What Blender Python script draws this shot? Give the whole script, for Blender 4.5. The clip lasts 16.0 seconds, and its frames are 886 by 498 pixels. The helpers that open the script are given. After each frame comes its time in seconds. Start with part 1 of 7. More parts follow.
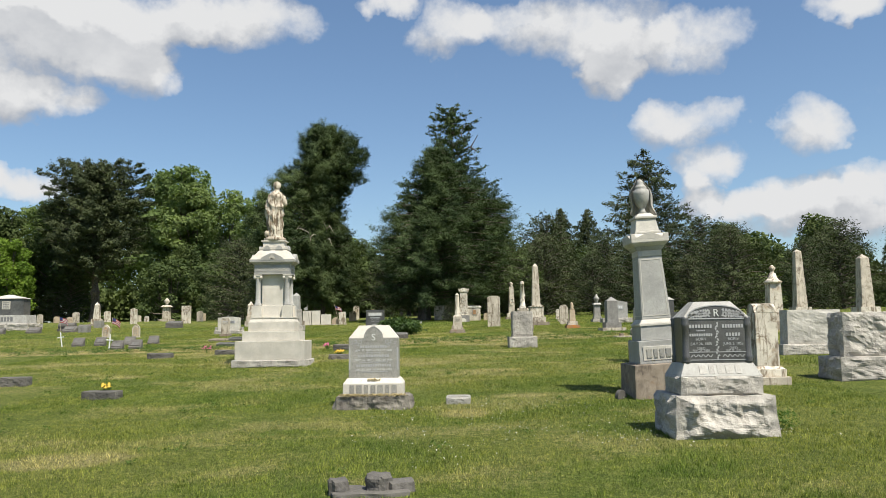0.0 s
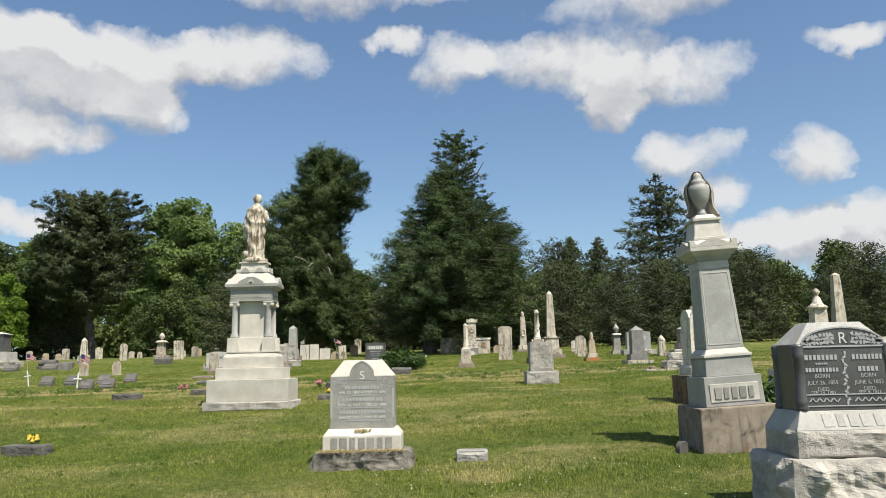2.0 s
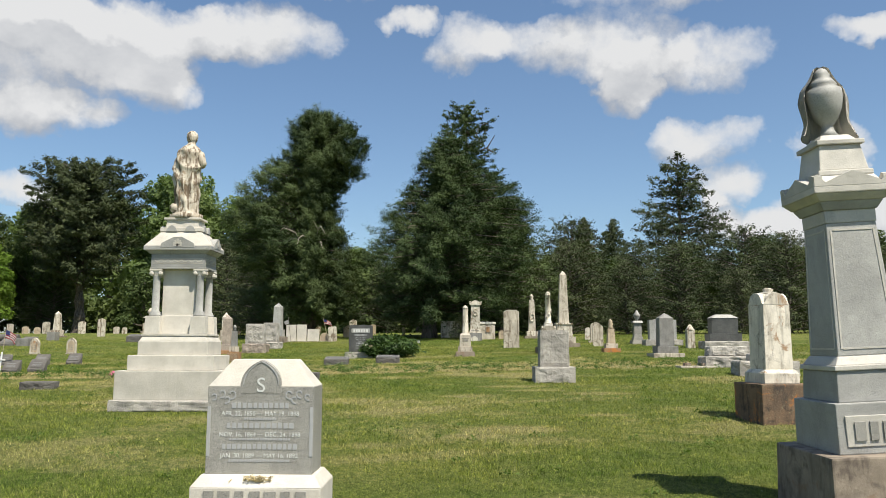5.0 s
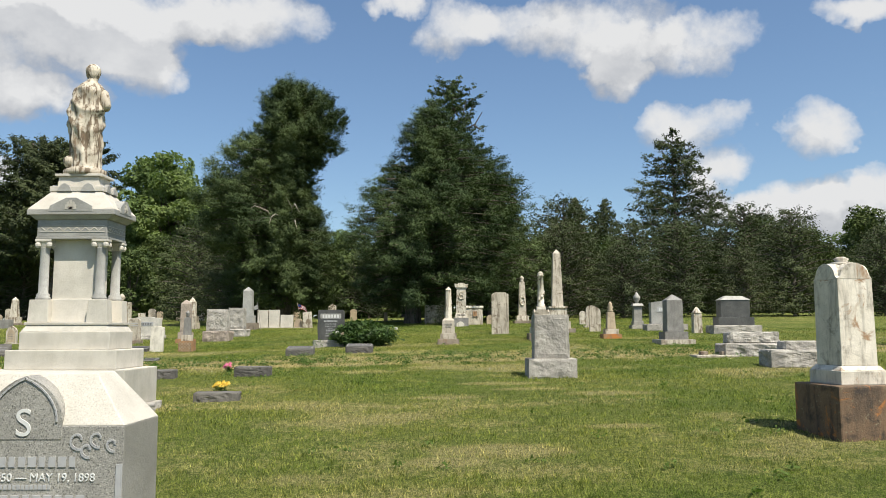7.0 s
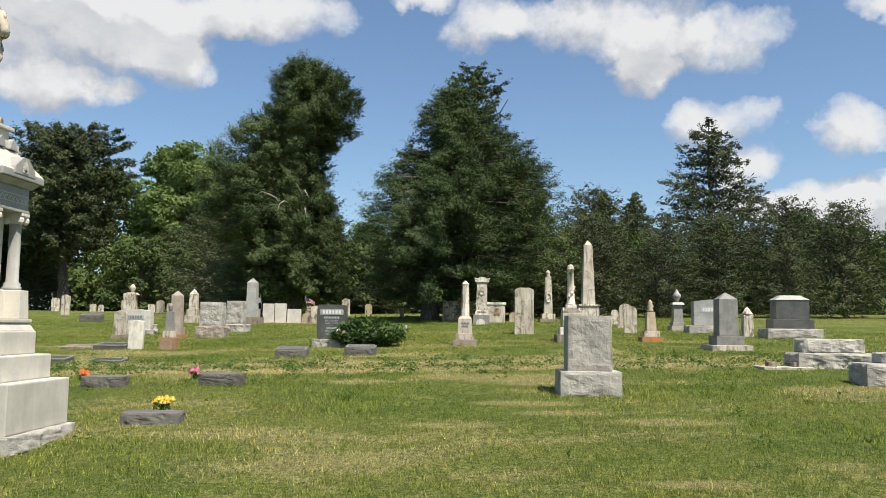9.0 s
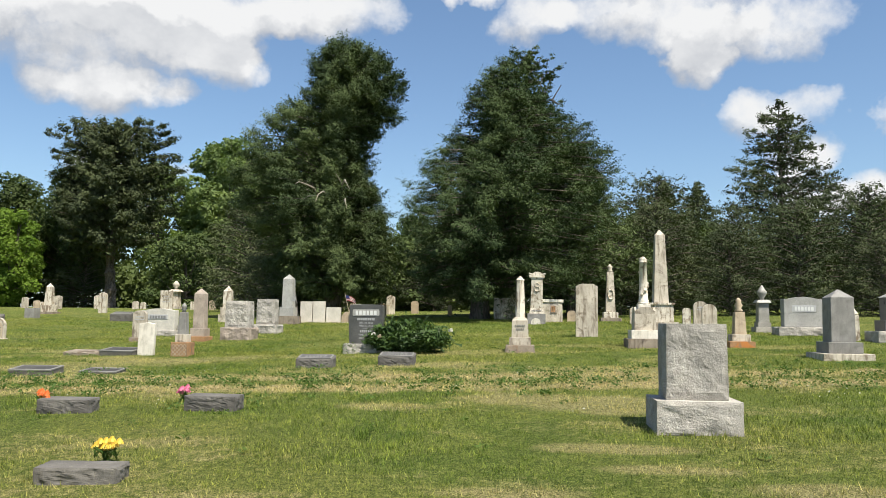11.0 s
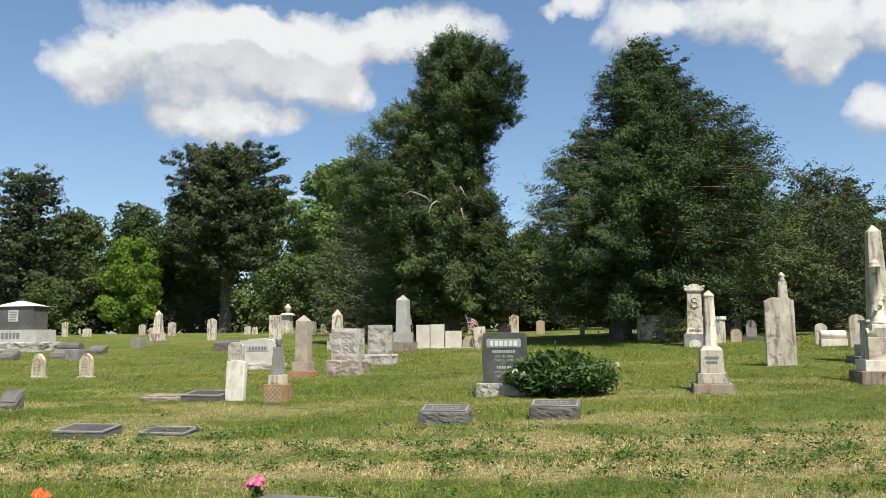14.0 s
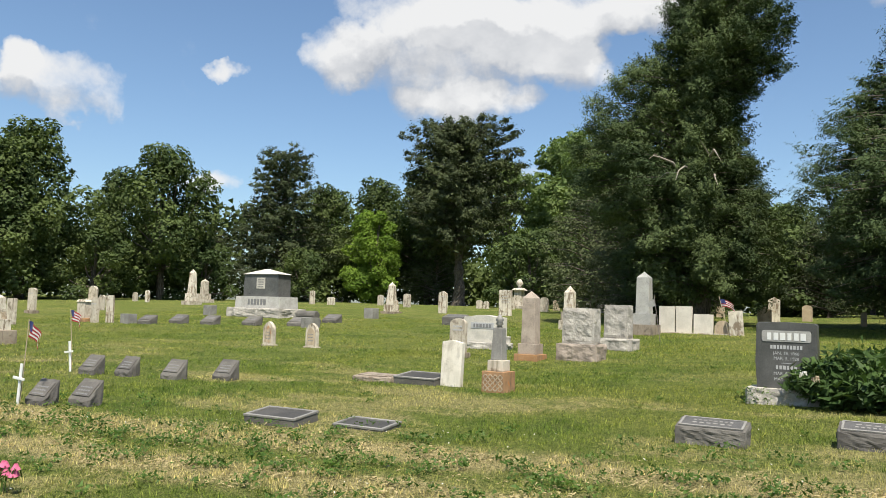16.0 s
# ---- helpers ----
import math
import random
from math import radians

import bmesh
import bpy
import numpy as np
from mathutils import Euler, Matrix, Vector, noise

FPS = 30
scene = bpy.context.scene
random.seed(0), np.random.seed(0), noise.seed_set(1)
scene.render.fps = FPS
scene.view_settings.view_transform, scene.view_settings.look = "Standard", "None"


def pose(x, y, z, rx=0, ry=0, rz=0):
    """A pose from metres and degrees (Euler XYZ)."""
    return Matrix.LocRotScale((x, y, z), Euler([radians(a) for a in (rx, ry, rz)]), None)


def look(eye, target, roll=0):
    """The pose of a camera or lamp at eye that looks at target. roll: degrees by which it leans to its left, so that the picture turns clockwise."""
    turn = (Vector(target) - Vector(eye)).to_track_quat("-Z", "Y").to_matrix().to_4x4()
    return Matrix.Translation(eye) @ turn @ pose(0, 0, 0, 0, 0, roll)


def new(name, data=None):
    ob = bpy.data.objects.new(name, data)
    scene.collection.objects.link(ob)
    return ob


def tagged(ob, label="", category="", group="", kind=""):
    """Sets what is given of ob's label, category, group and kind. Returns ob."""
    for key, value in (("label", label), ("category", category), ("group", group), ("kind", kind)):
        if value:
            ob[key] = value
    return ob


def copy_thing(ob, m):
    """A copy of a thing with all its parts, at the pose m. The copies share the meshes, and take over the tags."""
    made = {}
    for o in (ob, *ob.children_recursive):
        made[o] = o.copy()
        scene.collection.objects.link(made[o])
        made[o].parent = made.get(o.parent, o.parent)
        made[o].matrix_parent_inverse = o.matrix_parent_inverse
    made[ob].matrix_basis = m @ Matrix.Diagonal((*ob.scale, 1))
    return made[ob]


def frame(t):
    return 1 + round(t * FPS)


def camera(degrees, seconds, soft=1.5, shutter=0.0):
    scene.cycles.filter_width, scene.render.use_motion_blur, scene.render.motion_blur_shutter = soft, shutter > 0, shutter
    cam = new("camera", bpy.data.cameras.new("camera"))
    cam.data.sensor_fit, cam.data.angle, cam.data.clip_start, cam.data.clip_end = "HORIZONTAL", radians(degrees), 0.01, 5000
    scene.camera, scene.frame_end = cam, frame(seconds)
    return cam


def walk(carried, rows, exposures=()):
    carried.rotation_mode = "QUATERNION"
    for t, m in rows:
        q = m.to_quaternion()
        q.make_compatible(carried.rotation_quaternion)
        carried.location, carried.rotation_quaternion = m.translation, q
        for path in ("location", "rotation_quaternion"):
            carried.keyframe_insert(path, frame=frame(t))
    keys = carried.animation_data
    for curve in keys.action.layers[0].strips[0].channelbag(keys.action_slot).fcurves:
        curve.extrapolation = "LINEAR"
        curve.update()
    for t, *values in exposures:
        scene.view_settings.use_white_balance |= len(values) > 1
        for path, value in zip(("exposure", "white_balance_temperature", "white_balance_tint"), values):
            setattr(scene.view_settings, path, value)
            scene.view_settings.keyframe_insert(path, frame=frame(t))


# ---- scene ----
cam = camera(59.6, 16.0, soft=0.9)
METRES, EYE, TILT, LEAN, TURN = 19.231, 1.5, 0.0, 0.0, 0.0
ROWS = [
    (0.0, 0.0, 0.0, 0.0, 0.08, 5.98, 0.8),
    (0.5, -0.0008, 0.032, 0.0005, 0.99, 6.64, 0.56),
    (1.0, -0.0032, 0.0636, 0.0013, 1.42, 7.4, 0.69),
    (1.5, -0.0006, 0.0983, 0.0003, 0.73, 7.9, 1.68),
    (2.0, -0.0012, 0.1305, 0.0009, 0.57, 8.45, 1.29),
    (2.5, 0.0025, 0.1605, 0.0013, 0.12, 7.9, 1.61),
    (3.0, 0.0081, 0.1907, 0.0033, 0.74, 7.87, 0.75),
    (3.5, 0.0119, 0.2237, 0.0054, 1.5, 7.6, 0.05),
    (6.0, 0.0205, 0.3844, 0.0106, 0.83, 6.99, -0.11),
    (6.5, 0.024, 0.4185, 0.0113, 0.22, 6.67, 0.9),
    (7.0, 0.0255, 0.4501, 0.0123, 0.37, 6.01, 0.2),
    (7.5, 0.0305, 0.4829, 0.0115, -0.55, 5.99, 0.01),
    (8.0, 0.0335, 0.5138, 0.0127, 0.94, 6.28, -0.55),
    (10.5, 0.0332, 0.6755, 0.0237, 3.25, 4.51, -0.73),
    (11.0, 0.0286, 0.7059, 0.025, 5.85, 5.27, -0.66),
    (11.5, 0.0208, 0.7395, 0.0272, 10.03, 5.73, -0.73),
    (12.0, 0.01, 0.769, 0.0308, 11.48, 6.09, -0.26),
    (12.5, -0.0009, 0.7987, 0.0327, 12.43, 5.56, 0.06),
    (13.0, -0.015, 0.8253, 0.0348, 13.98, 5.8, -0.26),
    (13.5, -0.0223, 0.8516, 0.0358, 13.59, 6.18, 0.56),
    (14.0, -0.0278, 0.8779, 0.0377, 14.05, 6.46, 0.49),
    (14.5, -0.0358, 0.9036, 0.0395, 14.7, 5.93, -0.18),
    (15.0, -0.0435, 0.931, 0.0395, 18.76, 5.15, -0.98),
    (15.5, -0.0545, 0.9554, 0.0403, 25.47, 4.73, -2.16),
    (16.0, -0.0665, 0.9782, 0.0418, 31.12, 4.5, -1.77),
]
walk(cam, [(t, pose(0, 0, EYE, TILT, LEAN, TURN) @ pose(METRES * x, METRES * y, METRES * z, 90 + pitch, roll, yaw)) for t, x, y, z, yaw, pitch, roll in ROWS],
     [(0.0, 0.45), (8.0, 0.46), (10.5, 0.66), (12.0, 0.62), (16.0, 0.6)])

# ---- light ----
SUN_AZ, SUN_EL = 140.0, 61.0      # degrees clockwise from +y, and above the horizon
sun = new("sun", bpy.data.lights.new("sun", "SUN"))
sun.data.energy, sun.data.angle, sun.data.color = 5.6, radians(0.53), (1.0, 0.94, 0.815)
_h = math.cos(radians(SUN_EL))
SUN_DIR = Vector((math.sin(radians(SUN_AZ)) * _h, math.cos(radians(SUN_AZ)) * _h, math.sin(radians(SUN_EL))))
sun.matrix_world = look(SUN_DIR * 200, (0, 0, 0))


class Nodes:
    """Short hand for building a node tree."""

    def __init__(self, tree):
        self.t = tree

    def n(self, kind, ins=None, **attrs):
        node = self.t.nodes.new(kind)
        for k, v in attrs.items():
            setattr(node, k, v)
        for k, v in (ins or {}).items():
            if isinstance(v, bpy.types.NodeSocket):
                self.t.links.new(v, node.inputs[k])
            else:
                node.inputs[k].default_value = v
        return node

    def math(self, op, a, b=0.0, c=0.0, clamp=False):
        return self.n("ShaderNodeMath", {0: a, 1: b, 2: c}, operation=op, use_clamp=clamp).outputs[0]

    def vec(self, op, a, b=(0, 0, 0)):
        node = self.n("ShaderNodeVectorMath", {0: a, 1: b}, operation=op)
        return node.outputs["Value"] if op in ("LENGTH", "DOT_PRODUCT", "DISTANCE") else node.outputs[0]

    def scale(self, a, s):
        return self.n("ShaderNodeVectorMath", {0: a, "Scale": s}, operation="SCALE").outputs[0]

    def noise(self, vec, scale, detail=4.0, rough=0.55, dist=0.0):
        return self.n("ShaderNodeTexNoise", {"Vector": vec, "Scale": scale, "Detail": detail, "Roughness": rough, "Distortion": dist}).outputs["Fac"]

    def ramp(self, fac, *stops):
        node = self.n("ShaderNodeValToRGB", {0: fac})
        el = node.color_ramp.elements
        while len(el) < len(stops):
            el.new(0.5)
        for e, (p, c) in zip(el, stops):
            e.position = p
            e.color = (*c, 1) if len(c) == 3 else c
        return node.outputs[0]

    def range(self, v, a, b, c=0.0, d=1.0, smooth=True):
        return self.n("ShaderNodeMapRange", {0: v, 1: a, 2: b, 3: c, 4: d}, interpolation_type="SMOOTHSTEP" if smooth else "LINEAR").outputs[0]

    def mix(self, f, a, b, blend="MIX"):
        node = self.n("ShaderNodeMix", data_type="RGBA", blend_type=blend)
        for i, v in ((0, f), (6, a), (7, b)):
            if isinstance(v, bpy.types.NodeSocket):
                self.t.links.new(v, node.inputs[i])
            else:
                node.inputs[i].default_value = v if i == 0 else (*v[:3], 1)
        return node.outputs[2]


def cloud_group():
    """Density of the cumulus clouds for a direction of view."""
    g = bpy.data.node_groups.new("cloud_density", "ShaderNodeTree")
    g.interface.new_socket("Direction", in_out="INPUT", socket_type="NodeSocketVector")
    g.interface.new_socket("Density", in_out="OUTPUT", socket_type="NodeSocketFloat")
    k = Nodes(g)
    way = k.n("NodeGroupInput").outputs[0]
    sep = k.n("ShaderNodeSeparateXYZ", {0: way})
    # azimuth and height of the direction, in degrees
    az = k.math("MULTIPLY", k.math("ARCTAN2", sep.outputs[0], sep.outputs[1]), 57.2958)
    el = k.math("MULTIPLY", k.math("ARCSINE", sep.outputs[2]), 57.2958)
    wob = k.n("ShaderNodeTexNoise", {"Vector": way, "Scale": 9.0, "Detail": 5.0, "Roughness": 0.58})
    w = k.vec("SUBTRACT", wob.outputs["Color"], (0.5, 0.5, 0.5))
    ws = k.n("ShaderNodeSeparateXYZ", {0: w})
    az2 = k.math("MULTIPLY_ADD", ws.outputs[0], 9.0, az)
    el2 = k.math("MULTIPLY_ADD", ws.outputs[1], 6.0, el)
    total = None
    for a, e, ra, re in CLOUDS:
        da = k.math("DIVIDE", k.math("SUBTRACT", az2, a), ra)
        de = k.math("DIVIDE", k.math("SUBTRACT", el2, e), re)
        r = k.math("ADD", k.math("MULTIPLY", da, da), k.math("MULTIPLY", de, de))
        v = k.math("MAXIMUM", k.math("SUBTRACT", 1.0, r), 0.0)
        total = v if total is None else k.math("ADD", total, v)
    # the rest of the sky carries scattered cloud as well
    far = k.noise(k.vec("MULTIPLY", way, (1, 1, 2.2)), 2.6, 5.0, 0.55)
    side = k.math("MAXIMUM", k.range(k.math("ABSOLUTE", az), 62, 80), k.range(el, 27, 40))
    total = k.math("ADD", total, k.math("MULTIPLY", side, k.range(far, 0.58, 0.76)))
    fine = k.math("SUBTRACT", k.noise(way, 17.0, 9.0, 0.64), 0.5)
    body = k.math("MULTIPLY_ADD", fine, 1.7, k.math("MULTIPLY", total, 1.15))
    body = k.math("SUBTRACT", body, k.range(total, 0.0, 0.25, 0.3, 0.0))
    k.n("NodeGroupOutput", {0: body})
    return g


# azimuth, height, half width and half height of the cumulus heaps, in degrees
CLOUDS = [
    (-31.5, 18.7, 8.8, 3.6),
    (-29.6, 15.4, 5.9, 1.6),
    (-39.1, 18.5, 4.0, 2.3),
    (-22.5, 18.1, 3.3, 2.3),
    (-22.2, 21.8, 7.1, 2.3),
    (-32.8, 21.2, 7.5, 2.1),
    (-58.9, 13.9, 5.4, 2.4),
    (-60.9, 14.8, 1.7, 1.7),
    (-47.6, 15.9, 1.6, 0.8),
    (-49.1, 8.6, 3.3, 1.0),
    (-14.8, 22.2, 6.7, 2.6),
    (-25.5, 20.3, 7.5, 2.9),
    (0.5, 21.7, 3.6, 2.1),
    (9.5, 21.7, 8.8, 2.6),
    (16.5, 19.8, 7.1, 2.4),
    (12.9, 18.2, 2.3, 2.0),
    (-3.8, 23.6, 2.5, 1.0),
    (18.0, 14.3, 4.2, 1.8),
    (25.7, 13.6, 3.3, 2.2),
    (19.7, 11.3, 2.6, 2.0),
    (24.3, 8.5, 2.6, 2.0),
    (18.9, 9.0, 1.9, 2.0),
    (26.8, 8.8, 2.5, 2.2),
    (29.3, 8.9, 3.1, 2.6),
    (21.6, 8.2, 2.5, 1.4),
    (27.2, 6.9, 6.3, 1.7),
    (28.7, 20.5, 3.8, 1.2),
    (-28.5, 10.4, 4.6, 1.3),
    (19.5, 25.6, 12.6, 2.5),
    (-7.7, 27.4, 12.6, 2.1),
]
world = bpy.data.worlds.new("sky")
scene.world = world
world.use_nodes = True
world.node_tree.nodes.clear()
k = Nodes(world.node_tree)
sky = k.n("ShaderNodeTexSky", sky_type="NISHITA", sun_disc=False, sun_elevation=radians(SUN_EL), sun_rotation=radians(SUN_AZ), air_density=1.0, dust_density=1.0, ozone_density=2.0)
way = k.n("ShaderNodeTexCoord").outputs["Generated"]
grp = cloud_group()
g0 = k.n("ShaderNodeGroup", node_tree=grp)
k.t.links.new(way, g0.inputs[0])
g1 = k.n("ShaderNodeGroup", node_tree=grp)
k.t.links.new(k.vec("NORMALIZE", k.vec("ADD", way, (0.012, -0.004, 0.035))), g1.inputs[0])
cover = k.range(g0.outputs[0], -0.08, 1.2)
billow = k.noise(k.vec("MULTIPLY", way, (1, 1, 1.5)), 13.0, 5.0, 0.55)
lit = k.math("MULTIPLY_ADD", k.math("SUBTRACT", k.math("MINIMUM", g0.outputs[0], 1.3), k.math("MINIMUM", g1.outputs[0], 1.3)), 0.8, 0.55)
lit = k.math("ADD", lit, k.math("MULTIPLY", k.math("SUBTRACT", billow, 0.5), 1.6), 0.0, True)
CLOUD_DARK, CLOUD_LIT = (4.1, 4.35, 4.8), (7.6, 7.65, 7.7)
cloud = k.mix(lit, CLOUD_DARK, CLOUD_LIT)
skyc = k.mix(1.0, sky.outputs[0], (1.2, 1.3, 1.34), "MULTIPLY")
both = k.mix(cover, skyc, cloud)
back = k.n("ShaderNodeBackground", {0: both, 1: 0.075})
k.n("ShaderNodeOutputWorld", {0: back.outputs[0]})


# ---- materials ----
def material(name, build):
    m = bpy.data.materials.new(name)
    m.use_nodes = True
    m.node_tree.nodes.clear()
    kk = Nodes(m.node_tree)
    geo = kk.n("ShaderNodeNewGeometry")
    obj = kk.n("ShaderNodeTexCoord").outputs["Object"]
    info = kk.n("ShaderNodeObjectInfo").outputs["Random"]
    place = kk.vec("ADD", obj, kk.scale(kk.n("ShaderNodeCombineXYZ", {0: info, 1: info, 2: info}).outputs[0], 37.0))
    out = kk.n("ShaderNodeOutputMaterial")
    shader = build(kk, place, geo, info)
    m.node_tree.links.new(shader, out.inputs[0])
    return m


def principled(kk, color, rough, bump=None, strength=0.3, dist=0.01, **ins):
    sock = {"Base Color": color if isinstance(color, bpy.types.NodeSocket) else (*color, 1), "Roughness": rough}
    if bump is not None:
        sock["Normal"] = kk.n("ShaderNodeBump", {"Height": bump, "Strength": strength, "Distance": dist}).outputs[0]
    sock.update(ins)
    return kk.n("ShaderNodeBsdfPrincipled", sock).outputs[0]


def stone(name, dark, light, speck=0.5, stain=None, stain_amount=0.0, streak=0.0, rough=0.75, grain=170.0, bump=0.25, lichen=0.0, second=None, zoom=1.0):
    """Granite, marble or sandstone: speckled grain, cloudy tone, stains and streaks that run down, lichen."""
    def build(kk, p, geo, info):
        tone = kk.noise(p, 3.2, 5.0, 0.6)
        c = kk.mix(kk.range(tone, 0.3, 0.7), dark, light)
        sp = kk.noise(p, grain, 2.0, 0.5)
        c = kk.mix(kk.math("MULTIPLY", kk.range(sp, 0.44, 0.34), speck), c, tuple(v * 0.32 for v in dark))
        c = kk.mix(kk.math("MULTIPLY", kk.range(sp, 0.58, 0.68), speck * 0.8), c, tuple(min(0.85, v * 1.5) for v in light))
        if stain_amount:
            run = kk.noise(kk.vec("MULTIPLY", p, (1, 1, 0.14)), 11.0 * zoom, 6.0, 0.62, 0.4)
            blot = kk.noise(p, 5.0 * zoom, 6.0, 0.66, 0.6)
            m = kk.math("ADD", kk.math("MULTIPLY", kk.range(run, 0.48, 0.68), streak), kk.range(blot, 0.5, 0.68))
            c = kk.mix(kk.math("MULTIPLY", m, stain_amount, clamp=True), c, stain)
        if second:
            b2 = kk.noise(p, 3.1, 5.0, 0.68, 0.9)
            c = kk.mix(kk.math("MULTIPLY", kk.range(b2, 0.55, 0.66), second[1]), c, second[0])
        if lichen:
            li = kk.noise(p, 24.0, 5.0, 0.7, 0.5)
            c = kk.mix(kk.math("MULTIPLY", kk.range(li, 0.6, 0.68), lichen), c, (0.33, 0.31, 0.2))
        c = kk.mix(1.0, c, kk.ramp(info, (0, (0.9, 0.9, 0.9)), (1, (1.06, 1.06, 1.06))), "MULTIPLY")
        rel = kk.math("ADD", kk.math("MULTIPLY", kk.noise(p, 60.0, 5.0, 0.7), 0.7), kk.math("MULTIPLY", kk.noise(p, 14.0, 5.0, 0.7), 1.1))
        return principled(kk, c, kk.range(tone, 0.2, 0.8, rough - 0.06, rough + 0.08), rel, bump, 0.012)
    return material(name, build)


GRANITE = stone("granite_pale", (0.408, 0.385, 0.338), (0.551, 0.517, 0.455), 0.35, (0.204, 0.195, 0.180), 0.18, 0.6, 0.66, lichen=0.1)
MID_GRANITE = stone("granite_mid", (0.31, 0.3, 0.275), (0.41, 0.4, 0.37), 0.5, (0.19, 0.18, 0.165), 0.3, 0.6, 0.7, lichen=0.15)
WHITE_GRANITE = stone("granite_white", (0.46, 0.428, 0.37), (0.585, 0.545, 0.475), 0.3, (0.367, 0.322, 0.252), 0.2, 0.7, 0.62, lichen=0.06)
GREY_GRANITE = stone("granite_grey", (0.245, 0.234, 0.211), (0.337, 0.322, 0.288), 0.9, (0.143, 0.137, 0.126), 0.2, 0.5, 0.5, grain=210)
BLUE_GRANITE = stone("granite_blue_grey", (0.265, 0.26, 0.242), (0.37, 0.362, 0.335), 0.5, (0.163, 0.156, 0.144), 0.2, 0.5, 0.6)
DARK_GRANITE = stone("granite_dark", (0.061, 0.061, 0.059), (0.107, 0.105, 0.101), 0.7, (0.051, 0.049, 0.045), 0.15, 0.4, 0.32, bump=0.1)
ROCK = stone("granite_rock_faced", (0.291, 0.270, 0.239), (0.456, 0.423, 0.372), 0.6, (0.173, 0.156, 0.135), 0.4, 0.6, 0.85, bump=1.0, lichen=0.15)
MARBLE = stone("marble_weathered", (0.48, 0.435, 0.355), (0.66, 0.605, 0.505), 0.1, (0.185, 0.14, 0.095), 0.95, 1.3, 0.65, grain=40, lichen=0.2, second=((0.36, 0.26, 0.16), 0.6))
RUSTY_MARBLE = stone("marble_rust_stained", (0.571, 0.517, 0.423), (0.755, 0.692, 0.585), 0.1, (0.204, 0.175, 0.135), 0.7, 0.8, 0.6, grain=40, second=((0.275, 0.137, 0.045), 0.85))
WHITE_MARBLE = stone("marble_white", (0.6, 0.555, 0.47), (0.75, 0.7, 0.61), 0.1, (0.3, 0.26, 0.2), 0.45, 1.0, 0.62, grain=45, lichen=0.1)
GREY_MARBLE = stone("marble_grey", (0.37, 0.325, 0.26), (0.54, 0.48, 0.39), 0.14, (0.165, 0.13, 0.092), 0.8, 1.0, 0.7, grain=50, lichen=0.2)
TAN_STONE = stone("sandstone_tan", (0.337, 0.263, 0.180), (0.469, 0.380, 0.270), 0.25, (0.163, 0.127, 0.090), 0.5, 0.7, 0.85, lichen=0.15)
PINK_STONE = stone("granite_pink_brown", (0.275, 0.224, 0.180), (0.388, 0.322, 0.261), 0.5, (0.143, 0.117, 0.099), 0.45, 0.7, 0.7)
BROWN_STONE = stone("sandstone_brown_wet", (0.194, 0.156, 0.117), (0.316, 0.263, 0.203), 0.3, (0.082, 0.063, 0.050), 0.7, 0.9, 0.9, second=((0.204, 0.088, 0.032), 0.35))
RUST_STONE = stone("sandstone_rust", (0.29, 0.155, 0.07), (0.41, 0.235, 0.115), 0.3, (0.13, 0.09, 0.06), 0.5, 0.8, 0.9, second=((0.48, 0.17, 0.035), 0.9), lichen=0.5)
DARK_RUST = stone("sandstone_dark_rust", (0.12, 0.08, 0.05), (0.21, 0.135, 0.08), 0.3, (0.05, 0.038, 0.03), 0.75, 0.9, 0.9, second=((0.42, 0.16, 0.04), 0.95), lichen=0.6, bump=0.6)
MARKER = stone("granite_marker", (0.072, 0.066, 0.06), (0.135, 0.125, 0.11), 0.5, (0.092, 0.083, 0.072), 0.5, 0.6, 0.8, lichen=0.3)
PLATE = stone("weathered_dark_plate", (0.03, 0.029, 0.027), (0.055, 0.052, 0.048), 0.3, rough=0.85, lichen=0.1)
GOTHIC_MARBLE = stone("marble_tan_stained", (0.36, 0.28, 0.19), (0.52, 0.43, 0.31), 0.1, (0.17, 0.13, 0.09), 0.7, 0.8, 0.7, grain=40, second=((0.4, 0.16, 0.045), 0.75), zoom=1.6)
MARKER_RIM = stone("granite_marker_rim", (0.17, 0.163, 0.15), (0.26, 0.25, 0.23), 0.5, (0.08, 0.075, 0.065), 0.4, 0.6, 0.7)
MARKER_FACE = stone("granite_marker_polished", (0.06, 0.058, 0.056), (0.1, 0.096, 0.092), 0.5, rough=0.7)
FOUNDATION = stone("rock_foundation", (0.11, 0.1, 0.085), (0.27, 0.245, 0.205), 0.4, (0.06, 0.05, 0.04), 0.85, 0.5, 0.95, bump=0.9, lichen=0.4)
FIGURE = stone("marble_figure", (0.4, 0.34, 0.26), (0.66, 0.6, 0.49), 0.1, (0.14, 0.1, 0.062), 1.0, 1.9, 0.7, grain=40, second=((0.27, 0.165, 0.09), 0.75), zoom=2.2)
LETTER = material("lettering_pale", lambda kk, p, g, i: principled(kk, kk.mix(kk.noise(p, 40.0), (0.5, 0.5, 0.48), (0.66, 0.66, 0.64)), 0.8))
LETTER_DIM = material("lettering_grey", lambda kk, p, g, i: principled(kk, kk.mix(kk.noise(p, 40.0), (0.3, 0.3, 0.3), (0.42, 0.42, 0.42)), 0.8))
LETTER_DARK = material("lettering_dark", lambda kk, p, g, i: principled(kk, kk.mix(kk.noise(p, 40.0), (0.12, 0.12, 0.12), (0.2, 0.2, 0.2)), 0.7))


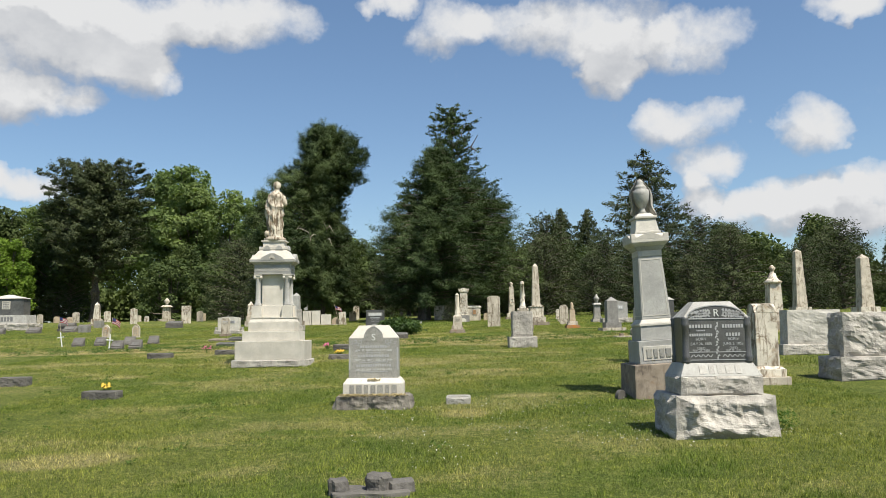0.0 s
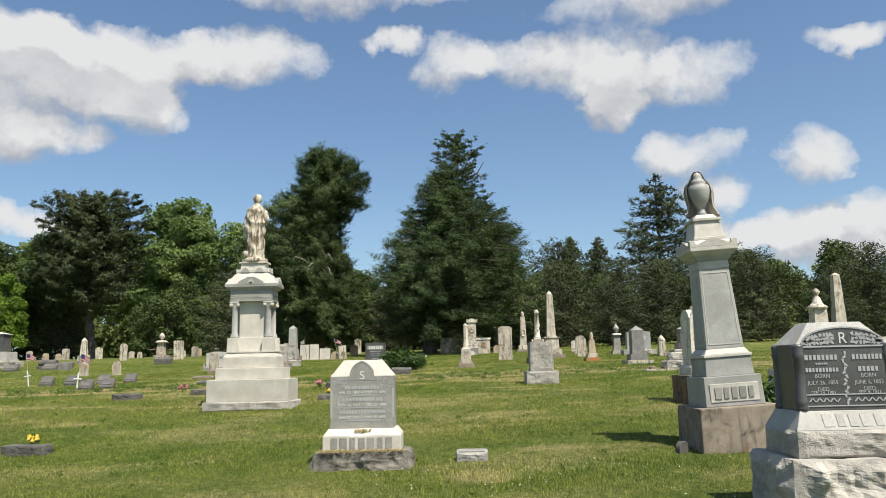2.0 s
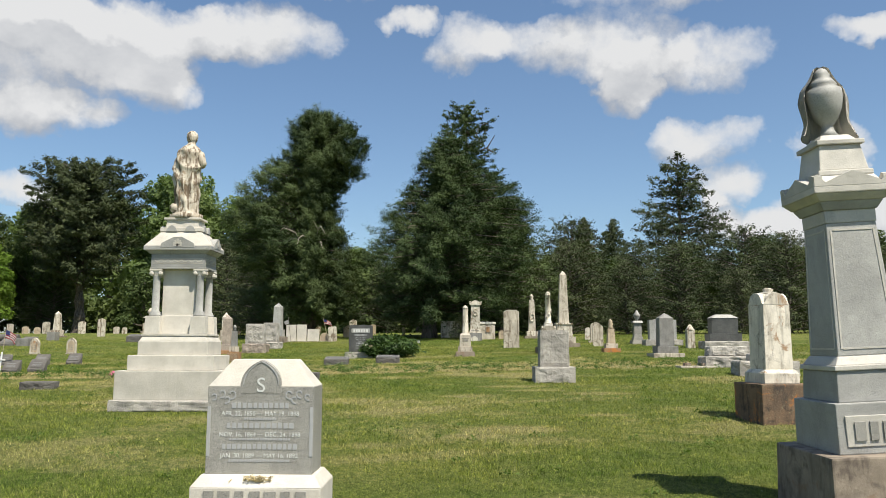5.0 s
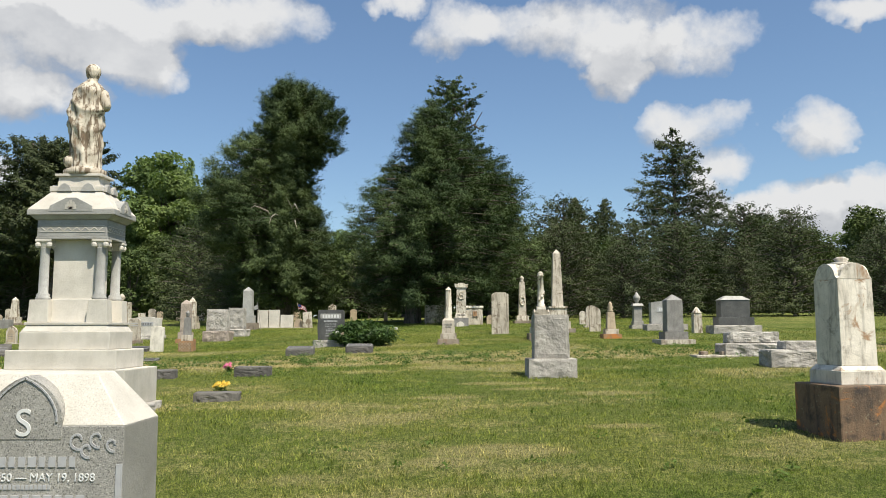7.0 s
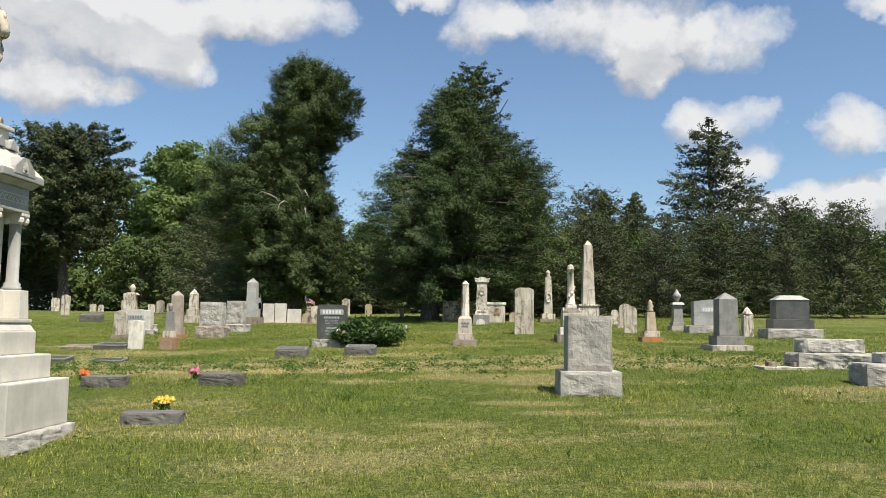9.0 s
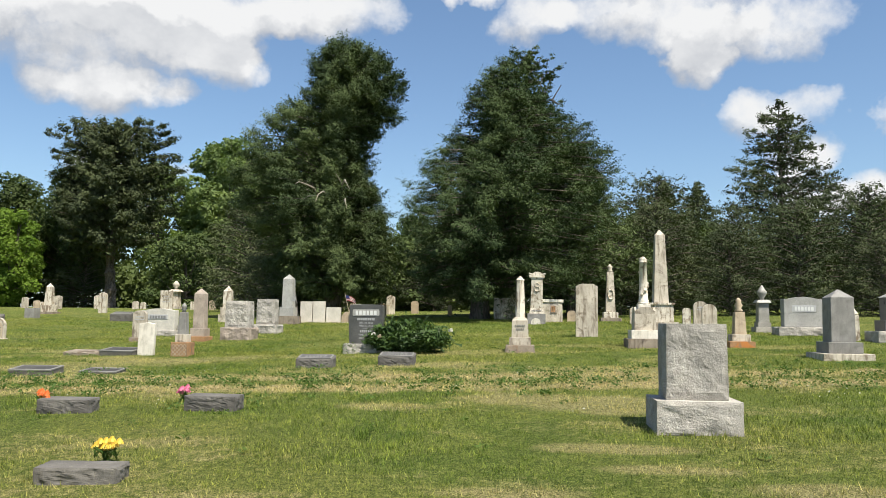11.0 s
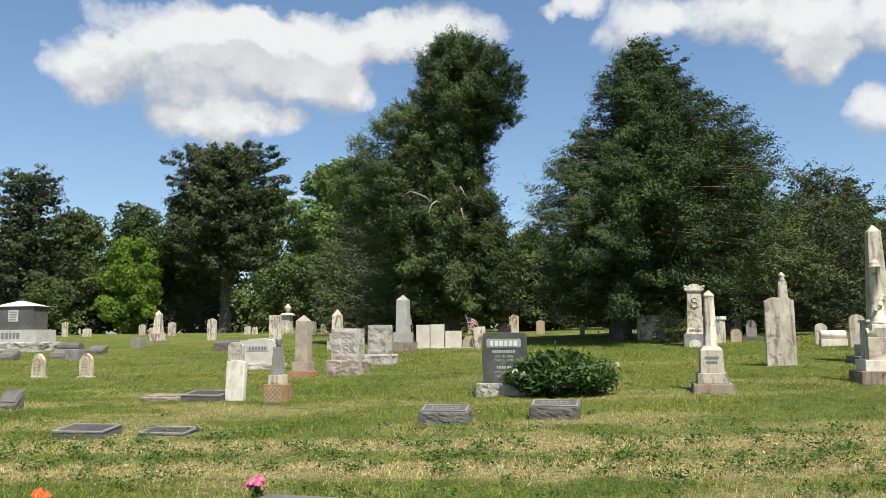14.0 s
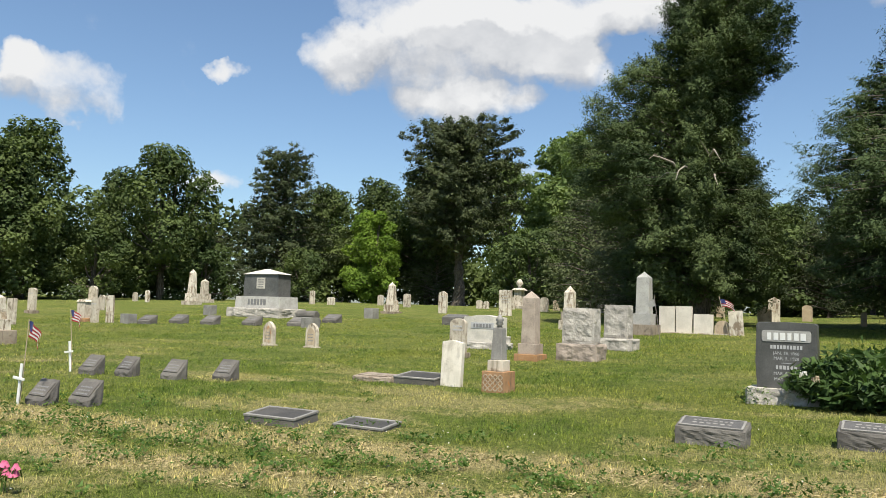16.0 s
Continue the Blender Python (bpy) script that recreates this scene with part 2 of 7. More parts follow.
def plain(name, a, b, rough=0.6, scale=12.0, trans=0.0):
    def build(kk, p, geo, info):
        c = kk.mix(kk.noise(p, scale, 4.0), a, b)
        s = principled(kk, c, rough)
        if trans:
            t = kk.n("ShaderNodeBsdfTranslucent", {0: c}).outputs[0]
            s = kk.n("ShaderNodeMixShader", {0: trans, 1: s, 2: t}).outputs[0]
        return s
    return material(name, build)


WHITE_PAINT = plain("painted_white_wood", (0.62, 0.62, 0.6), (0.75, 0.75, 0.73), 0.5)
RUST_METAL = plain("dull_metal", (0.12, 0.1, 0.09), (0.2, 0.18, 0.16), 0.6)
STICK = plain("bare_wood_stick", (0.3, 0.24, 0.16), (0.42, 0.35, 0.25), 0.7)
FLAG_RED = plain("cloth_red", (0.32, 0.03, 0.04), (0.42, 0.05, 0.06), 0.8, trans=0.3)
FLAG_WHITE = plain("cloth_white", (0.65, 0.63, 0.62), (0.72, 0.71, 0.7), 0.8, trans=0.3)
FLAG_BLUE = plain("cloth_blue", (0.03, 0.04, 0.14), (0.05, 0.06, 0.19), 0.8, trans=0.3)
PETAL_YELLOW = plain("petal_yellow", (0.75, 0.5, 0.04), (0.85, 0.62, 0.1), 0.6, trans=0.3)
PETAL_ORANGE = plain("petal_orange", (0.75, 0.12, 0.02), (0.85, 0.22, 0.04), 0.6, trans=0.3)
PETAL_PINK = plain("petal_pink", (0.62, 0.08, 0.22), (0.75, 0.25, 0.38), 0.6, trans=0.3)
PETAL_WHITE = plain("petal_white", (0.7, 0.69, 0.6), (0.8, 0.79, 0.72), 0.6, trans=0.3)


def leaf(name, a, b, rough=0.5, trans=0.3, world_scale=0.35):
    """Foliage: each leaf has its own tone, and whole boughs differ."""
    def build(kk, p, geo, info):
        isl = geo.outputs["Random Per Island"]
        big = kk.range(kk.noise(geo.outputs["Position"], world_scale, 3.0), 0.35, 0.65)
        f = kk.math("MULTIPLY_ADD", isl, 0.22, kk.math("MULTIPLY", big, 0.78))
        c = kk.mix(f, a, b)
        c = kk.mix(1.0, c, kk.ramp(info, (0, (0.82, 0.85, 0.8)), (1, (1.15, 1.1, 1.05))), "MULTIPLY")
        s = principled(kk, c, rough, **{"Specular IOR Level": 0.15})
        t = kk.n("ShaderNodeBsdfTranslucent", {0: kk.mix(1.0, c, (1.1, 1.25, 0.6), "MULTIPLY")}).outputs[0]
        return kk.n("ShaderNodeMixShader", {0: trans, 1: s, 2: t}).outputs[0]
    return material(name, build)


CEDAR = leaf("cedar_foliage", (0.032, 0.053, 0.023), (0.09, 0.122, 0.048), 0.8, 0.12)
SPRUCE = leaf("spruce_foliage", (0.038, 0.05, 0.026), (0.08, 0.098, 0.046), 0.8, 0.15)
LEAVES = leaf("broad_leaves", (0.037, 0.059, 0.021), (0.093, 0.124, 0.04), 0.7, 0.2)
LEAVES_PALE = leaf("broad_leaves_pale", (0.1, 0.14, 0.05), (0.17, 0.225, 0.08), 0.7, 0.35)
LEAVES_BRIGHT = leaf("broad_leaves_bright", (0.1, 0.17, 0.025), (0.22, 0.31, 0.05), 0.7, 0.38)
PEONY = leaf("peony_leaves", (0.032, 0.06, 0.02), (0.085, 0.135, 0.042), 0.4, 0.25, 3.0)
WEED_LIGHT = leaf("low_weed_leaves", (0.085, 0.135, 0.03), (0.14, 0.2, 0.05), 0.6, 0.4, 3.0)
WEED = leaf("weed_leaves", (0.05, 0.1, 0.02), (0.1, 0.17, 0.04), 0.5, 0.35, 3.0)


def bark_build(kk, p, geo, info):
    n1 = kk.noise(kk.vec("MULTIPLY", p, (1, 1, 0.18)), 16.0, 6.0, 0.65)
    c = kk.mix(kk.range(n1, 0.35, 0.65), (0.045, 0.036, 0.028), (0.15, 0.125, 0.1))
    return principled(kk, c, 0.95, n1, 0.8, 0.04)


BARK = material("bark", bark_build)
DEAD_WOOD_DARK = plain("dead_twigs", (0.06, 0.052, 0.042), (0.12, 0.105, 0.085), 0.9, 4.0)
DEAD_WOOD = plain("dead_bleached_wood", (0.2, 0.17, 0.14), (0.32, 0.28, 0.24), 0.9)


def turf_color(kk, pos, blade=None):
    """Mown turf in world metres: green patches, straw-dry patches, and the strip of raked straw across the lawn."""
    big = kk.noise(pos, 0.35, 4.0, 0.6)
    mid = kk.noise(pos, 1.7, 4.0, 0.6)
    fine = kk.noise(pos, 14.0, 4.0, 0.65)
    c = kk.mix(kk.range(mid, 0.3, 0.7), (0.098, 0.144, 0.026), (0.204, 0.234, 0.052))
    c = kk.mix(kk.range(big, 0.38, 0.64, 0.0, 0.65), c, (0.26, 0.256, 0.068))
    sep = kk.n("ShaderNodeSeparateXYZ", {0: pos})
    # dry patches
    dry = kk.range(kk.math("ADD", kk.noise(kk.vec("MULTIPLY", pos, (0.55, 1.1, 1)), 0.62, 5.0, 0.62, 0.3), kk.math("MULTIPLY", fine, 0.22)), 0.61, 0.75)
    near = kk.range(sep.outputs[1], 12.0, 20.0, 0.6, 1.0)
    dry = kk.math("MULTIPLY", kk.math("MULTIPLY", dry, near), kk.range(sep.outputs[1], 27.0, 33.0, 1.0, 0.35))
    for cx, cy, rx, ry in DRY_SPOTS:
        ex = kk.math("DIVIDE", kk.math("SUBTRACT", sep.outputs[0], cx), rx)
        ey = kk.math("DIVIDE", kk.math("SUBTRACT", sep.outputs[1], cy), ry)
        rr = kk.math("ADD", kk.math("MULTIPLY", ex, ex), kk.math("MULTIPLY", ey, ey))
        rr = kk.math("ADD", rr, kk.math("MULTIPLY", kk.math("SUBTRACT", kk.math("ADD", mid, fine), 1.0), 2.2))
        dry = kk.math("MAXIMUM", dry, kk.range(rr, 1.5, 0.45))
    # straw strip
    yy = kk.math("SUBTRACT", sep.outputs[1], kk.math("MULTIPLY_ADD", sep.outputs[0], STRIP_SLOPE, STRIP_Y))
    yy = kk.math("ADD", yy, kk.math("MULTIPLY", kk.math("SUBTRACT", mid, 0.5), 0.9))
    strip = kk.range(kk.math("ABSOLUTE", kk.math("SUBTRACT", kk.math("ABSOLUTE", yy), 0.55)), 0.6, 0.15)
    patch = kk.range(kk.math("ADD", kk.noise(pos, 3.4, 6.0, 0.7), kk.math("MULTIPLY", fine, 0.3)), 0.46, 0.58)
    strip = kk.math("MULTIPLY", strip, patch)
    amount = kk.math("MAXIMUM", kk.math("MULTIPLY", dry, 0.75), strip)
    c = kk.mix(amount, c, kk.mix(fine, (0.34, 0.27, 0.12), (0.56, 0.46, 0.25)))
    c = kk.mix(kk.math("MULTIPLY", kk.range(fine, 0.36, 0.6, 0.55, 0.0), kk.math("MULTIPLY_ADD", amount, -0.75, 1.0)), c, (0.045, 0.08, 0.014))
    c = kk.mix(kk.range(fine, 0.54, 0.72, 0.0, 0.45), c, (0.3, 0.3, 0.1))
    return c, fine


DRY_SPOTS = [(1.45, 22.3, 0.85, 0.7), (1.3, 20.0, 0.6, 0.22), (0.5, 22.5, 0.5, 0.3), (2.6, 18.8, 0.6, 0.2), (0.4, 18.65, 0.5, 0.14), (0.95, 15.55, 0.62, 0.3), (0.47, 15.2, 0.4, 0.2), (2.2, 16.55, 0.4, 0.12),
             (1.6, 19.3, 0.5, 0.15), (1.2, 12.25, 0.5, 0.2), (0.3, 10.8, 0.4, 0.4), (-3.9, 8.2, 0.7, 0.5), (-6.7, 16.1, 0.6, 0.3), (-1.0, 22.15, 0.5, 0.25), (0.6, 22.8, 0.9, 0.25), (2.1, 25.9, 1.4, 0.4)]
STRIP_Y, STRIP_SLOPE = 24.35, 0.1


def turf_build(kk, p, geo, info):
    pos = geo.outputs["Position"]
    c, fine = turf_color(kk, pos)
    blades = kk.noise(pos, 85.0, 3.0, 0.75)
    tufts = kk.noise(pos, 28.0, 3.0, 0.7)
    # dark gaps between blades and tufts: their shade is put into the turf colour
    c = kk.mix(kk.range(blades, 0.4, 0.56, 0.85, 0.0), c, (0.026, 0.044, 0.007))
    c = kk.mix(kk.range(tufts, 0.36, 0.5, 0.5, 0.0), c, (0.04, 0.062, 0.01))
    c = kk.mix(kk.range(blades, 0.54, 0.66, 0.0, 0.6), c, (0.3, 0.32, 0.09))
    return principled(kk, c, 0.95, kk.math("ADD", blades, kk.math("ADD", tufts, fine)), 0.9, 0.04, **{"Specular IOR Level": 0.1})


def blade_build(kk, p, geo, info):
    c, fine = turf_color(kk, geo.outputs["Position"])
    isl = geo.outputs["Random Per Island"]
    c = kk.mix(1.0, c, kk.ramp(isl, (0, (0.5, 0.6, 0.42)), (0.55, (1.2, 1.28, 1.05)), (0.88, (1.8, 1.8, 1.45)), (1, (2.1, 2.0, 1.6))), "MULTIPLY")
    s = principled(kk, c, 0.7, **{"Specular IOR Level": 0.2})
    t = kk.n("ShaderNodeBsdfTranslucent", {0: c}).outputs[0]
    return kk.n("ShaderNodeMixShader", {0: 0.35, 1: s, 2: t}).outputs[0]


TURF = material("mown_turf", turf_build)
BLADES = material("grass_blades", blade_build)
STRAW = plain("dry_straw", (0.3, 0.235, 0.11), (0.46, 0.375, 0.2), 0.85, 3.0)
CLOVER_WHITE = plain("clover_bloom", (0.55, 0.55, 0.48), (0.7, 0.7, 0.62), 0.7)


# ---- the ground ----
def ground(x, y):
    """Height of the lawn: it climbs away from the start and levels off under the woods."""
    y2 = y if y < 44 else 44 + 20 * (1 - math.exp(-(y - 44) / 20))
    y2 = max(y2, -40)
    s = min(max((20 - y) / 9, 0), 1)
    return -0.018 + 0.174 * math.tanh(x / 10) + 0.0481 * y2 - 0.1 * s * s * (3 - 2 * s) - 0.05 * math.exp(-((x - 0.5) ** 2 + (y - 11.7) ** 2) / 9) - 0.07 * math.exp(-(((x + 8) / 4) ** 2 + ((y - 31) / 3) ** 2))


def axis(a, b, step, far):
    """Grid lines: close together from a to b, then ever wider out to far."""
    v = list(np.arange(a, b + step / 2, step))
    s = step
    while v[-1] < far:
        s *= 1.35
        v.append(v[-1] + s)
    s = step
    while v[0] > -far:
        s *= 1.35
        v.insert(0, v[0] - s)
    return v


def build_ground():
    xs, ys = axis(-30, 22, 0.5, 2500), axis(-6, 62, 0.5, 2500)
    verts = [(x, y, ground(x, y) + (0.025 * noise.noise(Vector((x * 0.6, y * 0.6, 0))) + 0.012 * noise.noise(Vector((x * 2.1, y * 2.1, 3))) if abs(x) < 60 and -20 < y < 90 else 0)) for y in ys for x in xs]
    w = len(xs)
    faces = [(j * w + i, j * w + i + 1, j * w + w + i + 1, j * w + w + i) for j in range(len(ys) - 1) for i in range(w - 1)]
    me = bpy.data.meshes.new("ground")
    me.from_pydata(verts, [], faces)
    me.polygons.foreach_set("use_smooth", [True] * len(faces))
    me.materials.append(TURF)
    return tagged(new("ground", me), "mown green cemetery lawn with dry straw-coloured patches", "lawn", kind="structure")


build_ground()


# ---- building blocks ----
def thing(name, x, y, label, category, turn=0.0, group="", sink=0.0, lean=0.0, z=None):
    ob = new(name)
    ob.empty_display_size = 0.2
    ob.matrix_basis = pose(x, y, (ground(x, y) if z is None else z) - sink, 0, lean, turn)
    return tagged(ob, label, category, group)


def part(name, bm, mat, parent, label="", smooth=False):
    bmesh.ops.recalc_face_normals(bm, faces=bm.faces[:])
    me = bpy.data.meshes.new(name)
    bm.to_mesh(me)
    bm.free()
    me.materials.append(mat)
    if smooth:
        me.polygons.foreach_set("use_smooth", [True] * len(me.polygons))
    ob = new(name, me)
    ob.parent = parent
    if label:
        ob["label"] = label
    return ob


def box(w, d, h, z=0.0, w1=None, d1=None, x=0.0, y=0.0, bevel=0.008, into=None):
    """A block that may taper to w1 x d1 at its top, with worn edges."""
    bm = bmesh.new()
    w1, d1 = w if w1 is None else w1, d if d1 is None else d1
    lo = [bm.verts.new((x + sx * w / 2, y + sy * d / 2, z)) for sx, sy in ((-1, -1), (1, -1), (1, 1), (-1, 1))]
    hi = [bm.verts.new((x + sx * w1 / 2, y + sy * d1 / 2, z + h)) for sx, sy in ((-1, -1), (1, -1), (1, 1), (-1, 1))]
    bm.faces.new(lo[::-1])
    bm.faces.new(hi)
    for i in range(4):
        bm.faces.new((lo[i], lo[(i + 1) % 4], hi[(i + 1) % 4], hi[i]))
    if bevel:
        bmesh.ops.bevel(bm, geom=bm.edges[:], offset=min(bevel, 0.2 * min(w, d, h, max(w1, 0.05))), segments=2, profile=0.6, affect="EDGES")
    return merge(into, bm)


def merge(into, bm):
    """Adds the faces of bm to another bmesh."""
    if into is None:
        return bm
    me = bpy.data.meshes.new("scratch")
    bm.to_mesh(me)
    bm.free()
    into.from_mesh(me)
    bpy.data.meshes.remove(me)
    return into


def rock(w, d, h, z=0.0, amp=0.03, cuts=14, seed=0.0, x=0.0, y=0.0, top=0.15, w1=None, d1=None, size=4.0, margin=0.1):
    """A block with pitched, rock-faced sides and straight arrises."""
    bm = bmesh.new()
    w1, d1 = w if w1 is None else w1, d if d1 is None else d1
    bmesh.ops.create_cube(bm, size=1.0)
    bmesh.ops.subdivide_edges(bm, edges=bm.edges[:], cuts=cuts, use_grid_fill=True)
    for v in bm.verts:
        u = v.co.copy()
        f = u.z + 0.5
        p = Vector((u.x * (w + (w1 - w) * f), u.y * (d + (d1 - d) * f), f * h))
        m = [0.5 - abs(c) for c in u]
        side = min(m[0], m[1]) < 1e-4
        q = Vector((p.x + seed * 7.3, p.y + seed * 3.1, p.z - seed * 5.7)) * size
        n = noise.fractal(q, 0.8, 2.1, 4) + 0.35 * abs(noise.noise(q * 0.6)) + 0.25 * noise.noise(q * 4.0)
        if side:
            edge = min(1.0, sorted(m)[1] / margin)
            out = Vector((math.copysign(1, u.x) if m[0] < 1e-4 else 0, math.copysign(1, u.y) if m[1] < 1e-4 else 0, 0))
            p += out * amp * (n * edge + 0.5 * edge + 0.25 * noise.noise(q * 2.0))
        if m[2] < 1e-4:
            p.z += amp * top * n if u.z > 0 else 0
        v.co = (x + p.x, y + p.y, z + p.z)
    return bm


def prism(profile, depth, y=0.0, bevel=0.006):
    """A slab whose outline in x and z is extruded along y."""
    bm = bmesh.new()
    a = [bm.verts.new((px, y - depth / 2, pz)) for px, pz in profile]
    b = [bm.verts.new((px, y + depth / 2, pz)) for px, pz in profile]
    bm.faces.new(a)
    bm.faces.new(b[::-1])
    n = len(profile)
    for i in range(n):
        bm.faces.new((a[i], b[i], b[(i + 1) % n], a[(i + 1) % n]))
    if bevel:
        sharp = [e for e in bm.edges if not e.calc_length() < bevel * 2.5]
        bmesh.ops.bevel(bm, geom=sharp, offset=bevel, segments=2, profile=0.6, affect="EDGES", clamp_overlap=True)
    return bm


def lathe(rows, seg=20, x=0.0, y=0.0, flat=1.0):
    """A turned body from (radius, height) rows."""
    bm = bmesh.new()
    rings = [[bm.verts.new((x + r * math.cos(2 * math.pi * i / seg), y + flat * r * math.sin(2 * math.pi * i / seg), z)) for i in range(seg)] for r, z in rows]
    for a, b in zip(rings, rings[1:]):
        for i in range(seg):
            bm.faces.new((a[i], a[(i + 1) % seg], b[(i + 1) % seg], b[i]))
    bm.faces.new(rings[0][::-1])
    bm.faces.new(rings[-1])
    return bm


def tube(bm, points, radii, seg=7):
    rings = []
    for i, p in enumerate(points):
        w = (points[min(i + 1, len(points) - 1)] - points[max(i - 1, 0)]).normalized()
        q = w.to_track_quat("Z", "Y").to_matrix()
        rings.append([bm.verts.new(p + q @ Vector((radii[i] * math.cos(2 * math.pi * k / seg), radii[i] * math.sin(2 * math.pi * k / seg), 0))) for k in range(seg)])
    for a, b in zip(rings, rings[1:]):
        for k in range(seg):
            bm.faces.new((a[k], a[(k + 1) % seg], b[(k + 1) % seg], b[k]))


def outline(w, h, top="flat", rise=None):
    """Outlines of tablet stones."""
    a, r = w / 2, (w * 0.5 if rise is None else rise)
    pts = [(-a, 0), (a, 0)]
    if top == "flat":
        pts += [(a, h), (-a, h)]
    elif top == "gable":
        pts += [(a, h - r), (0, h), (-a, h - r)]
    elif top == "arch":
        pts += [(a * math.cos(t), h - r + r * math.sin(t)) for t in np.linspace(0, math.pi, 15)]
    elif top == "gothic":
        arc = [(a * (2 * math.cos(t) - 1), h - r + r * math.sin(t) / math.sin(math.pi / 3)) for t in np.linspace(0, math.pi / 3, 8)]
        pts += arc + [(-px, pz) for px, pz in arc[-2::-1]]
    elif top == "shoulder":
        pts += [(a, h - r), (a * 0.82, h - r * 0.85)]
        pts += [(a * 0.8 * math.cos(t), h - r * 0.8 + r * 0.8 * math.sin(t)) for t in np.linspace(0.15, math.pi - 0.15, 11)]
        pts += [(-a * 0.82, h - r * 0.85), (-a, h - r)]
    elif top == "notched":
        half = [(a, h - 0.075), (a * 0.93, h - 0.05), (a * 0.8, h - 0.055), (a * 0.72, h - 0.02), (a * 0.4, h), (a * 0.2, h - 0.012)]
        pts += half + [(-px, pz) for px, pz in half[::-1]]
    elif top == "serp":
        pts += [(a * t, h - r * (0.5 - 0.5 * math.cos(math.pi * t)) ** 1.0) for t in np.linspace(1, -1, 15)]
    return pts


def writing(parent, rows, y, mat, name="carved_letter", depth=0.005, label="worn carved lettering", seat=None):
    """Carved lines as plain bars, one to a letter: (centre x, foot z, width, height, count of letters)."""
    for cx, z, w, h, n in rows:
        step = w / n
        for i in range(n):
            lw = step * (0.58 + 0.2 * ((i * 7 + n) % 3) / 2)
            ob = part(name, box(lw, depth, h, z, x=cx - w / 2 + (i + 0.5) * step, y=y, bevel=0), mat, parent, label)
            if seat:
                ob.matrix_basis = seat


def words(parent, text, x, z, height, y, mat, tilt=0.0, name="inscription"):
    cu = bpy.data.curves.new(name, "FONT")
    cu.body, cu.size, cu.align_x, cu.extrude = text, height * 1.4, "CENTER", 0.0015
    tmp = new(name, cu)
    bpy.context.view_layer.update()
    me = bpy.data.meshes.new_from_object(tmp.evaluated_get(bpy.context.evaluated_depsgraph_get()))
    bpy.data.objects.remove(tmp)
    me.materials.clear()
    me.materials.append(mat)
    ob = new(name, me)
    ob.parent = parent
    ob.matrix_basis = pose(x, y, z, 90 - tilt)
    return tagged(ob, kind="stuff")


_seed = [0]


def seed():
    _seed[0] += 1
    return _seed[0] * 1.37


def stack(name, x, y, layers, label, category, turn=0.0, group="", lean=0.0):
    """A monument of courses, from the foot up: (part, width, depth, height, material, how) where how is a top size (w1, d1),
    'rock' or None."""
    ob = thing(name, x, y, label, category, turn, group, 0.03, lean)
    z = 0.0
    for pname, w, d, h, mat, how in layers:
        if how == "rock":
            part(pname, rock(w, d, h, z, 0.1 * min(h, 0.3), 12, seed()), mat, ob)
        elif how:
            part(pname, box(w, d, h, z, how[0], how[1]), mat, ob)
        else:
            part(pname, box(w, d, h, z), mat, ob)
        z += h
    return ob, z


def tablet(x, y, w, h, mat, label, top="flat", thick=0.09, rise=None, base=None, turn=0.0, lean=0.0, group="", lines=0, ink=None, name="headstone"):
    """A slab headstone, with or without a base (w, d, h, material)."""
    ob = thing(name, x, y, label, "headstone", turn, group, 0.05, lean)
    z = 0.0
    if base:
        part("base", box(base[0], base[1], base[2] + 0.05), base[3], ob)
        z = base[2] + 0.05
    else:
        h += 0.05
    bm = prism([(px, pz + z) for px, pz in outline(w, h, top, rise)], thick)
    part("slab", bm, mat, ob)
    if lines:
        r = random.Random(int(x * 100) + 5)
        rows = [(0, z + h * (0.74 - 0.1 * i), w * r.uniform(0.4, 0.72), min(0.035, h * 0.05), r.randint(5, 10)) for i in range(lines)]
        writing(ob, rows, -thick / 2 - 0.001, ink or LETTER_DIM, depth=0.004)
    return ob


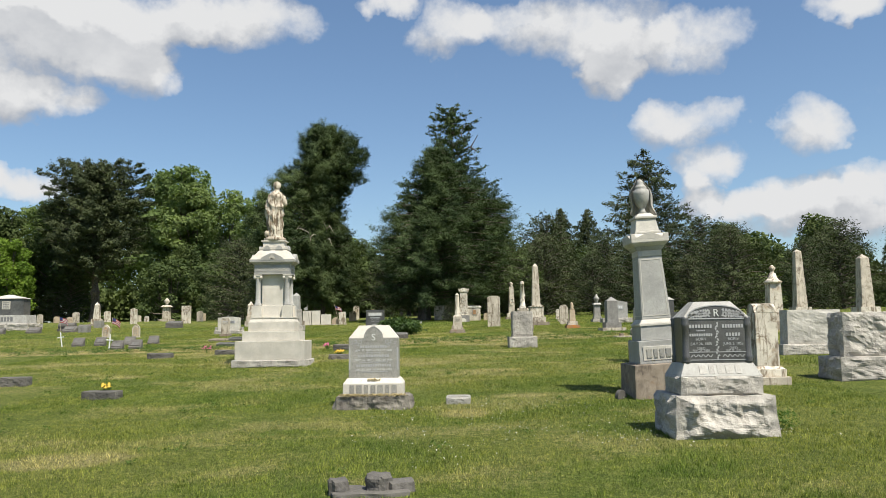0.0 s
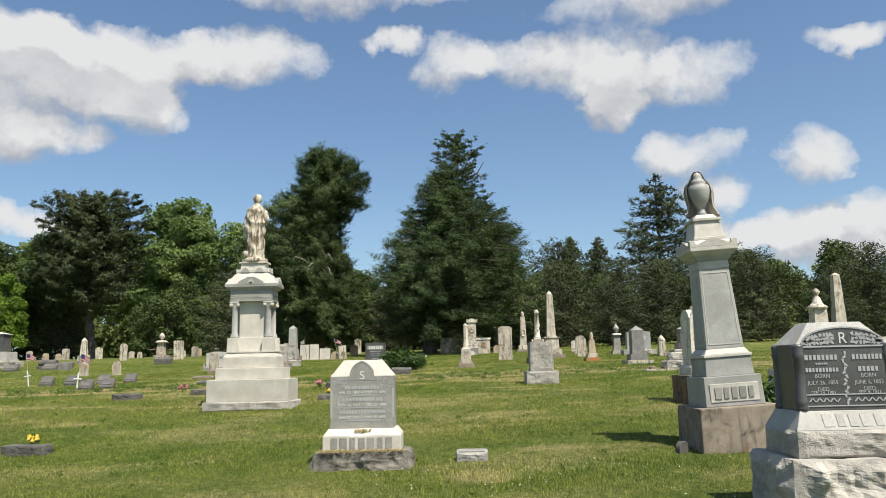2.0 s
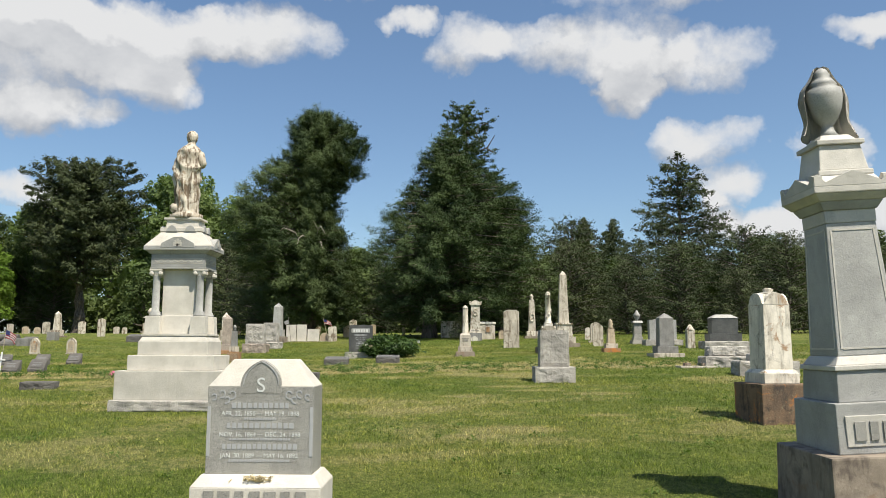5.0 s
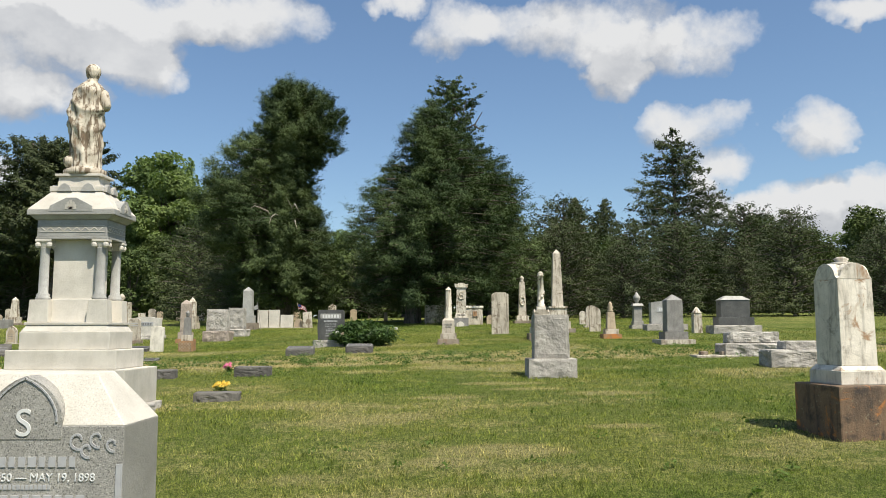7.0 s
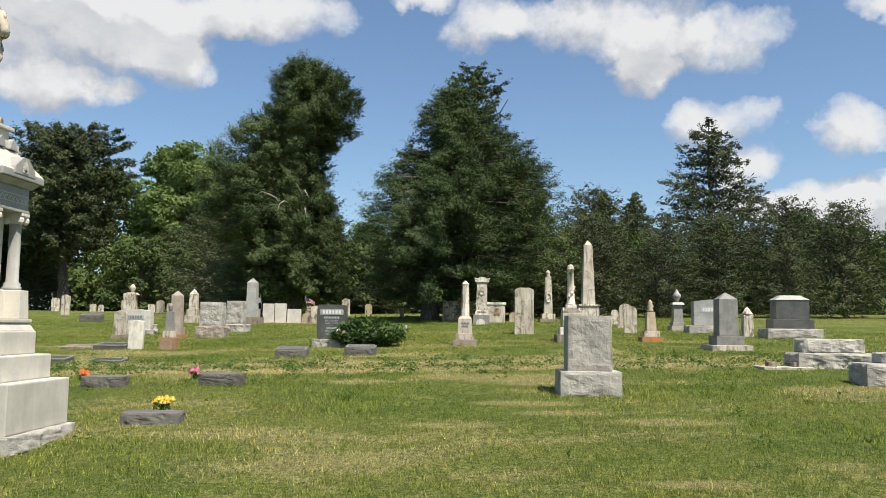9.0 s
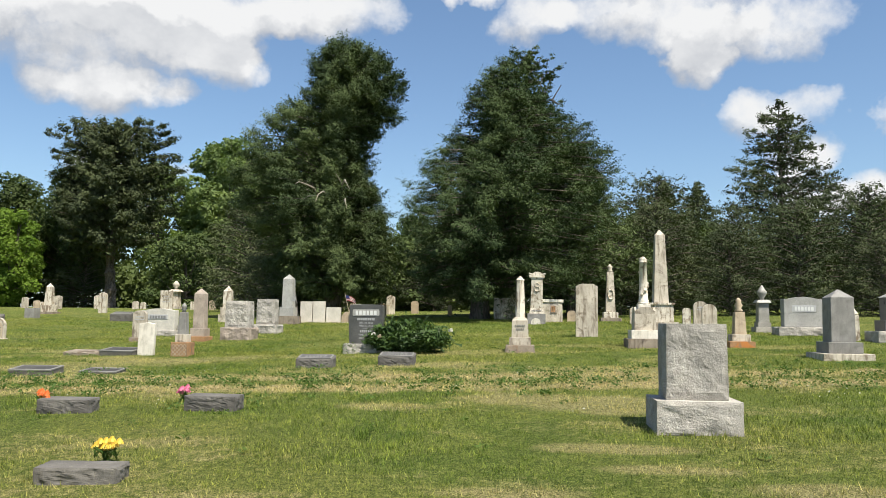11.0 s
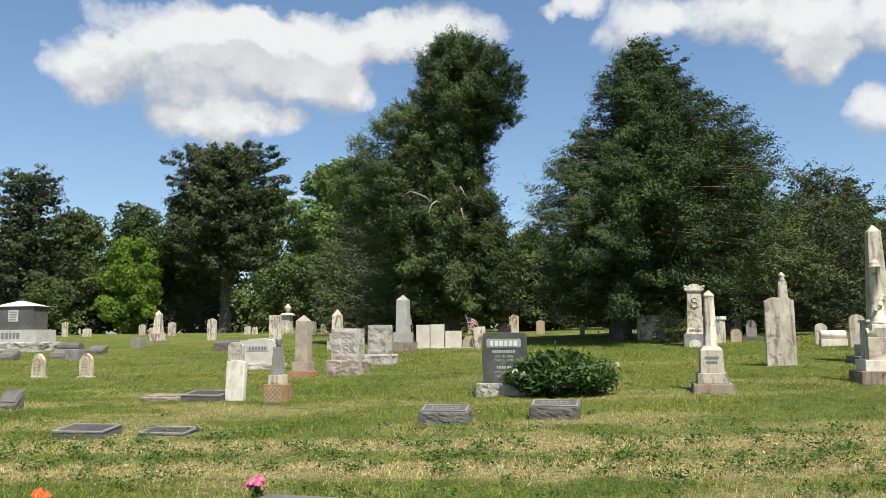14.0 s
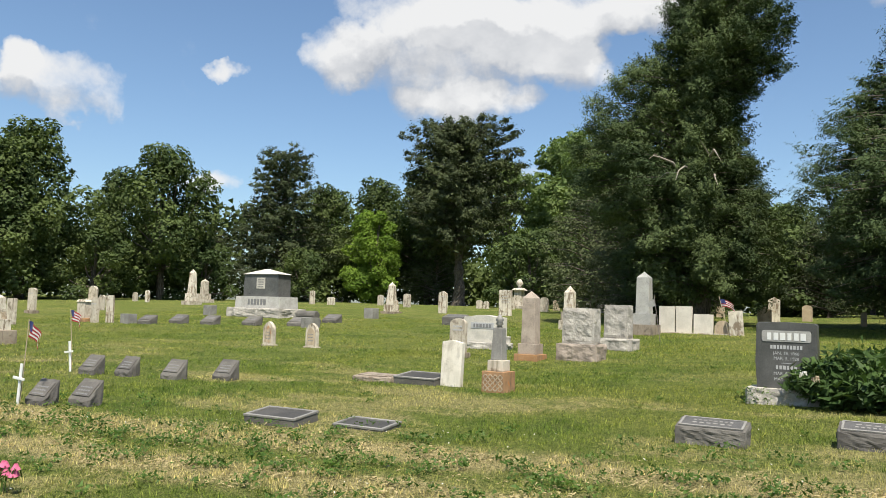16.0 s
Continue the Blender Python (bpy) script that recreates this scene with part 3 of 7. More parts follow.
def marker(x, y, w, d, h, label, mat=MARKER, turn=0.0, back=None, face=MARKER_FACE, rough=True, group="low grave markers", lines=2, name="grave_marker"):
    """A low bevel or slant marker: a rock-faced block whose face leans back, with a polished panel."""
    ob = thing(name, x, y, label, "grave marker", turn, group, 0.04)
    back = h * 1.35 if back is None else back
    h0, h1 = h + 0.04, back + 0.04
    bm = rock(w, d, h0, 0, 0.013 if rough else 0.004, 14, seed(), margin=0.12, size=11.0)
    for v in bm.verts:
        f = (v.co.y + d / 2) / d
        v.co.z *= (h0 + (h1 - h0) * min(max(f, 0), 1)) / h0
    part("block", bm, mat, ob)
    tilt = math.atan2(h1 - h0, d)
    if not lines and face is MARKER:
        return ob
    pan = box(w * 0.86, d * 0.66 / math.cos(tilt), 0.012, 0, bevel=0.003)
    for v in pan.verts:
        v.co = Matrix.Rotation(tilt, 3, "X") @ v.co + Vector((0, 0, (h0 + h1) / 2 + 0.002))
    panel = part("panel", pan, face, ob, "polished inscription panel")
    lay = Matrix.Translation((0, 0, (h0 + h1) / 2 + 0.002)) @ Matrix.Rotation(tilt, 4, "X")
    if face is MARKER_FACE:
        for sy in (-1, 1):
            part("rim", box(w * 0.92, d * 0.07, 0.016, 0, y=sy * d * 0.4, bevel=0.003), MARKER_RIM, ob).matrix_basis = lay
            part("rim", box(w * 0.035, d * 0.72, 0.016, 0, x=sy * w * 0.445, bevel=0.003), MARKER_RIM, ob).matrix_basis = lay
    for i in range(lines):
        n = 5 + (int(abs(x) * 10) + i * 3) % 5
        for j in range(n):
            bar = box(w * 0.6 / n * 0.6, d * 0.1, 0.004, 0.011, x=(j - n / 2 + 0.5) * w * 0.6 / n, y=d * (0.12 - 0.24 * i) if lines > 1 else 0, bevel=0)
            part("carved_letter", bar, LETTER_DARK if face is MARKER else MARKER_RIM, panel).matrix_basis = lay
    return ob


def obelisk(x, y, courses, shaft, mat, label, tip=None, turn=0.0, lean=0.0, group="", name="obelisk", finial=None):
    """Square courses (w, h, material, how), a tapered shaft (w0, w1, h) and a pyramid or a turned finial."""
    ob, z = stack(name, x, y, [("base" if i == 0 else "plinth", w, w, h, m, how) for i, (w, h, m, how) in enumerate(courses)], label, "obelisk", turn, group, lean)
    w0, w1, h = shaft
    part("shaft", box(w0, w0, h, z, w1, w1, bevel=0.01), mat, ob)
    z += h
    if tip:
        part("tip", box(w1, w1, tip, z, 0.015, 0.015, bevel=0), mat, ob)
    if finial:
        part("finial", lathe([(r, z + hh) for r, hh in finial], 14), mat, ob, smooth=True)
    return ob


# ---- monuments beside the path ----
def statue_monument():
    m = thing("statue_monument", -3.9, 17.86, "tall pale granite monument with columns, topped by a draped marble figure", "monument", sink=0.03)
    part("foundation", rock(1.66, 1.66, 0.15, 0, 0.03, 12, 3.0), ROCK, m)
    part("base", box(1.55, 1.55, 0.40, 0.15, bevel=0.012), WHITE_GRANITE, m)
    part("step", box(1.27, 1.27, 0.21, 0.55, bevel=0.012), WHITE_GRANITE, m)
    part("step", box(1.04, 1.04, 0.20, 0.76, bevel=0.012), WHITE_GRANITE, m)
    part("moulding", box(1.02, 1.02, 0.07, 0.96, 0.93, 0.93), WHITE_GRANITE, m)
    part("moulding", box(0.97, 0.97, 0.03, 1.03), WHITE_GRANITE, m)
    # lower die: a core with four corner pedestals and sloping aprons between them
    part("pedestal", box(0.66, 0.66, 0.26, 1.06, 0.56, 0.56), WHITE_GRANITE, m)
    for sx in (-1, 1):
        for sy in (-1, 1):
            part("corner_pedestal", box(0.24, 0.24, 0.25, 1.06, 0.215, 0.215, x=sx * 0.34, y=sy * 0.34), WHITE_GRANITE, m)
            col = lathe([(0.085, 1.31), (0.09, 1.335), (0.075, 1.345), (0.08, 1.365), (0.058, 1.385), (0.054, 1.86), (0.06, 1.88), (0.062, 1.89)], 16, sx * 0.33, sy * 0.33)
            c = part("column", col, BLUE_GRANITE, m, "smooth grey granite column", True)
            cap = box(0.19, 0.19, 0.028, 1.955, x=sx * 0.33, y=sy * 0.33)
            for ax in (-1, 1):
                for ay in (-1, 1):
                    merge(cap, lathe([(0.012, 1.885), (0.034, 1.905), (0.036, 1.93), (0.02, 1.957)], 10, sx * 0.33 + ax * 0.066, sy * 0.33 + ay * 0.066))
            merge(cap, lathe([(0.06, 1.885), (0.075, 1.92), (0.085, 1.955)], 14, sx * 0.33, sy * 0.33))
            part("capital", cap, WHITE_GRANITE, c)
    part("die", box(0.50, 0.50, 0.68, 1.31), WHITE_GRANITE, m, "smooth pale granite die")
    part("soffit", box(0.84, 0.84, 0.025, 1.985), BLUE_GRANITE, m)
    frieze = part("frieze", box(0.82, 0.82, 0.19, 2.01), BLUE_GRANITE, m, "grey granite frieze with a carved zigzag band")
    zig = bmesh.new()
    for face in range(4):
        rot = Matrix.Rotation(face * math.pi / 2, 4, "Z")
        bm = bmesh.new()
        n = 14
        for i in range(n):
            x0, x1 = -0.36 + 0.72 * i / n, -0.36 + 0.72 * (i + 1) / n
            z0, z1 = (2.075, 2.115) if i % 2 else (2.115, 2.075)
            box(0.062, 0.008, 0.009, -0.0045, bevel=0, into=bm)
            bm.verts.ensure_lookup_table()
            for v in bm.verts[-8:]:
                v.co = Matrix.Rotation(-math.atan2(z1 - z0, x1 - x0), 3, "Y") @ v.co + Vector(((x0 + x1) / 2, -0.413, (z0 + z1) / 2))
        box(0.76, 0.008, 0.007, 2.06, y=-0.413, bevel=0, into=bm)
        box(0.76, 0.008, 0.007, 2.125, y=-0.413, bevel=0, into=bm)
        bm.transform(rot)
        merge(zig, bm)
    part("zigzag", zig, WHITE_GRANITE, frieze)
    part("cornice", box(0.86, 0.86, 0.05, 2.20, 0.97, 0.97), BLUE_GRANITE, m)
    part("cap_edge", box(1.02, 1.02, 0.06, 2.25), BLUE_GRANITE, m)
    roof = part("cap", box(1.02, 1.02, 0.22, 2.31, 0.60, 0.60, bevel=0.006), WHITE_GRANITE, m, "sloped white granite cap")
    for face in range(4):
        rot = Matrix.Rotation(face * math.pi / 2, 4, "Z")
        g = prism([(-0.26, 2.285), (0.26, 2.285), (0.245, 2.35), (0.06, 2.44), (-0.06, 2.44), (-0.245, 2.35)], 0.12, -0.455)
        g.transform(rot)
        gab = part("gable", g, BLUE_GRANITE, roof)
        orn = bmesh.new()
        for i in range(7):
            a = radians(-78 + 26 * i)
            r = 0.1 - 0.012 * abs(i - 3)
            bb = box(0.014, 0.006, r, 0, 0.03, 0.006, bevel=0)
            bb.transform(Matrix.Translation((0, -0.517, 2.31)) @ Matrix.Rotation(a, 4, "Y"))
            merge(orn, bb)
        orn.transform(rot)
        part("palmette", orn, WHITE_GRANITE, roof)
    part("neck", box(0.64, 0.64, 0.06, 2.53), WHITE_GRANITE, m)
    for face in range(4):
        for s in (-1, 1):
            g = prism([(s * 0.14 - 0.09, 2.53), (s * 0.14 + 0.09, 2.53), (s * 0.14 + 0.05, 2.6), (s * 0.14, 2.625), (s * 0.14 - 0.05, 2.6)], 0.05, -0.312, 0.003)
            g.transform(Matrix.Rotation(face * math.pi / 2, 4, "Z"))
            part("ornament", g, BLUE_GRANITE, m)
    part("neck", box(0.50, 0.50, 0.12, 2.59, 0.48, 0.48), WHITE_GRANITE, m)
    part("slab", box(0.56, 0.56, 0.03, 2.71), WHITE_GRANITE, m)
    m.scale = (1.0, 0.63, 1.05)      # it is wider than deep
    fig = draped_figure()
    fig.matrix_basis = pose(-3.9, 17.86, ground(-3.9, 17.86) - 0.03 + 2.74 * 1.05) @ Matrix.Diagonal((1, 0.9, 1.06, 1))


def draped_figure():
    """A standing draped figure turned away from the lawn: rings with folds that run down and across."""
    bm = bmesh.new()
    rows = [  # height, half width, half depth, x shift, y shift
        (0.00, 0.25, 0.22, 0, 0), (0.085, 0.25, 0.22, 0, 0), (0.09, 0.175, 0.17, 0.01, 0), (0.16, 0.17, 0.165, 0.01, 0), (0.3, 0.18, 0.16, 0.0, 0), (0.45, 0.195, 0.165, -0.01, 0),
        (0.6, 0.21, 0.17, -0.02, 0), (0.72, 0.215, 0.165, -0.015, 0), (0.84, 0.21, 0.155, 0, 0), (0.94, 0.2, 0.145, 0.01, 0), (1.02, 0.175, 0.13, 0.01, 0), (1.08, 0.12, 0.1, 0.015, 0.01),
        (1.115, 0.066, 0.07, 0.02, 0.02), (1.15, 0.06, 0.065, 0.03, 0.03), (1.18, 0.075, 0.085, 0.03, 0.03), (1.235, 0.088, 0.1, 0.03, 0.035), (1.285, 0.08, 0.09, 0.03, 0.035), (1.32, 0.045, 0.05, 0.03, 0.035), (1.332, 0.012, 0.012, 0.03, 0.035)]
    seg, rings = 84, []
    zs = np.concatenate([np.linspace(0, 0.09, 4), np.linspace(0.1, 1.332, 96)])
    tab = np.array(rows)
    for z in zs:
        a, b, sx, sy = (np.interp(z, tab[:, 0], tab[:, i]) for i in (1, 2, 3, 4))
        fold = 0.0 if z < 0.09 else min(1, (z - 0.09) / 0.05) * (1 if z < 0.95 else max(0, (1.1 - z) / 0.15))
        ring = []
        for i in range(seg):
            t = 2 * math.pi * i / seg
            # folds fall from the raised shoulder and sweep round the body
            low = min(1, max(0, (0.75 - z) / 0.3))
            down = 1 - 2 * abs(math.sin(6.5 * t + 1.8 * z + 0.9 * math.sin(2 * t)))
            swag = 1 - 2 * abs(math.sin(13 * z + 1.1 * math.cos(t + 0.9) * 3.2 + 0.6 * math.sin(2 * t)))
            f = 0.02 * down * (0.35 + 0.65 * low) + 0.036 * swag * (1 - 0.75 * low) + 0.03 * noise.noise(Vector((3 * math.cos(t), 3 * math.sin(t), 7 * z)))
            if z > 1.16:
                f = 0.05 * math.sin(16 * t + 40 * z) * (math.sin(t) < 0.5)
                r = 1 + f * 0.5
            else:
                r = 1 + f * 3.0 * fold
            ring.append(bm.verts.new((sx + a * r * math.cos(t), sy + b * r * math.sin(t), z)))
        rings.append(ring)
    for p, q in zip(rings, rings[1:]):
        for i in range(seg):
            bm.faces.new((p[i], p[(i + 1) % seg], q[(i + 1) % seg], q[i]))
    bm.faces.new(rings[0][::-1])
    bm.faces.new(rings[-1])
    # bent arm at one side, and an urn by the foot
    for (x0, z0), (x1, z1), r in (((0.17, 1.0), (0.235, 0.78), 0.062), ((0.235, 0.78), (0.16, 0.86), 0.055)):
        arm = lathe([(r * 0.6, 0), (r, 0.03), (r, 0.2), (r * 0.6, 0.24)], 12)
        way = Vector((x1 - x0, 0.05 if z1 > z0 else -0.02, z1 - z0))
        arm.transform(Matrix.Translation((x0, 0.0, z0)) @ way.to_track_quat("Z", "Y").to_matrix().to_4x4())
        merge(bm, arm)
    merge(bm, lathe([(0.02, 0.085), (0.05, 0.1), (0.078, 0.15), (0.07, 0.2), (0.03, 0.23)], 14, -0.17, -0.05))
    ob = part("draped_statue", bm, FIGURE, None, smooth=True)
    return tagged(ob, "weathered white marble draped figure on a monument", "statue")


statue_monument()


def arched_monument():
    """White granite stone with a hipped top, a pointed grey polished panel and a rock foundation."""
    m = thing("gravestone", -1.045, 11.66, "pale granite gravestone with hipped top and grey inscribed face", "gravestone", sink=0.04)
    part("foundation", rock(1.1, 0.68, 0.22, 0, 0.045, 18, 9.0, top=0.6, w1=1.02, d1=0.6), FOUNDATION, m, "dark mossy rock foundation")
    part("base", box(0.88, 0.5, 0.17, 0.22), WHITE_GRANITE, m)
    base = part("base_slope", box(0.88, 0.5, 0.075, 0.39, 0.77, 0.375, bevel=0.004), WHITE_GRANITE, m)
    die = part("die", box(0.73, 0.33, 0.585, 0.465, bevel=0.004), GREY_GRANITE, m, "grey speckled granite die")
    part("hipped_top", box(0.732, 0.332, 0.185, 1.05, 0.44, 0.15, bevel=0.005), WHITE_GRANITE, m, "white hipped top")
    arch = prism([(px * 1.0, 1.0 + pz) for px, pz in outline(0.28, 0.23, "gothic", 0.16)], 0.17, -0.082, 0.004)
    part("pointed_arch", arch, GREY_GRANITE, die)
    side = bmesh.new()
    for s in (-1, 1):
        box(0.022, 0.006, 0.33, 0.585, x=s * 0.352, y=-0.166, bevel=0, into=side)
        for cx, cz, r in ((0.2, 1.0, 0.035), (0.27, 1.005, 0.032), (0.325, 0.985, 0.026), (0.235, 0.965, 0.028)):
            curl = [(cx + r * (0.3 + 0.7 * t / 5) * math.cos(t), cz + r * (0.3 + 0.7 * t / 5) * math.sin(t)) for t in np.linspace(0, 5, 14)]
            for (xa, za), (xb, zb) in zip(curl, curl[1:]):
                bb = box(math.hypot(xb - xa, zb - za) * 1.1, 0.004, 0.009, -0.0045, bevel=0)
                bb.transform(Matrix.Translation((s * (xa + xb) / 2, -0.166, (za + zb) / 2)) @ Matrix.Rotation(-math.atan2(zb - za, s * (xb - xa)), 4, "Y"))
                merge(side, bb)
        rim = [(s * 0.14 * (2 * math.cos(t) - 1) * 0.86, 1.065 + 0.155 * math.sin(t) / math.sin(math.pi / 3)) for t in np.linspace(0, math.pi / 3, 10)]
        for (xa, za), (xb, zb) in zip(rim, rim[1:]):
            bb = box(math.hypot(xb - xa, zb - za) * 1.1, 0.004, 0.006, -0.003, bevel=0)
            bb.transform(Matrix.Translation(((xa + xb) / 2, -0.169, (za + zb) / 2)) @ Matrix.Rotation(-math.atan2(zb - za, xb - xa), 4, "Y"))
            merge(side, bb)
    tagged(part("scrollwork", side, LETTER_DIM, die, "pale carved scrollwork"), kind="stuff")
    words(die, "S", 0, 1.015, 0.1, -0.1685, LETTER)
    writing(die, [(0, 0.905, 0.40, 0.036, 11), (0, 0.77, 0.47, 0.036, 12), (0, 0.63, 0.52, 0.036, 15)], -0.166, LETTER_DIM, depth=0.004)
    for z, s in ((0.855, "APR. 22, 1850 — MAY 19, 1898"), (0.715, "NOV. 16, 1864 — DEC. 24, 1898"), (0.575, "JAN. 30, 1889 — MAY 16, 1892")):
        words(die, s, 0, z, 0.029, -0.1665, LETTER)
    writing(die, [(0, 0.827, 0.22, 0.015, 14), (0, 0.69, 0.42, 0.015, 24), (0, 0.548, 0.42, 0.015, 24)], -0.166, LETTER_DIM, depth=0.004)
    writing(m, [(0, 0.25, 0.72, 0.12, 7)], -0.252, GREY_GRANITE, "name_letter", 0.014, "raised granite letters")
    moss = bmesh.new()
    r = random.Random(4)
    for i in range(520):
        x0, y0 = r.uniform(-0.48, 0.48), r.uniform(-0.36, -0.27)
        bb = box(r.uniform(0.02, 0.06), 0.004, 0.004, 0.0, bevel=0)
        bb.transform(Matrix.Translation((x0, y0, 0.215 + r.uniform(0, 0.03))) @ Euler((r.uniform(-.5, .5), r.uniform(-.5, .5), r.uniform(0, 3))).to_matrix().to_4x4())
        merge(moss, bb)
    for i in range(90):
        bb = box(r.uniform(0.02, 0.05), 0.004, 0.004, 0.0, bevel=0)
        bb.transform(Matrix.Translation((r.gauss(0.0, 0.05), r.uniform(-0.235, -0.2), 0.425 + r.uniform(0, 0.035))) @ Euler((r.uniform(-.5, .5), r.uniform(-.5, .5), r.uniform(0, 3))).to_matrix().to_4x4())
        merge(moss, bb)
    clip = part("dry_clippings", moss, STRAW, None)
    clip.matrix_basis = m.matrix_basis.copy()
    tagged(clip, "dry grass clippings lying on the gravestone's foundation", "grass clippings", kind="stuff")


arched_monument()


def urn_monument():
    """Tall grey tapered monument with gabled cap and a draped urn."""
    m = thing("urn_monument", 3.26, 11.9, "tall grey granite shaft monument topped by a draped urn", "monument", sink=0.04, lean=-3.1)
    m.scale = (1.0, 1.0, 1.035)
    part("base", box(0.96, 0.96, 0.5, 0, 0.9, 0.9, bevel=0.015), BROWN_STONE, m, "rough brown-stained stone base")
    die = part("name_course", box(0.68, 0.68, 0.33, 0.5, 0.66, 0.66), BLUE_GRANITE, m)
    part("name_panel", box(0.56, 0.02, 0.2, 0.55, y=-0.336), GRANITE, die)
    writing(die, [(0, 0.59, 0.47, 0.12, 5)], -0.35, GREY_GRANITE, "name_letter", 0.012, "grey raised letters")
    part("course", box(0.56, 0.56, 0.21, 0.83, 0.53, 0.53), BLUE_GRANITE, m)
    part("moulding", box(0.56, 0.56, 0.035, 1.04), GRANITE, m)
    part("moulding", box(0.53, 0.53, 0.06, 1.075, 0.45, 0.45), GRANITE, m)
    sh = part("shaft", box(0.44, 0.44, 0.92, 1.135, 0.36, 0.36), BLUE_GRANITE, m, "tapered blue-grey granite shaft")
    for face in range(4):
        rim = bmesh.new()
        for s in (-1, 1):
            bb = box(0.012, 0.008, 0.82, 1.185, x=0, y=0, bevel=0)
            for v in bb.verts:
                f = (v.co.z - 1.135) / 0.92
                v.co.x += s * (0.19 - 0.04 * f)
                v.co.y += -0.2205 + 0.04 * f
            merge(rim, bb)
        for zz in (1.18, 2.0):
            f = (zz - 1.135) / 0.92
            box(0.36 - 0.08 * f, 0.008, 0.012, zz, y=-0.2205 + 0.04 * f, bevel=0, into=rim)
        rim.transform(Matrix.Rotation(face * math.pi / 2, 4, "Z"))
        part("panel_rim", rim, GRANITE, sh)
    part("frieze", box(0.37, 0.37, 0.09, 2.055), GRANITE, m)
    part("cornice", box(0.39, 0.39, 0.06, 2.145, 0.46, 0.46), BLUE_GRANITE, m)
    part("cornice", box(0.47, 0.47, 0.05, 2.205, 0.56, 0.56), GRANITE, m)
    cap = part("cap", box(0.57, 0.57, 0.05, 2.255), GRANITE, m)
    for face in range(4):
        g = prism([(-0.281, 2.301), (0.281, 2.301), (0.281, 2.375), (0.25, 2.385), (0.2, 2.325), (0.1, 2.37), (0, 2.41), (-0.1, 2.37), (-0.2, 2.325), (-0.25, 2.385), (-0.281, 2.375)], 0.07, -0.251, 0.003)
        g.transform(Matrix.Rotation(face * math.pi / 2, 4, "Z"))
        part("gable", g, GRANITE, cap)
    part("neck", box(0.5, 0.5, 0.09, 2.3, 0.4, 0.4), GRANITE, m)
    part("neck", box(0.4, 0.4, 0.04, 2.39), GRANITE, m)
    part("plinth", box(0.36, 0.36, 0.19, 2.43, 0.3, 0.3), GRANITE, m)
    part("plinth_top", box(0.35, 0.35, 0.035, 2.62), GRANITE, m)
    part("urn_foot", box(0.28, 0.28, 0.05, 2.655, 0.2, 0.2), GRANITE, m)
    urn = lathe([(0.085, 2.7), (0.05, 2.75), (0.04, 2.79), (0.055, 2.81), (0.085, 2.85), (0.115, 2.92), (0.13, 3.0), (0.128, 3.06), (0.09, 3.085), (0.1, 3.1), (0.08, 3.13), (0.055, 3.16), (0.06, 3.18), (0.035, 3.22), (0.01, 3.235)], 26)
    u = part("urn", urn, BLUE_GRANITE, m, "grey stone urn", True)
    # cloth: over the top, hanging at the sides
    bm = bmesh.new()
    nu, nv = 30, 20
    grid = []
    for j in range(nv + 1):
        s = j / nv
        row = []
        for i in range(nu + 1):
            t = -0.3 + (math.pi + 0.55) * i / nu
            hang = 0.56 + 0.04 * math.cos(t) + 0.03 * math.sin(6 * t) - 0.12 * max(0, -math.sin(t))
            zz = 3.25 - hang * s ** 1.1
            r = float(np.interp(zz, [2.6, 2.72, 2.82, 2.9, 3.0, 3.08, 3.13, 3.18, 3.23, 3.25], [0.185, 0.15, 0.125, 0.135, 0.15, 0.14, 0.1, 0.075, 0.055, 0.02]))
            r *= 1 + 0.15 * math.sin(9 * t + 3 * s) * min(1, s * 1.6) + (0.1 + 0.12 * s * s) * abs(math.cos(t)) ** 3 * min(1, s * 1.8)
            row.append(bm.verts.new((r * math.cos(t), r * math.sin(t), zz)))
        grid.append(row)
    for a, b in zip(grid, grid[1:]):
        for i in range(nu):
            bm.faces.new((a[i], a[i + 1], b[i + 1], b[i]))
    geom = bmesh.ops.solidify(bm, geom=bm.faces[:], thickness=0.018)
    part("drapery", bm, GRANITE, u, "carved stone cloth", True)
    return m


urn_monument()


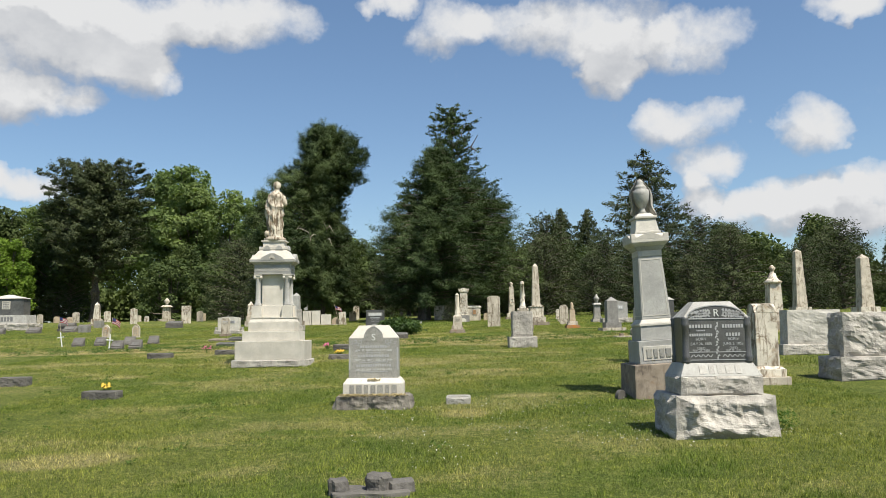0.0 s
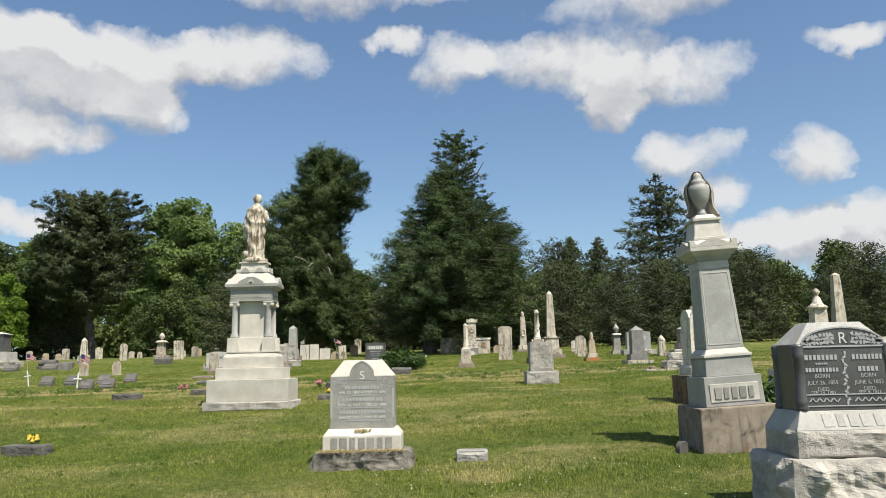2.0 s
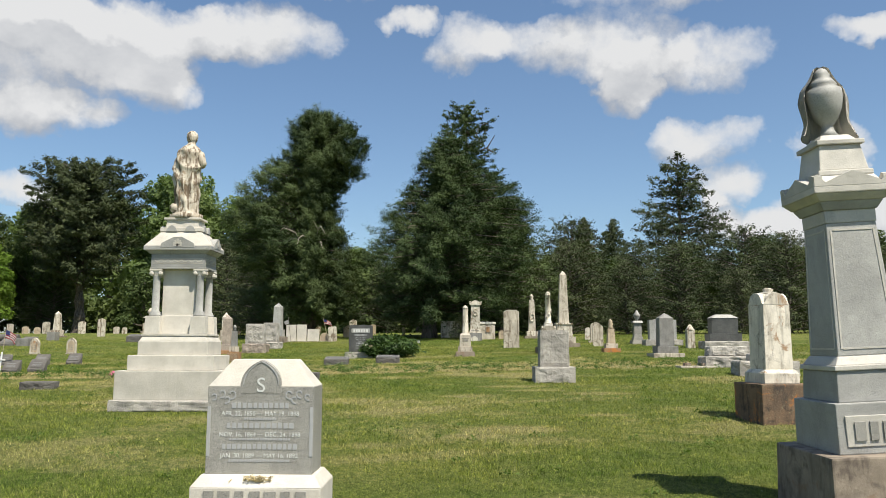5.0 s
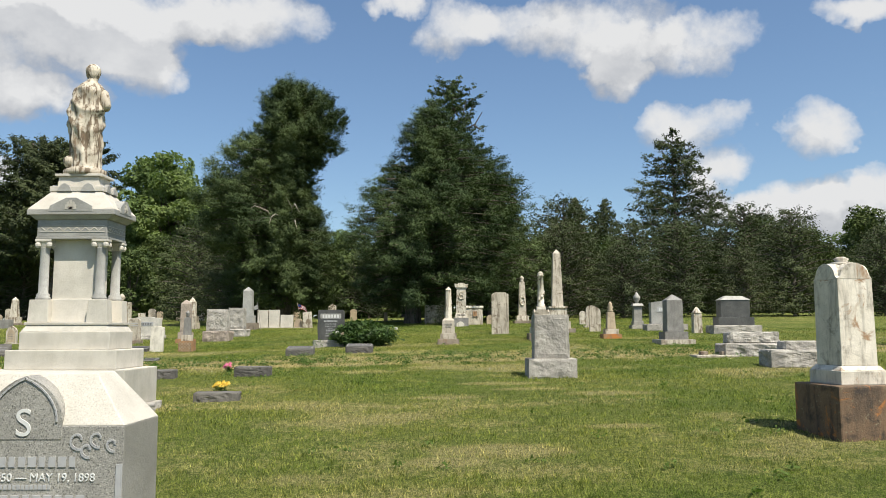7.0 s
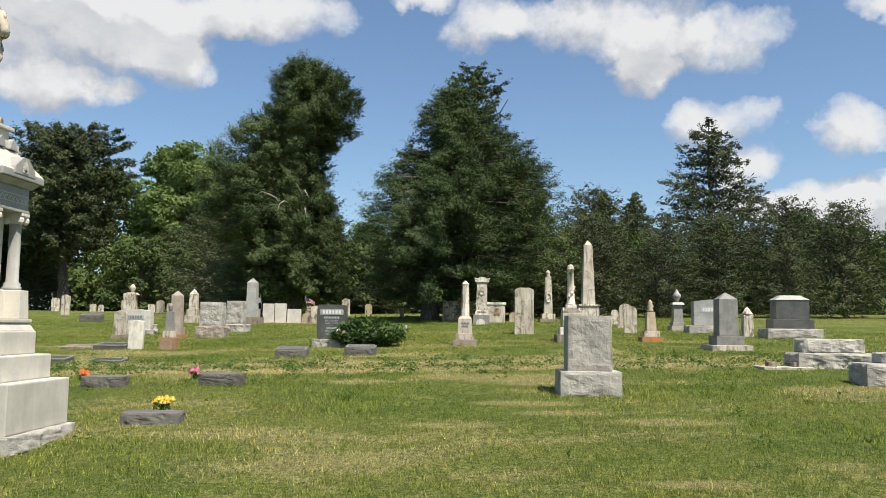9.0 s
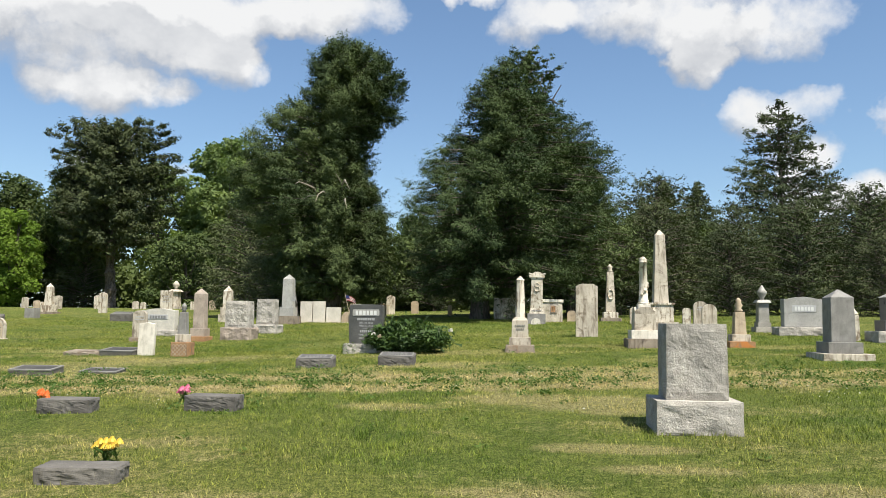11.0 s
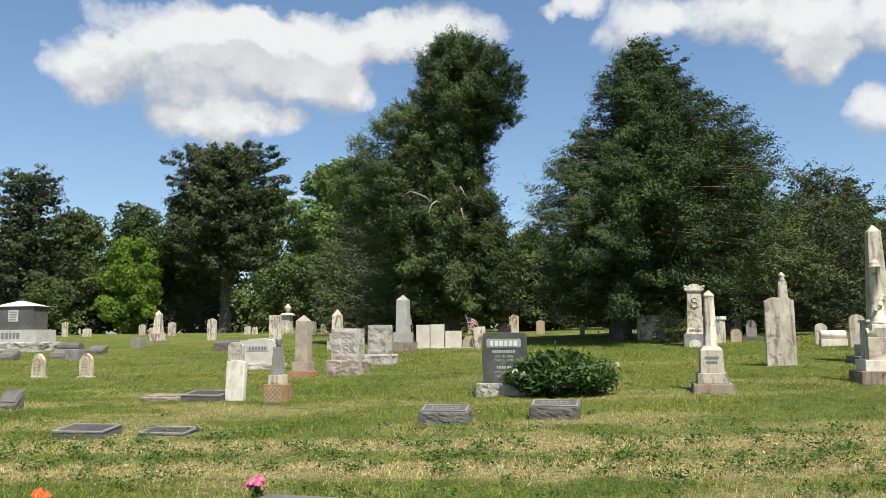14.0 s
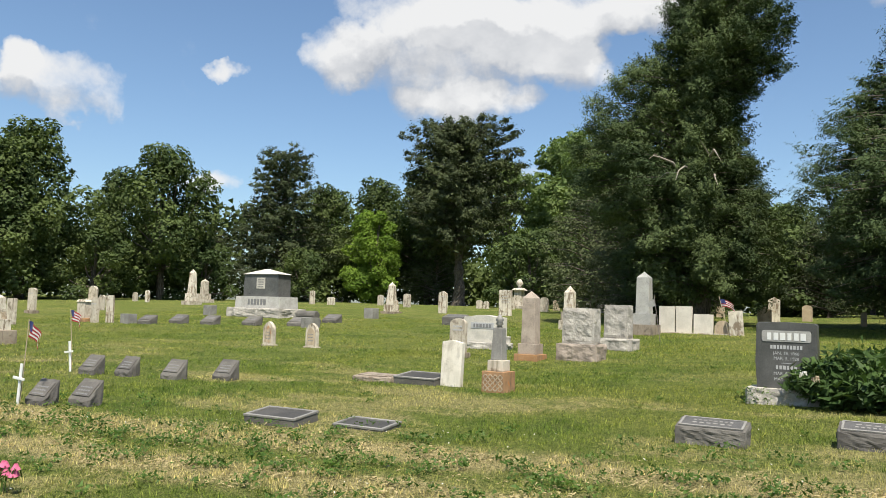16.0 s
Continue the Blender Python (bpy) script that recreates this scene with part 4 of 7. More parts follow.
def rock_base_monument():
    """Dark polished face with a scrolled panel, on a sloped name course and a big pitched rock base."""
    m = thing("gravestone", 2.98, 8.72, "grey granite gravestone with dark inscribed face on a rock base", "gravestone", sink=0.05)
    m.scale = (0.95, 1.0, 1.0)
    part("rock_base", rock(1.16, 0.82, 0.47, 0, 0.075, 26, 2.2, size=3.2, margin=0.16, w1=1.1, d1=0.76), ROCK, m, "pitched rock-faced granite base")
    part("name_base", rock(0.93, 0.6, 0.2, 0.47, 0.03, 16, 4.4), ROCK, m)
    nb = part("name_slope", box(0.93, 0.6, 0.14, 0.67, 0.79, 0.45, bevel=0.006), MID_GRANITE, m)
    writing(nb, [(0, 0, 0.5, 0.1, 5)], 0, GREY_GRANITE, "name_letter", 0.012, "raised granite letters", pose(0, -0.285, 0.695, -28))
    die = part("die", box(0.75, 0.42, 0.5, 0.81, bevel=0.006), DARK_GRANITE, m, "dark speckled granite die")
    part("rim_top", box(0.752, 0.424, 0.17, 1.31, 0.43, 0.2, bevel=0.005), MID_GRANITE, m, "pale chamfered top")
    arc = [(0.33 * math.cos(t), 1.31 + 0.125 * math.sin(t)) for t in np.linspace(0, math.pi, 17)]
    part("arched_panel", prism([(-0.33, 1.29), (0.33, 1.29)] + arc, 0.2, -0.112, 0.003), DARK_GRANITE, die)
    orn = bmesh.new()
    for (xa, za), (xb, zb) in zip(arc, arc[1:]):
        bb = box(math.hypot(xb - xa, zb - za) * 1.1, 0.006, 0.012, -0.006, bevel=0)
        bb.transform(Matrix.Translation(((xa + xb) / 2, -0.2135, (za + zb) / 2)) @ Matrix.Rotation(-math.atan2(zb - za, xb - xa), 4, "Y"))
        merge(orn, bb)
    box(0.66, 0.006, 0.012, 1.285, y=-0.2135, bevel=0, into=orn)
    box(0.66, 0.006, 0.008, 0.84, y=-0.212, bevel=0, into=orn)
    box(0.66, 0.006, 0.008, 0.925, y=-0.212, bevel=0, into=orn)
    r = random.Random(8)
    for s in (-1, 1):
        for i in range(8):
            cx = s * (0.085 + 0.03 * i)
            hh = 0.095 * math.sqrt(max(0.05, 1 - (cx / 0.33) ** 2))
            for q in range(3):
                bb = box(0.012, 0.005, 0.04, -0.02, 0.028, 0.005, bevel=0)
                bb.transform(Matrix.Translation((cx, -0.2135, 1.305 + hh * (0.2 + 0.3 * q))) @ Matrix.Rotation(r.uniform(-1.4, 1.4), 4, "Y"))
                merge(orn, bb)
        for i in range(9):
            bb = box(0.008, 0.005, 0.036, -0.018, bevel=0)
            bb.transform(Matrix.Translation((s * (0.07 + 0.028 * i), -0.212, 0.888)) @ Matrix.Rotation((-1) ** i * 0.7, 4, "Y"))
            merge(orn, bb)
    for i in range(14):
        bb = box(0.01, 0.005, 0.03, -0.015, 0.022, 0.005, bevel=0)
        bb.transform(Matrix.Translation((0.012 * math.sin(i * 2.1), -0.212, 0.86 + 0.029 * i)) @ Matrix.Rotation(1.0 * math.sin(i * 1.7), 4, "Y"))
        merge(orn, bb)
    part("carving", orn, LETTER_DIM, die, "pale carved foliage and vine")
    words(die, "R", 0, 1.315, 0.085, -0.2145, LETTER)
    writing(die, [(-0.185, 1.19, 0.27, 0.038, 8), (0.185, 1.19, 0.25, 0.038, 8), (-0.185, 1.1, 0.27, 0.03, 10), (0.185, 1.1, 0.17, 0.036, 5), (-0.185, 1.155, 0.1, 0.014, 6)], -0.212, LETTER_DIM)
    for x, z, h, s in ((-0.185, 1.05, 0.032, "BORN"), (-0.185, 1.0, 0.03, "JULY 26, 1855"), (-0.185, 0.95, 0.03, "DIED"), (0.185, 1.05, 0.032, "BORN"), (0.185, 1.0, 0.03, "JUNE 5, 1853"), (0.185, 0.95, 0.03, "DIED")):
        words(die, s, x, z + 0.005, h, -0.2115, LETTER_DIM)
    words(die, "SEP. 24, 1901", -0.185, 0.932, 0.026, -0.2115, LETTER_DIM)
    words(die, "SEP. 9, 1911", 0.185, 0.932, 0.026, -0.2115, LETTER_DIM)
    for s in (-1, 1):
        for sy in (-1, 1):
            part("corner_column", lathe([(0.05, 0.81), (0.055, 0.83), (0.045, 0.85), (0.055, 0.87), (0.042, 0.89), (0.042, 1.2), (0.052, 1.23), (0.042, 1.25), (0.05, 1.29), (0.045, 1.31)], 14, s * 0.355, sy * 0.185), DARK_GRANITE, die, smooth=True)


rock_base_monument()


def gabled_tablet(x, y, name, label, w, h, base, plinth, base_mat, mat, fin=True, turn=0.0):
    """A square marble pillar whose four faces end in round gables."""
    m = thing(name, x, y, label, "gravestone", turn, sink=0.04)
    z = base[1] + 0.04
    part("base", box(base[0], base[0], z, 0, bevel=0.015), base_mat, m)
    part("plinth", box(plinth[0], plinth[0], plinth[1] * 0.75, z), mat, m)
    part("plinth", box(plinth[0] * 0.97, plinth[0] * 0.97, plinth[1] * 0.25, z + plinth[1] * 0.75, w * 1.06, w * 1.06), mat, m)
    z += plinth[1]
    part("pillar", box(w, w, h, z, w * 0.97, w * 0.97, bevel=0.006), mat, m)
    for face in (0, 1):
        g = prism([(px, z + h - 0.01 + pz) for px, pz in outline(w * 0.96, w * 0.42, "shoulder", w * 0.4)], w * 0.985, 0, 0.006)
        g.transform(Matrix.Rotation(face * math.pi / 2, 4, "Z"))
        part("round_gable", g, mat, m)
    if fin:
        part("finial", lathe([(0.09, z + h + w * 0.36), (0.1, z + h + w * 0.42), (0.05, z + h + w * 0.46), (0.07, z + h + w * 0.52), (0.03, z + h + w * 0.58)], 14), mat, m, smooth=True)
    return m


gabled_tablet(4.2, 15.95, "marble_pillar", "rust-stained white marble pillar with round gables on a brown base", 0.36, 0.8, (0.66, 0.46), (0.46, 0.17), DARK_RUST, RUSTY_MARBLE, turn=9)
gabled_tablet(5.15, 12.6, "marble_pillar", "weathered white marble pillar with a pointed cap", 0.36, 0.86, (0.6, 0.12), (0.5, 0.16), GREY_MARBLE, MARBLE, False)

# rough granite block stones
def block_stone(x, y, die, base, label, mat=ROCK, base_mat=ROCK, amp=0.03, turn=0.0, lean=0.0, panel=None):
    m = thing("block_gravestone", x, y, label, "gravestone", turn, "", 0.04, lean)
    part("base", rock(base[0], base[1], base[2] + 0.04, 0, amp, 16, seed()), base_mat, m)
    d = part("die", rock(die[0], die[1], die[2], base[2] + 0.04, amp * 0.9, 18, seed(), w1=die[0] * 0.97, d1=die[1] * 0.97), mat, m)
    return m, d, base[2] + 0.04


block_stone(2.1, 20.95, (0.54, 0.42, 0.68), (0.74, 0.6, 0.27), "rock-faced grey granite block gravestone on a rough base", amp=0.016)
block_stone(-6.72, 33.0, (0.62, 0.42, 0.68), (0.8, 0.55, 0.31), "pitched pale granite block gravestone on a tan base", base_mat=PINK_STONE, amp=0.026)
block_stone(-6.72, 35.2, (0.52, 0.4, 0.72), (0.76, 0.55, 0.24), "pitched pale granite block gravestone", amp=0.026)
block_stone(8.0, 17.0, (1.18, 0.4, 0.74), (1.5, 0.62, 0.2), "wide grey granite gravestone with rock-faced edges", GRANITE, amp=0.02)
block_stone(6.95, 12.9, (0.95, 0.5, 0.72), (1.2, 0.75, 0.36), "rock-faced pale granite gravestone on a heavy base", amp=0.05)
block_stone(6.4, 23.9, (0.95, 0.4, 0.22), (1.2, 0.6, 0.24), "low rough granite block stones on a shared base", amp=0.04)
block_stone(6.35, 21.7, (0.6, 0.35, 0.14), (1.15, 0.5, 0.28), "low rough grey granite block stone", amp=0.03)
block_stone(6.0, 16.6, (0.6, 0.3, 0.4), (0.75, 0.42, 0.05), "low grey granite stone with a rounded top", GRANITE, amp=0.008)

# dark polished stone beside the peony
def dark_gravestone():
    m = thing("gravestone", -2.56, 28.95, "dark grey granite gravestone with a white-lettered name panel", "gravestone", sink=0.05)
    m.scale = (0.86, 0.9, 0.89)
    part("base", rock(0.98, 0.5, 0.25, 0, 0.03, 14, 12.0), ROCK, m)
    die = part("die", prism([(-0.38, 0.25), (0.38, 0.25), (0.4, 0.6), (0.385, 1.1), (0.36, 1.125), (0, 1.135), (-0.36, 1.125), (-0.385, 1.1), (-0.4, 0.6)], 0.25, 0, 0.01), DARK_GRANITE, m)
    panel = part("name_panel", prism([(-0.3, 0.87), (0.3, 0.87), (0.315, 0.9), (0.315, 0.99), (0.3, 1.02), (-0.3, 1.02), (-0.315, 0.99), (-0.315, 0.9)], 0.01, -0.128, 0.002), BLUE_GRANITE, die, "grey name panel")
    writing(panel, [(0, 0.895, 0.52, 0.095, 6)], -0.135, LETTER, "name_letter", 0.006, "white letters")
    writing(die, [(0, 0.775, 0.42, 0.05, 10), (0, 0.505, 0.28, 0.05, 6)], -0.127, LETTER_DIM)
    for z, s in ((0.7, "JAN. 18, 1866"), (0.63, "MAR. 5, 1928"), (0.43, "MAR. 9, 1875"), (0.355, "MAY 2, 1942")):
        words(die, s, 0, z, 0.042, -0.127, LETTER_DIM)
    writing(die, [(0, 0.585, 0.2, 0.006, 1)], -0.127, LETTER_DIM, "rule")


dark_gravestone()


def wide_monument():
    """Large polished monument with a hipped white top."""
    m = thing("monument", -23.35, 41.7, "large dark granite monument with a white hipped top", "monument", sink=0.05)
    m.scale = (1.06, 1.0, 1.08)
    part("base", rock(2.7, 1.5, 0.36, 0, 0.04, 16, 20.0), ROCK, m)
    nb = part("name_base", box(2.25, 1.1, 0.42, 0.36, 2.2, 1.05), MID_GRANITE, m)
    writing(nb, [(0, 0.48, 0.95, 0.2, 6)], -0.545, LETTER_DARK, "name_letter", 0.02, "dark raised letters")
    die = part("die", box(1.75, 0.72, 0.82, 0.78, 1.72, 0.7), DARK_GRANITE, m)
    part("top", box(1.86, 0.82, 0.2, 1.6, 0.2, 0.1, bevel=0.004), WHITE_GRANITE, m, "white hipped top")
    pan = part("panel", box(0.42, 0.02, 0.4, 1.07, y=-0.36), GRANITE, die, "pale inscribed panel")
    writing(pan, [(0, 1.37 - 0.085 * i, 0.3, 0.05, 8) for i in range(4)], -0.372, LETTER_DARK)


wide_monument()


def panel_stone(x, y, w, h, base, label, mat, ink=LETTER_DARK, wings=0.0):
    m = thing("gravestone", x, y, label, "gravestone", sink=0.04)
    part("base", rock(base[0], base[1], base[2] + 0.04, 0, 0.03, 12, seed()), ROCK, m)
    die = part("die", prism([(px, pz + base[2] + 0.04) for px, pz in outline(w, h, "serp", h * 0.08)], 0.28, 0, 0.012), mat, m)
    part("name_panel", box(w * 0.6, 0.012, h * 0.22, base[2] + 0.04 + h * 0.5, y=-0.142), LETTER_DIM, die)
    writing(die, [(0, base[2] + 0.04 + h * 0.54, w * 0.5, h * 0.13, 6)], -0.15, ink, "name_letter", 0.006, "dark letters")
    if wings:
        for s in (-1, 1):
            v = part("vase", lathe([(0.06, 0.1), (0.07, 0.13), (0.05, 0.16), (0.06, 0.3), (0.075, 0.32), (0.05, 0.325)], 12, s * (w / 2 + 0.1), 0), mat, m, smooth=True)
    return m


panel_stone(-9.45, 34.2, 0.95, 0.6, (1.2, 0.4, 0.14), "wide pale granite gravestone with side vases", GRANITE, wings=1)
panel_stone(7.5, 33.8, 0.95, 0.75, (1.3, 0.6, 0.2), "wide grey granite gravestone on a rough base", BLUE_GRANITE, LETTER)

# obelisks and shafts
M, G, T = MARBLE, GREY_MARBLE, TAN_STONE
obelisk(3.97, 33.4, [(1.0, 0.16, BROWN_STONE, None), (0.74, 0.22, G, None), (0.56, 0.42, M, (0.54, 0.54)), (0.6, 0.05, M, None)], (0.36, 0.23, 1.7), G, "tall weathered white marble obelisk on stepped plinths", 0.14)
def vine_column(x, y):
    """A round marble shaft with a carved vine that winds up it, on stepped plinths."""
    m, z = stack("column_monument", x, y, [("base", 0.74, 0.74, 0.2, BROWN_STONE, None), ("plinth", 0.58, 0.58, 0.17, WHITE_MARBLE, None), ("die", 0.44, 0.44, 0.34, G, (0.43, 0.43)), ("neck", 0.4, 0.4, 0.1, G, (0.24, 0.24)), ("neck", 0.25, 0.25, 0.1, WHITE_MARBLE, None)], "stained marble column with a carved vine on stepped plinths", "monument")
    part("shaft", lathe([(0.13, z), (0.13, z + 0.03), (0.1, z + 0.05), (0.115, z + 0.08), (0.095, z + 0.1), (0.075, z + 0.86), (0.09, z + 0.87), (0.09, z + 0.89), (0.07, z + 0.9), (0.085, z + 0.93), (0.06, z + 0.97), (0.015, z + 1.0)], 18), M, m, smooth=True)
    for face in range(4):
        gable = prism([(-0.2, z - 0.2), (0.2, z - 0.2), (0.2, z - 0.14), (0.1, z - 0.06), (-0.1, z - 0.06), (-0.2, z - 0.14)], 0.04, -0.19, 0.004)
        gable.transform(Matrix.Rotation(face * math.pi / 2, 4, "Z"))
        part("gable", gable, G, m)
    bm = bmesh.new()
    way = [Vector(((0.1 - 0.02 * u) * math.cos(5.5 * u - 2.6), (0.1 - 0.02 * u) * math.sin(5.5 * u - 2.6), z + 0.15 + 0.55 * u)) for u in np.linspace(0, 1, 22)]
    tube(bm, way, [0.012] * 22, 6)
    for q in range(2, 22, 3):
        merge(bm, lathe([(0.008, way[q].z - 0.03), (0.03, way[q].z - 0.01), (0.028, way[q].z + 0.015), (0.006, way[q].z + 0.035)], 8, way[q].x, way[q].y))
    part("vine", bm, M, m, "carved marble vine", True)


vine_column(3.06, 30.1)
slim = obelisk(3.6, 41.2, [(0.7, 0.14, BROWN_STONE, None), (0.5, 0.2, M, None)], (0.34, 0.22, 1.4), G, "slim marble obelisk with a carved finial", finial=[(0.07, 0), (0.11, 0.04), (0.06, 0.09), (0.09, 0.15), (0.09, 0.2), (0.02, 0.28)])
wreath = lathe([(0.085, 0), (0.13, 0.0), (0.135, 0.03), (0.11, 0.05), (0.085, 0.02)], 20)
wreath.transform(Matrix.Diagonal((0.8, 1.5, 1, 1)))
part("wreath", wreath, M, slim, "carved oval wreath").matrix_basis = pose(0, -0.15, 0.95, 90)
def small_column(x, y):
    """A tapered eight-sided column with a pointed tip on stepped plinths."""
    m, z = stack("column_monument", x, y, [("base", 0.58, 0.58, 0.16, BROWN_STONE, (0.55, 0.55)), ("plinth", 0.43, 0.43, 0.15, G, (0.41, 0.41)), ("die", 0.33, 0.33, 0.33, G, (0.31, 0.31)), ("neck", 0.31, 0.31, 0.06, G, (0.22, 0.22))], "small stained marble column on stepped plinths", "monument")
    part("shaft", lathe([(0.1, z), (0.098, z + 0.05), (0.078, z + 0.72), (0.084, z + 0.725), (0.084, z + 0.745), (0.01, z + 0.82)], 8), M, m)
    writing(m, [(0, 0.53, 0.2, 0.03, 6), (0, 0.46, 0.16, 0.03, 5), (0, 0.23, 0.24, 0.035, 7)], -0.168, MARKER_RIM, depth=0.006)


small_column(0.5, 29.0)
obelisk(4.95, 30.0, [(0.5, 0.15, RUST_STONE, None), (0.36, 0.14, G, None)], (0.24, 0.19, 0.45), TAN_STONE, "small marble shaft with a turned finial on a rust-red base", finial=[(0.06, 0), (0.09, 0.04), (0.05, 0.08), (0.085, 0.14), (0.05, 0.2), (0.06, 0.24), (0.01, 0.3)])
obelisk(5.95, 27.55, [(0.82, 0.13, GREY_MARBLE, None), (0.56, 0.19, MARKER_RIM, None)], (0.4, 0.38, 0.76), MARKER_RIM, "squat dark weathered granite pillar with a pyramid cap", 0.14, name="pillar_monument")
lattice_shaft = obelisk(-6.12, 28.35, [(0.34, 0.3, RUST_STONE, None), (0.23, 0.15, G, None)], (0.17, 0.13, 0.44), MARKER_RIM, "small grey shaft with a turned finial on a rust-red base", finial=[(0.045, 0), (0.03, 0.03), (0.058, 0.05), (0.035, 0.08), (0.058, 0.1), (0.04, 0.14), (0.01, 0.18)])
# crossed ribs cut into the rust-red base
for _q in range(-3, 4):
    for _s in (-1, 1):
        _x0, _x1 = _q * 0.075 - _s * 0.11, _q * 0.075 + _s * 0.11
        _a, _b = max(-0.15, min(_x0, _x1)), min(0.15, max(_x0, _x1))
        if _b - _a > 0.03:
            _za = 0.15 + _s * ((_a + _b) / 2 - _q * 0.075)
            _rib = box((_b - _a) * 1.414, 0.008, 0.012, -0.006, bevel=0)
            _rib.transform(Matrix.Translation(((_a + _b) / 2, -0.172, _za)) @ Matrix.Rotation(-_s * math.pi / 4, 4, "Y"))
            part("lattice_rib", _rib, TAN_STONE, lattice_shaft)
obelisk(-7.6, 32.6, [(0.48, 0.15, RUST_STONE, None), (0.37, 0.2, PINK_STONE, None)], (0.28, 0.26, 0.88), PINK_STONE, "brown granite pillar with a gabled cap", 0.13, name="pillar_monument")
obelisk(-7.62, 40.1, [(0.72, 0.3, BROWN_STONE, None), (0.5, 0.3, BLUE_GRANITE, None)], (0.38, 0.34, 1.0), BLUE_GRANITE, "pale blue-grey granite obelisk on a brown base", 0.16)
obelisk(-10.25, 41.2, [(0.52, 0.3, G, None), (0.42, 0.26, G, None)], (0.3, 0.27, 0.6), M, "white marble pillar with a pyramid cap", 0.2)
obelisk(-21.1, 47.2, [(0.7, 0.12, BROWN_STONE, None), (0.5, 0.3, M, None)], (0.34, 0.24, 0.85), M, "small white marble obelisk on a plinth", 0.16)
obelisk(-52.1, 82.5, [(1.4, 0.4, G, None), (0.8, 0.5, M, None)], (0.5, 0.3, 1.4), M, "small marble obelisk by the woods", 0.2)
obelisk(-36.7, 49.5, [(0.8, 0.25, G, None), (0.55, 0.42, M, None)], (0.38, 0.27, 1.2), M, "white marble obelisk on a wide plinth", 0.2)
obelisk(-40.5, 53.8, [(0.9, 0.25, G, None), (0.6, 0.35, G, None)], (0.4, 0.36, 0.8), G, "grey marble pillar with a cap", 0.15)
obelisk(10.9, 25.6, [(0.8, 0.3, BROWN_STONE, None), (0.6, 0.3, G, (0.55, 0.55))], (0.42, 0.38, 0.95), M, "stained white marble shaft with cornice and urn", name="urn_column", finial=[(0.26, 0), (0.3, 0.07), (0.2, 0.12), (0.14, 0.2), (0.1, 0.34), (0.05, 0.38), (0.06, 0.42), (0.11, 0.52), (0.08, 0.56), (0.02, 0.62)])
obelisk(14.7, 32.0, [(0.9, 0.28, GREY_GRANITE, None), (0.66, 0.3, M, None)], (0.44, 0.26, 2.3), G, "tall weathered marble obelisk with dark streaks", 0.1)
obelisk(12.5, 23.0, [(0.8, 0.3, M, None), (0.62, 0.5, M, (0.58, 0.58))], (0.38, 0.26, 1.45), G, "weathered marble obelisk on a moulded plinth", 0.12)
obelisk(-19.45, 28.85, [(0.7, 0.35, BROWN_STONE, None), (0.5, 0.25, M, None)], (0.36, 0.3, 0.5), M, "stained marble pillar on a dark base", 0.1)


def scroll_column(x, y):
    """A marble pillar whose head is an arched hood between two scrolls."""
    m, z = stack("scroll_column", x, y, [("base", 0.6, 0.54, 0.36, MARKER_RIM, None), ("plinth", 0.5, 0.45, 0.06, G, (0.46, 0.42)), ("plinth", 0.46, 0.42, 0.12, MARBLE, (0.4, 0.36)), ("shaft", 0.4, 0.36, 0.97, MARBLE, (0.37, 0.34))], "weathered marble pillar with an arched, scrolled head", "monument", lean=1.0)
    part("band", box(0.41, 0.38, 0.05, z), MARBLE, m)
    hood = [(-0.25, z + 0.05), (0.25, z + 0.05), (0.27, z + 0.17), (0.24, z + 0.2), (0.15, z + 0.17)] + [(0.15 * math.cos(t), z + 0.17 + 0.07 * math.sin(t)) for t in np.linspace(0.2, math.pi - 0.2, 9)] + [(-0.15, z + 0.17), (-0.24, z + 0.2), (-0.27, z + 0.17)]
    part("hood", prism(hood, 0.42, 0, 0.006), MARBLE, m, "arched scrolled hood")
    for s in (-1, 1):
        roll = lathe([(0.025, 0), (0.032, 0.01), (0.032, 0.43), (0.025, 0.44)], 14)
        roll.transform(Matrix.Translation((s * 0.25, 0.22, z + 0.17)) @ Matrix.Rotation(math.pi / 2, 4, "X"))
        part("scroll", roll, MARBLE, m, smooth=True)
    for zz, r in ((z - 0.2, 0.075), (z - 0.33, 0.095)):
        ring = lathe([(r * 0.6, 0), (r, 0.0), (r * 1.05, 0.02), (r * 0.85, 0.04), (r * 0.6, 0.02)], 18)
        part("carved_ring", ring, GREY_MARBLE, m).matrix_basis = pose(0, -0.172, zz, 90)
    writing(m, [(0, 0.45, 0.34, 0.045, 7)], -0.214, MARKER_RIM, depth=0.01)
    tablet(x - 0.02, y - 0.4, 0.3, 0.2, WHITE_MARBLE, "small white round-topped stone before a pillar", "arch", 0.07, 0.12, name="footstone")


scroll_column(1.0, 39.6)

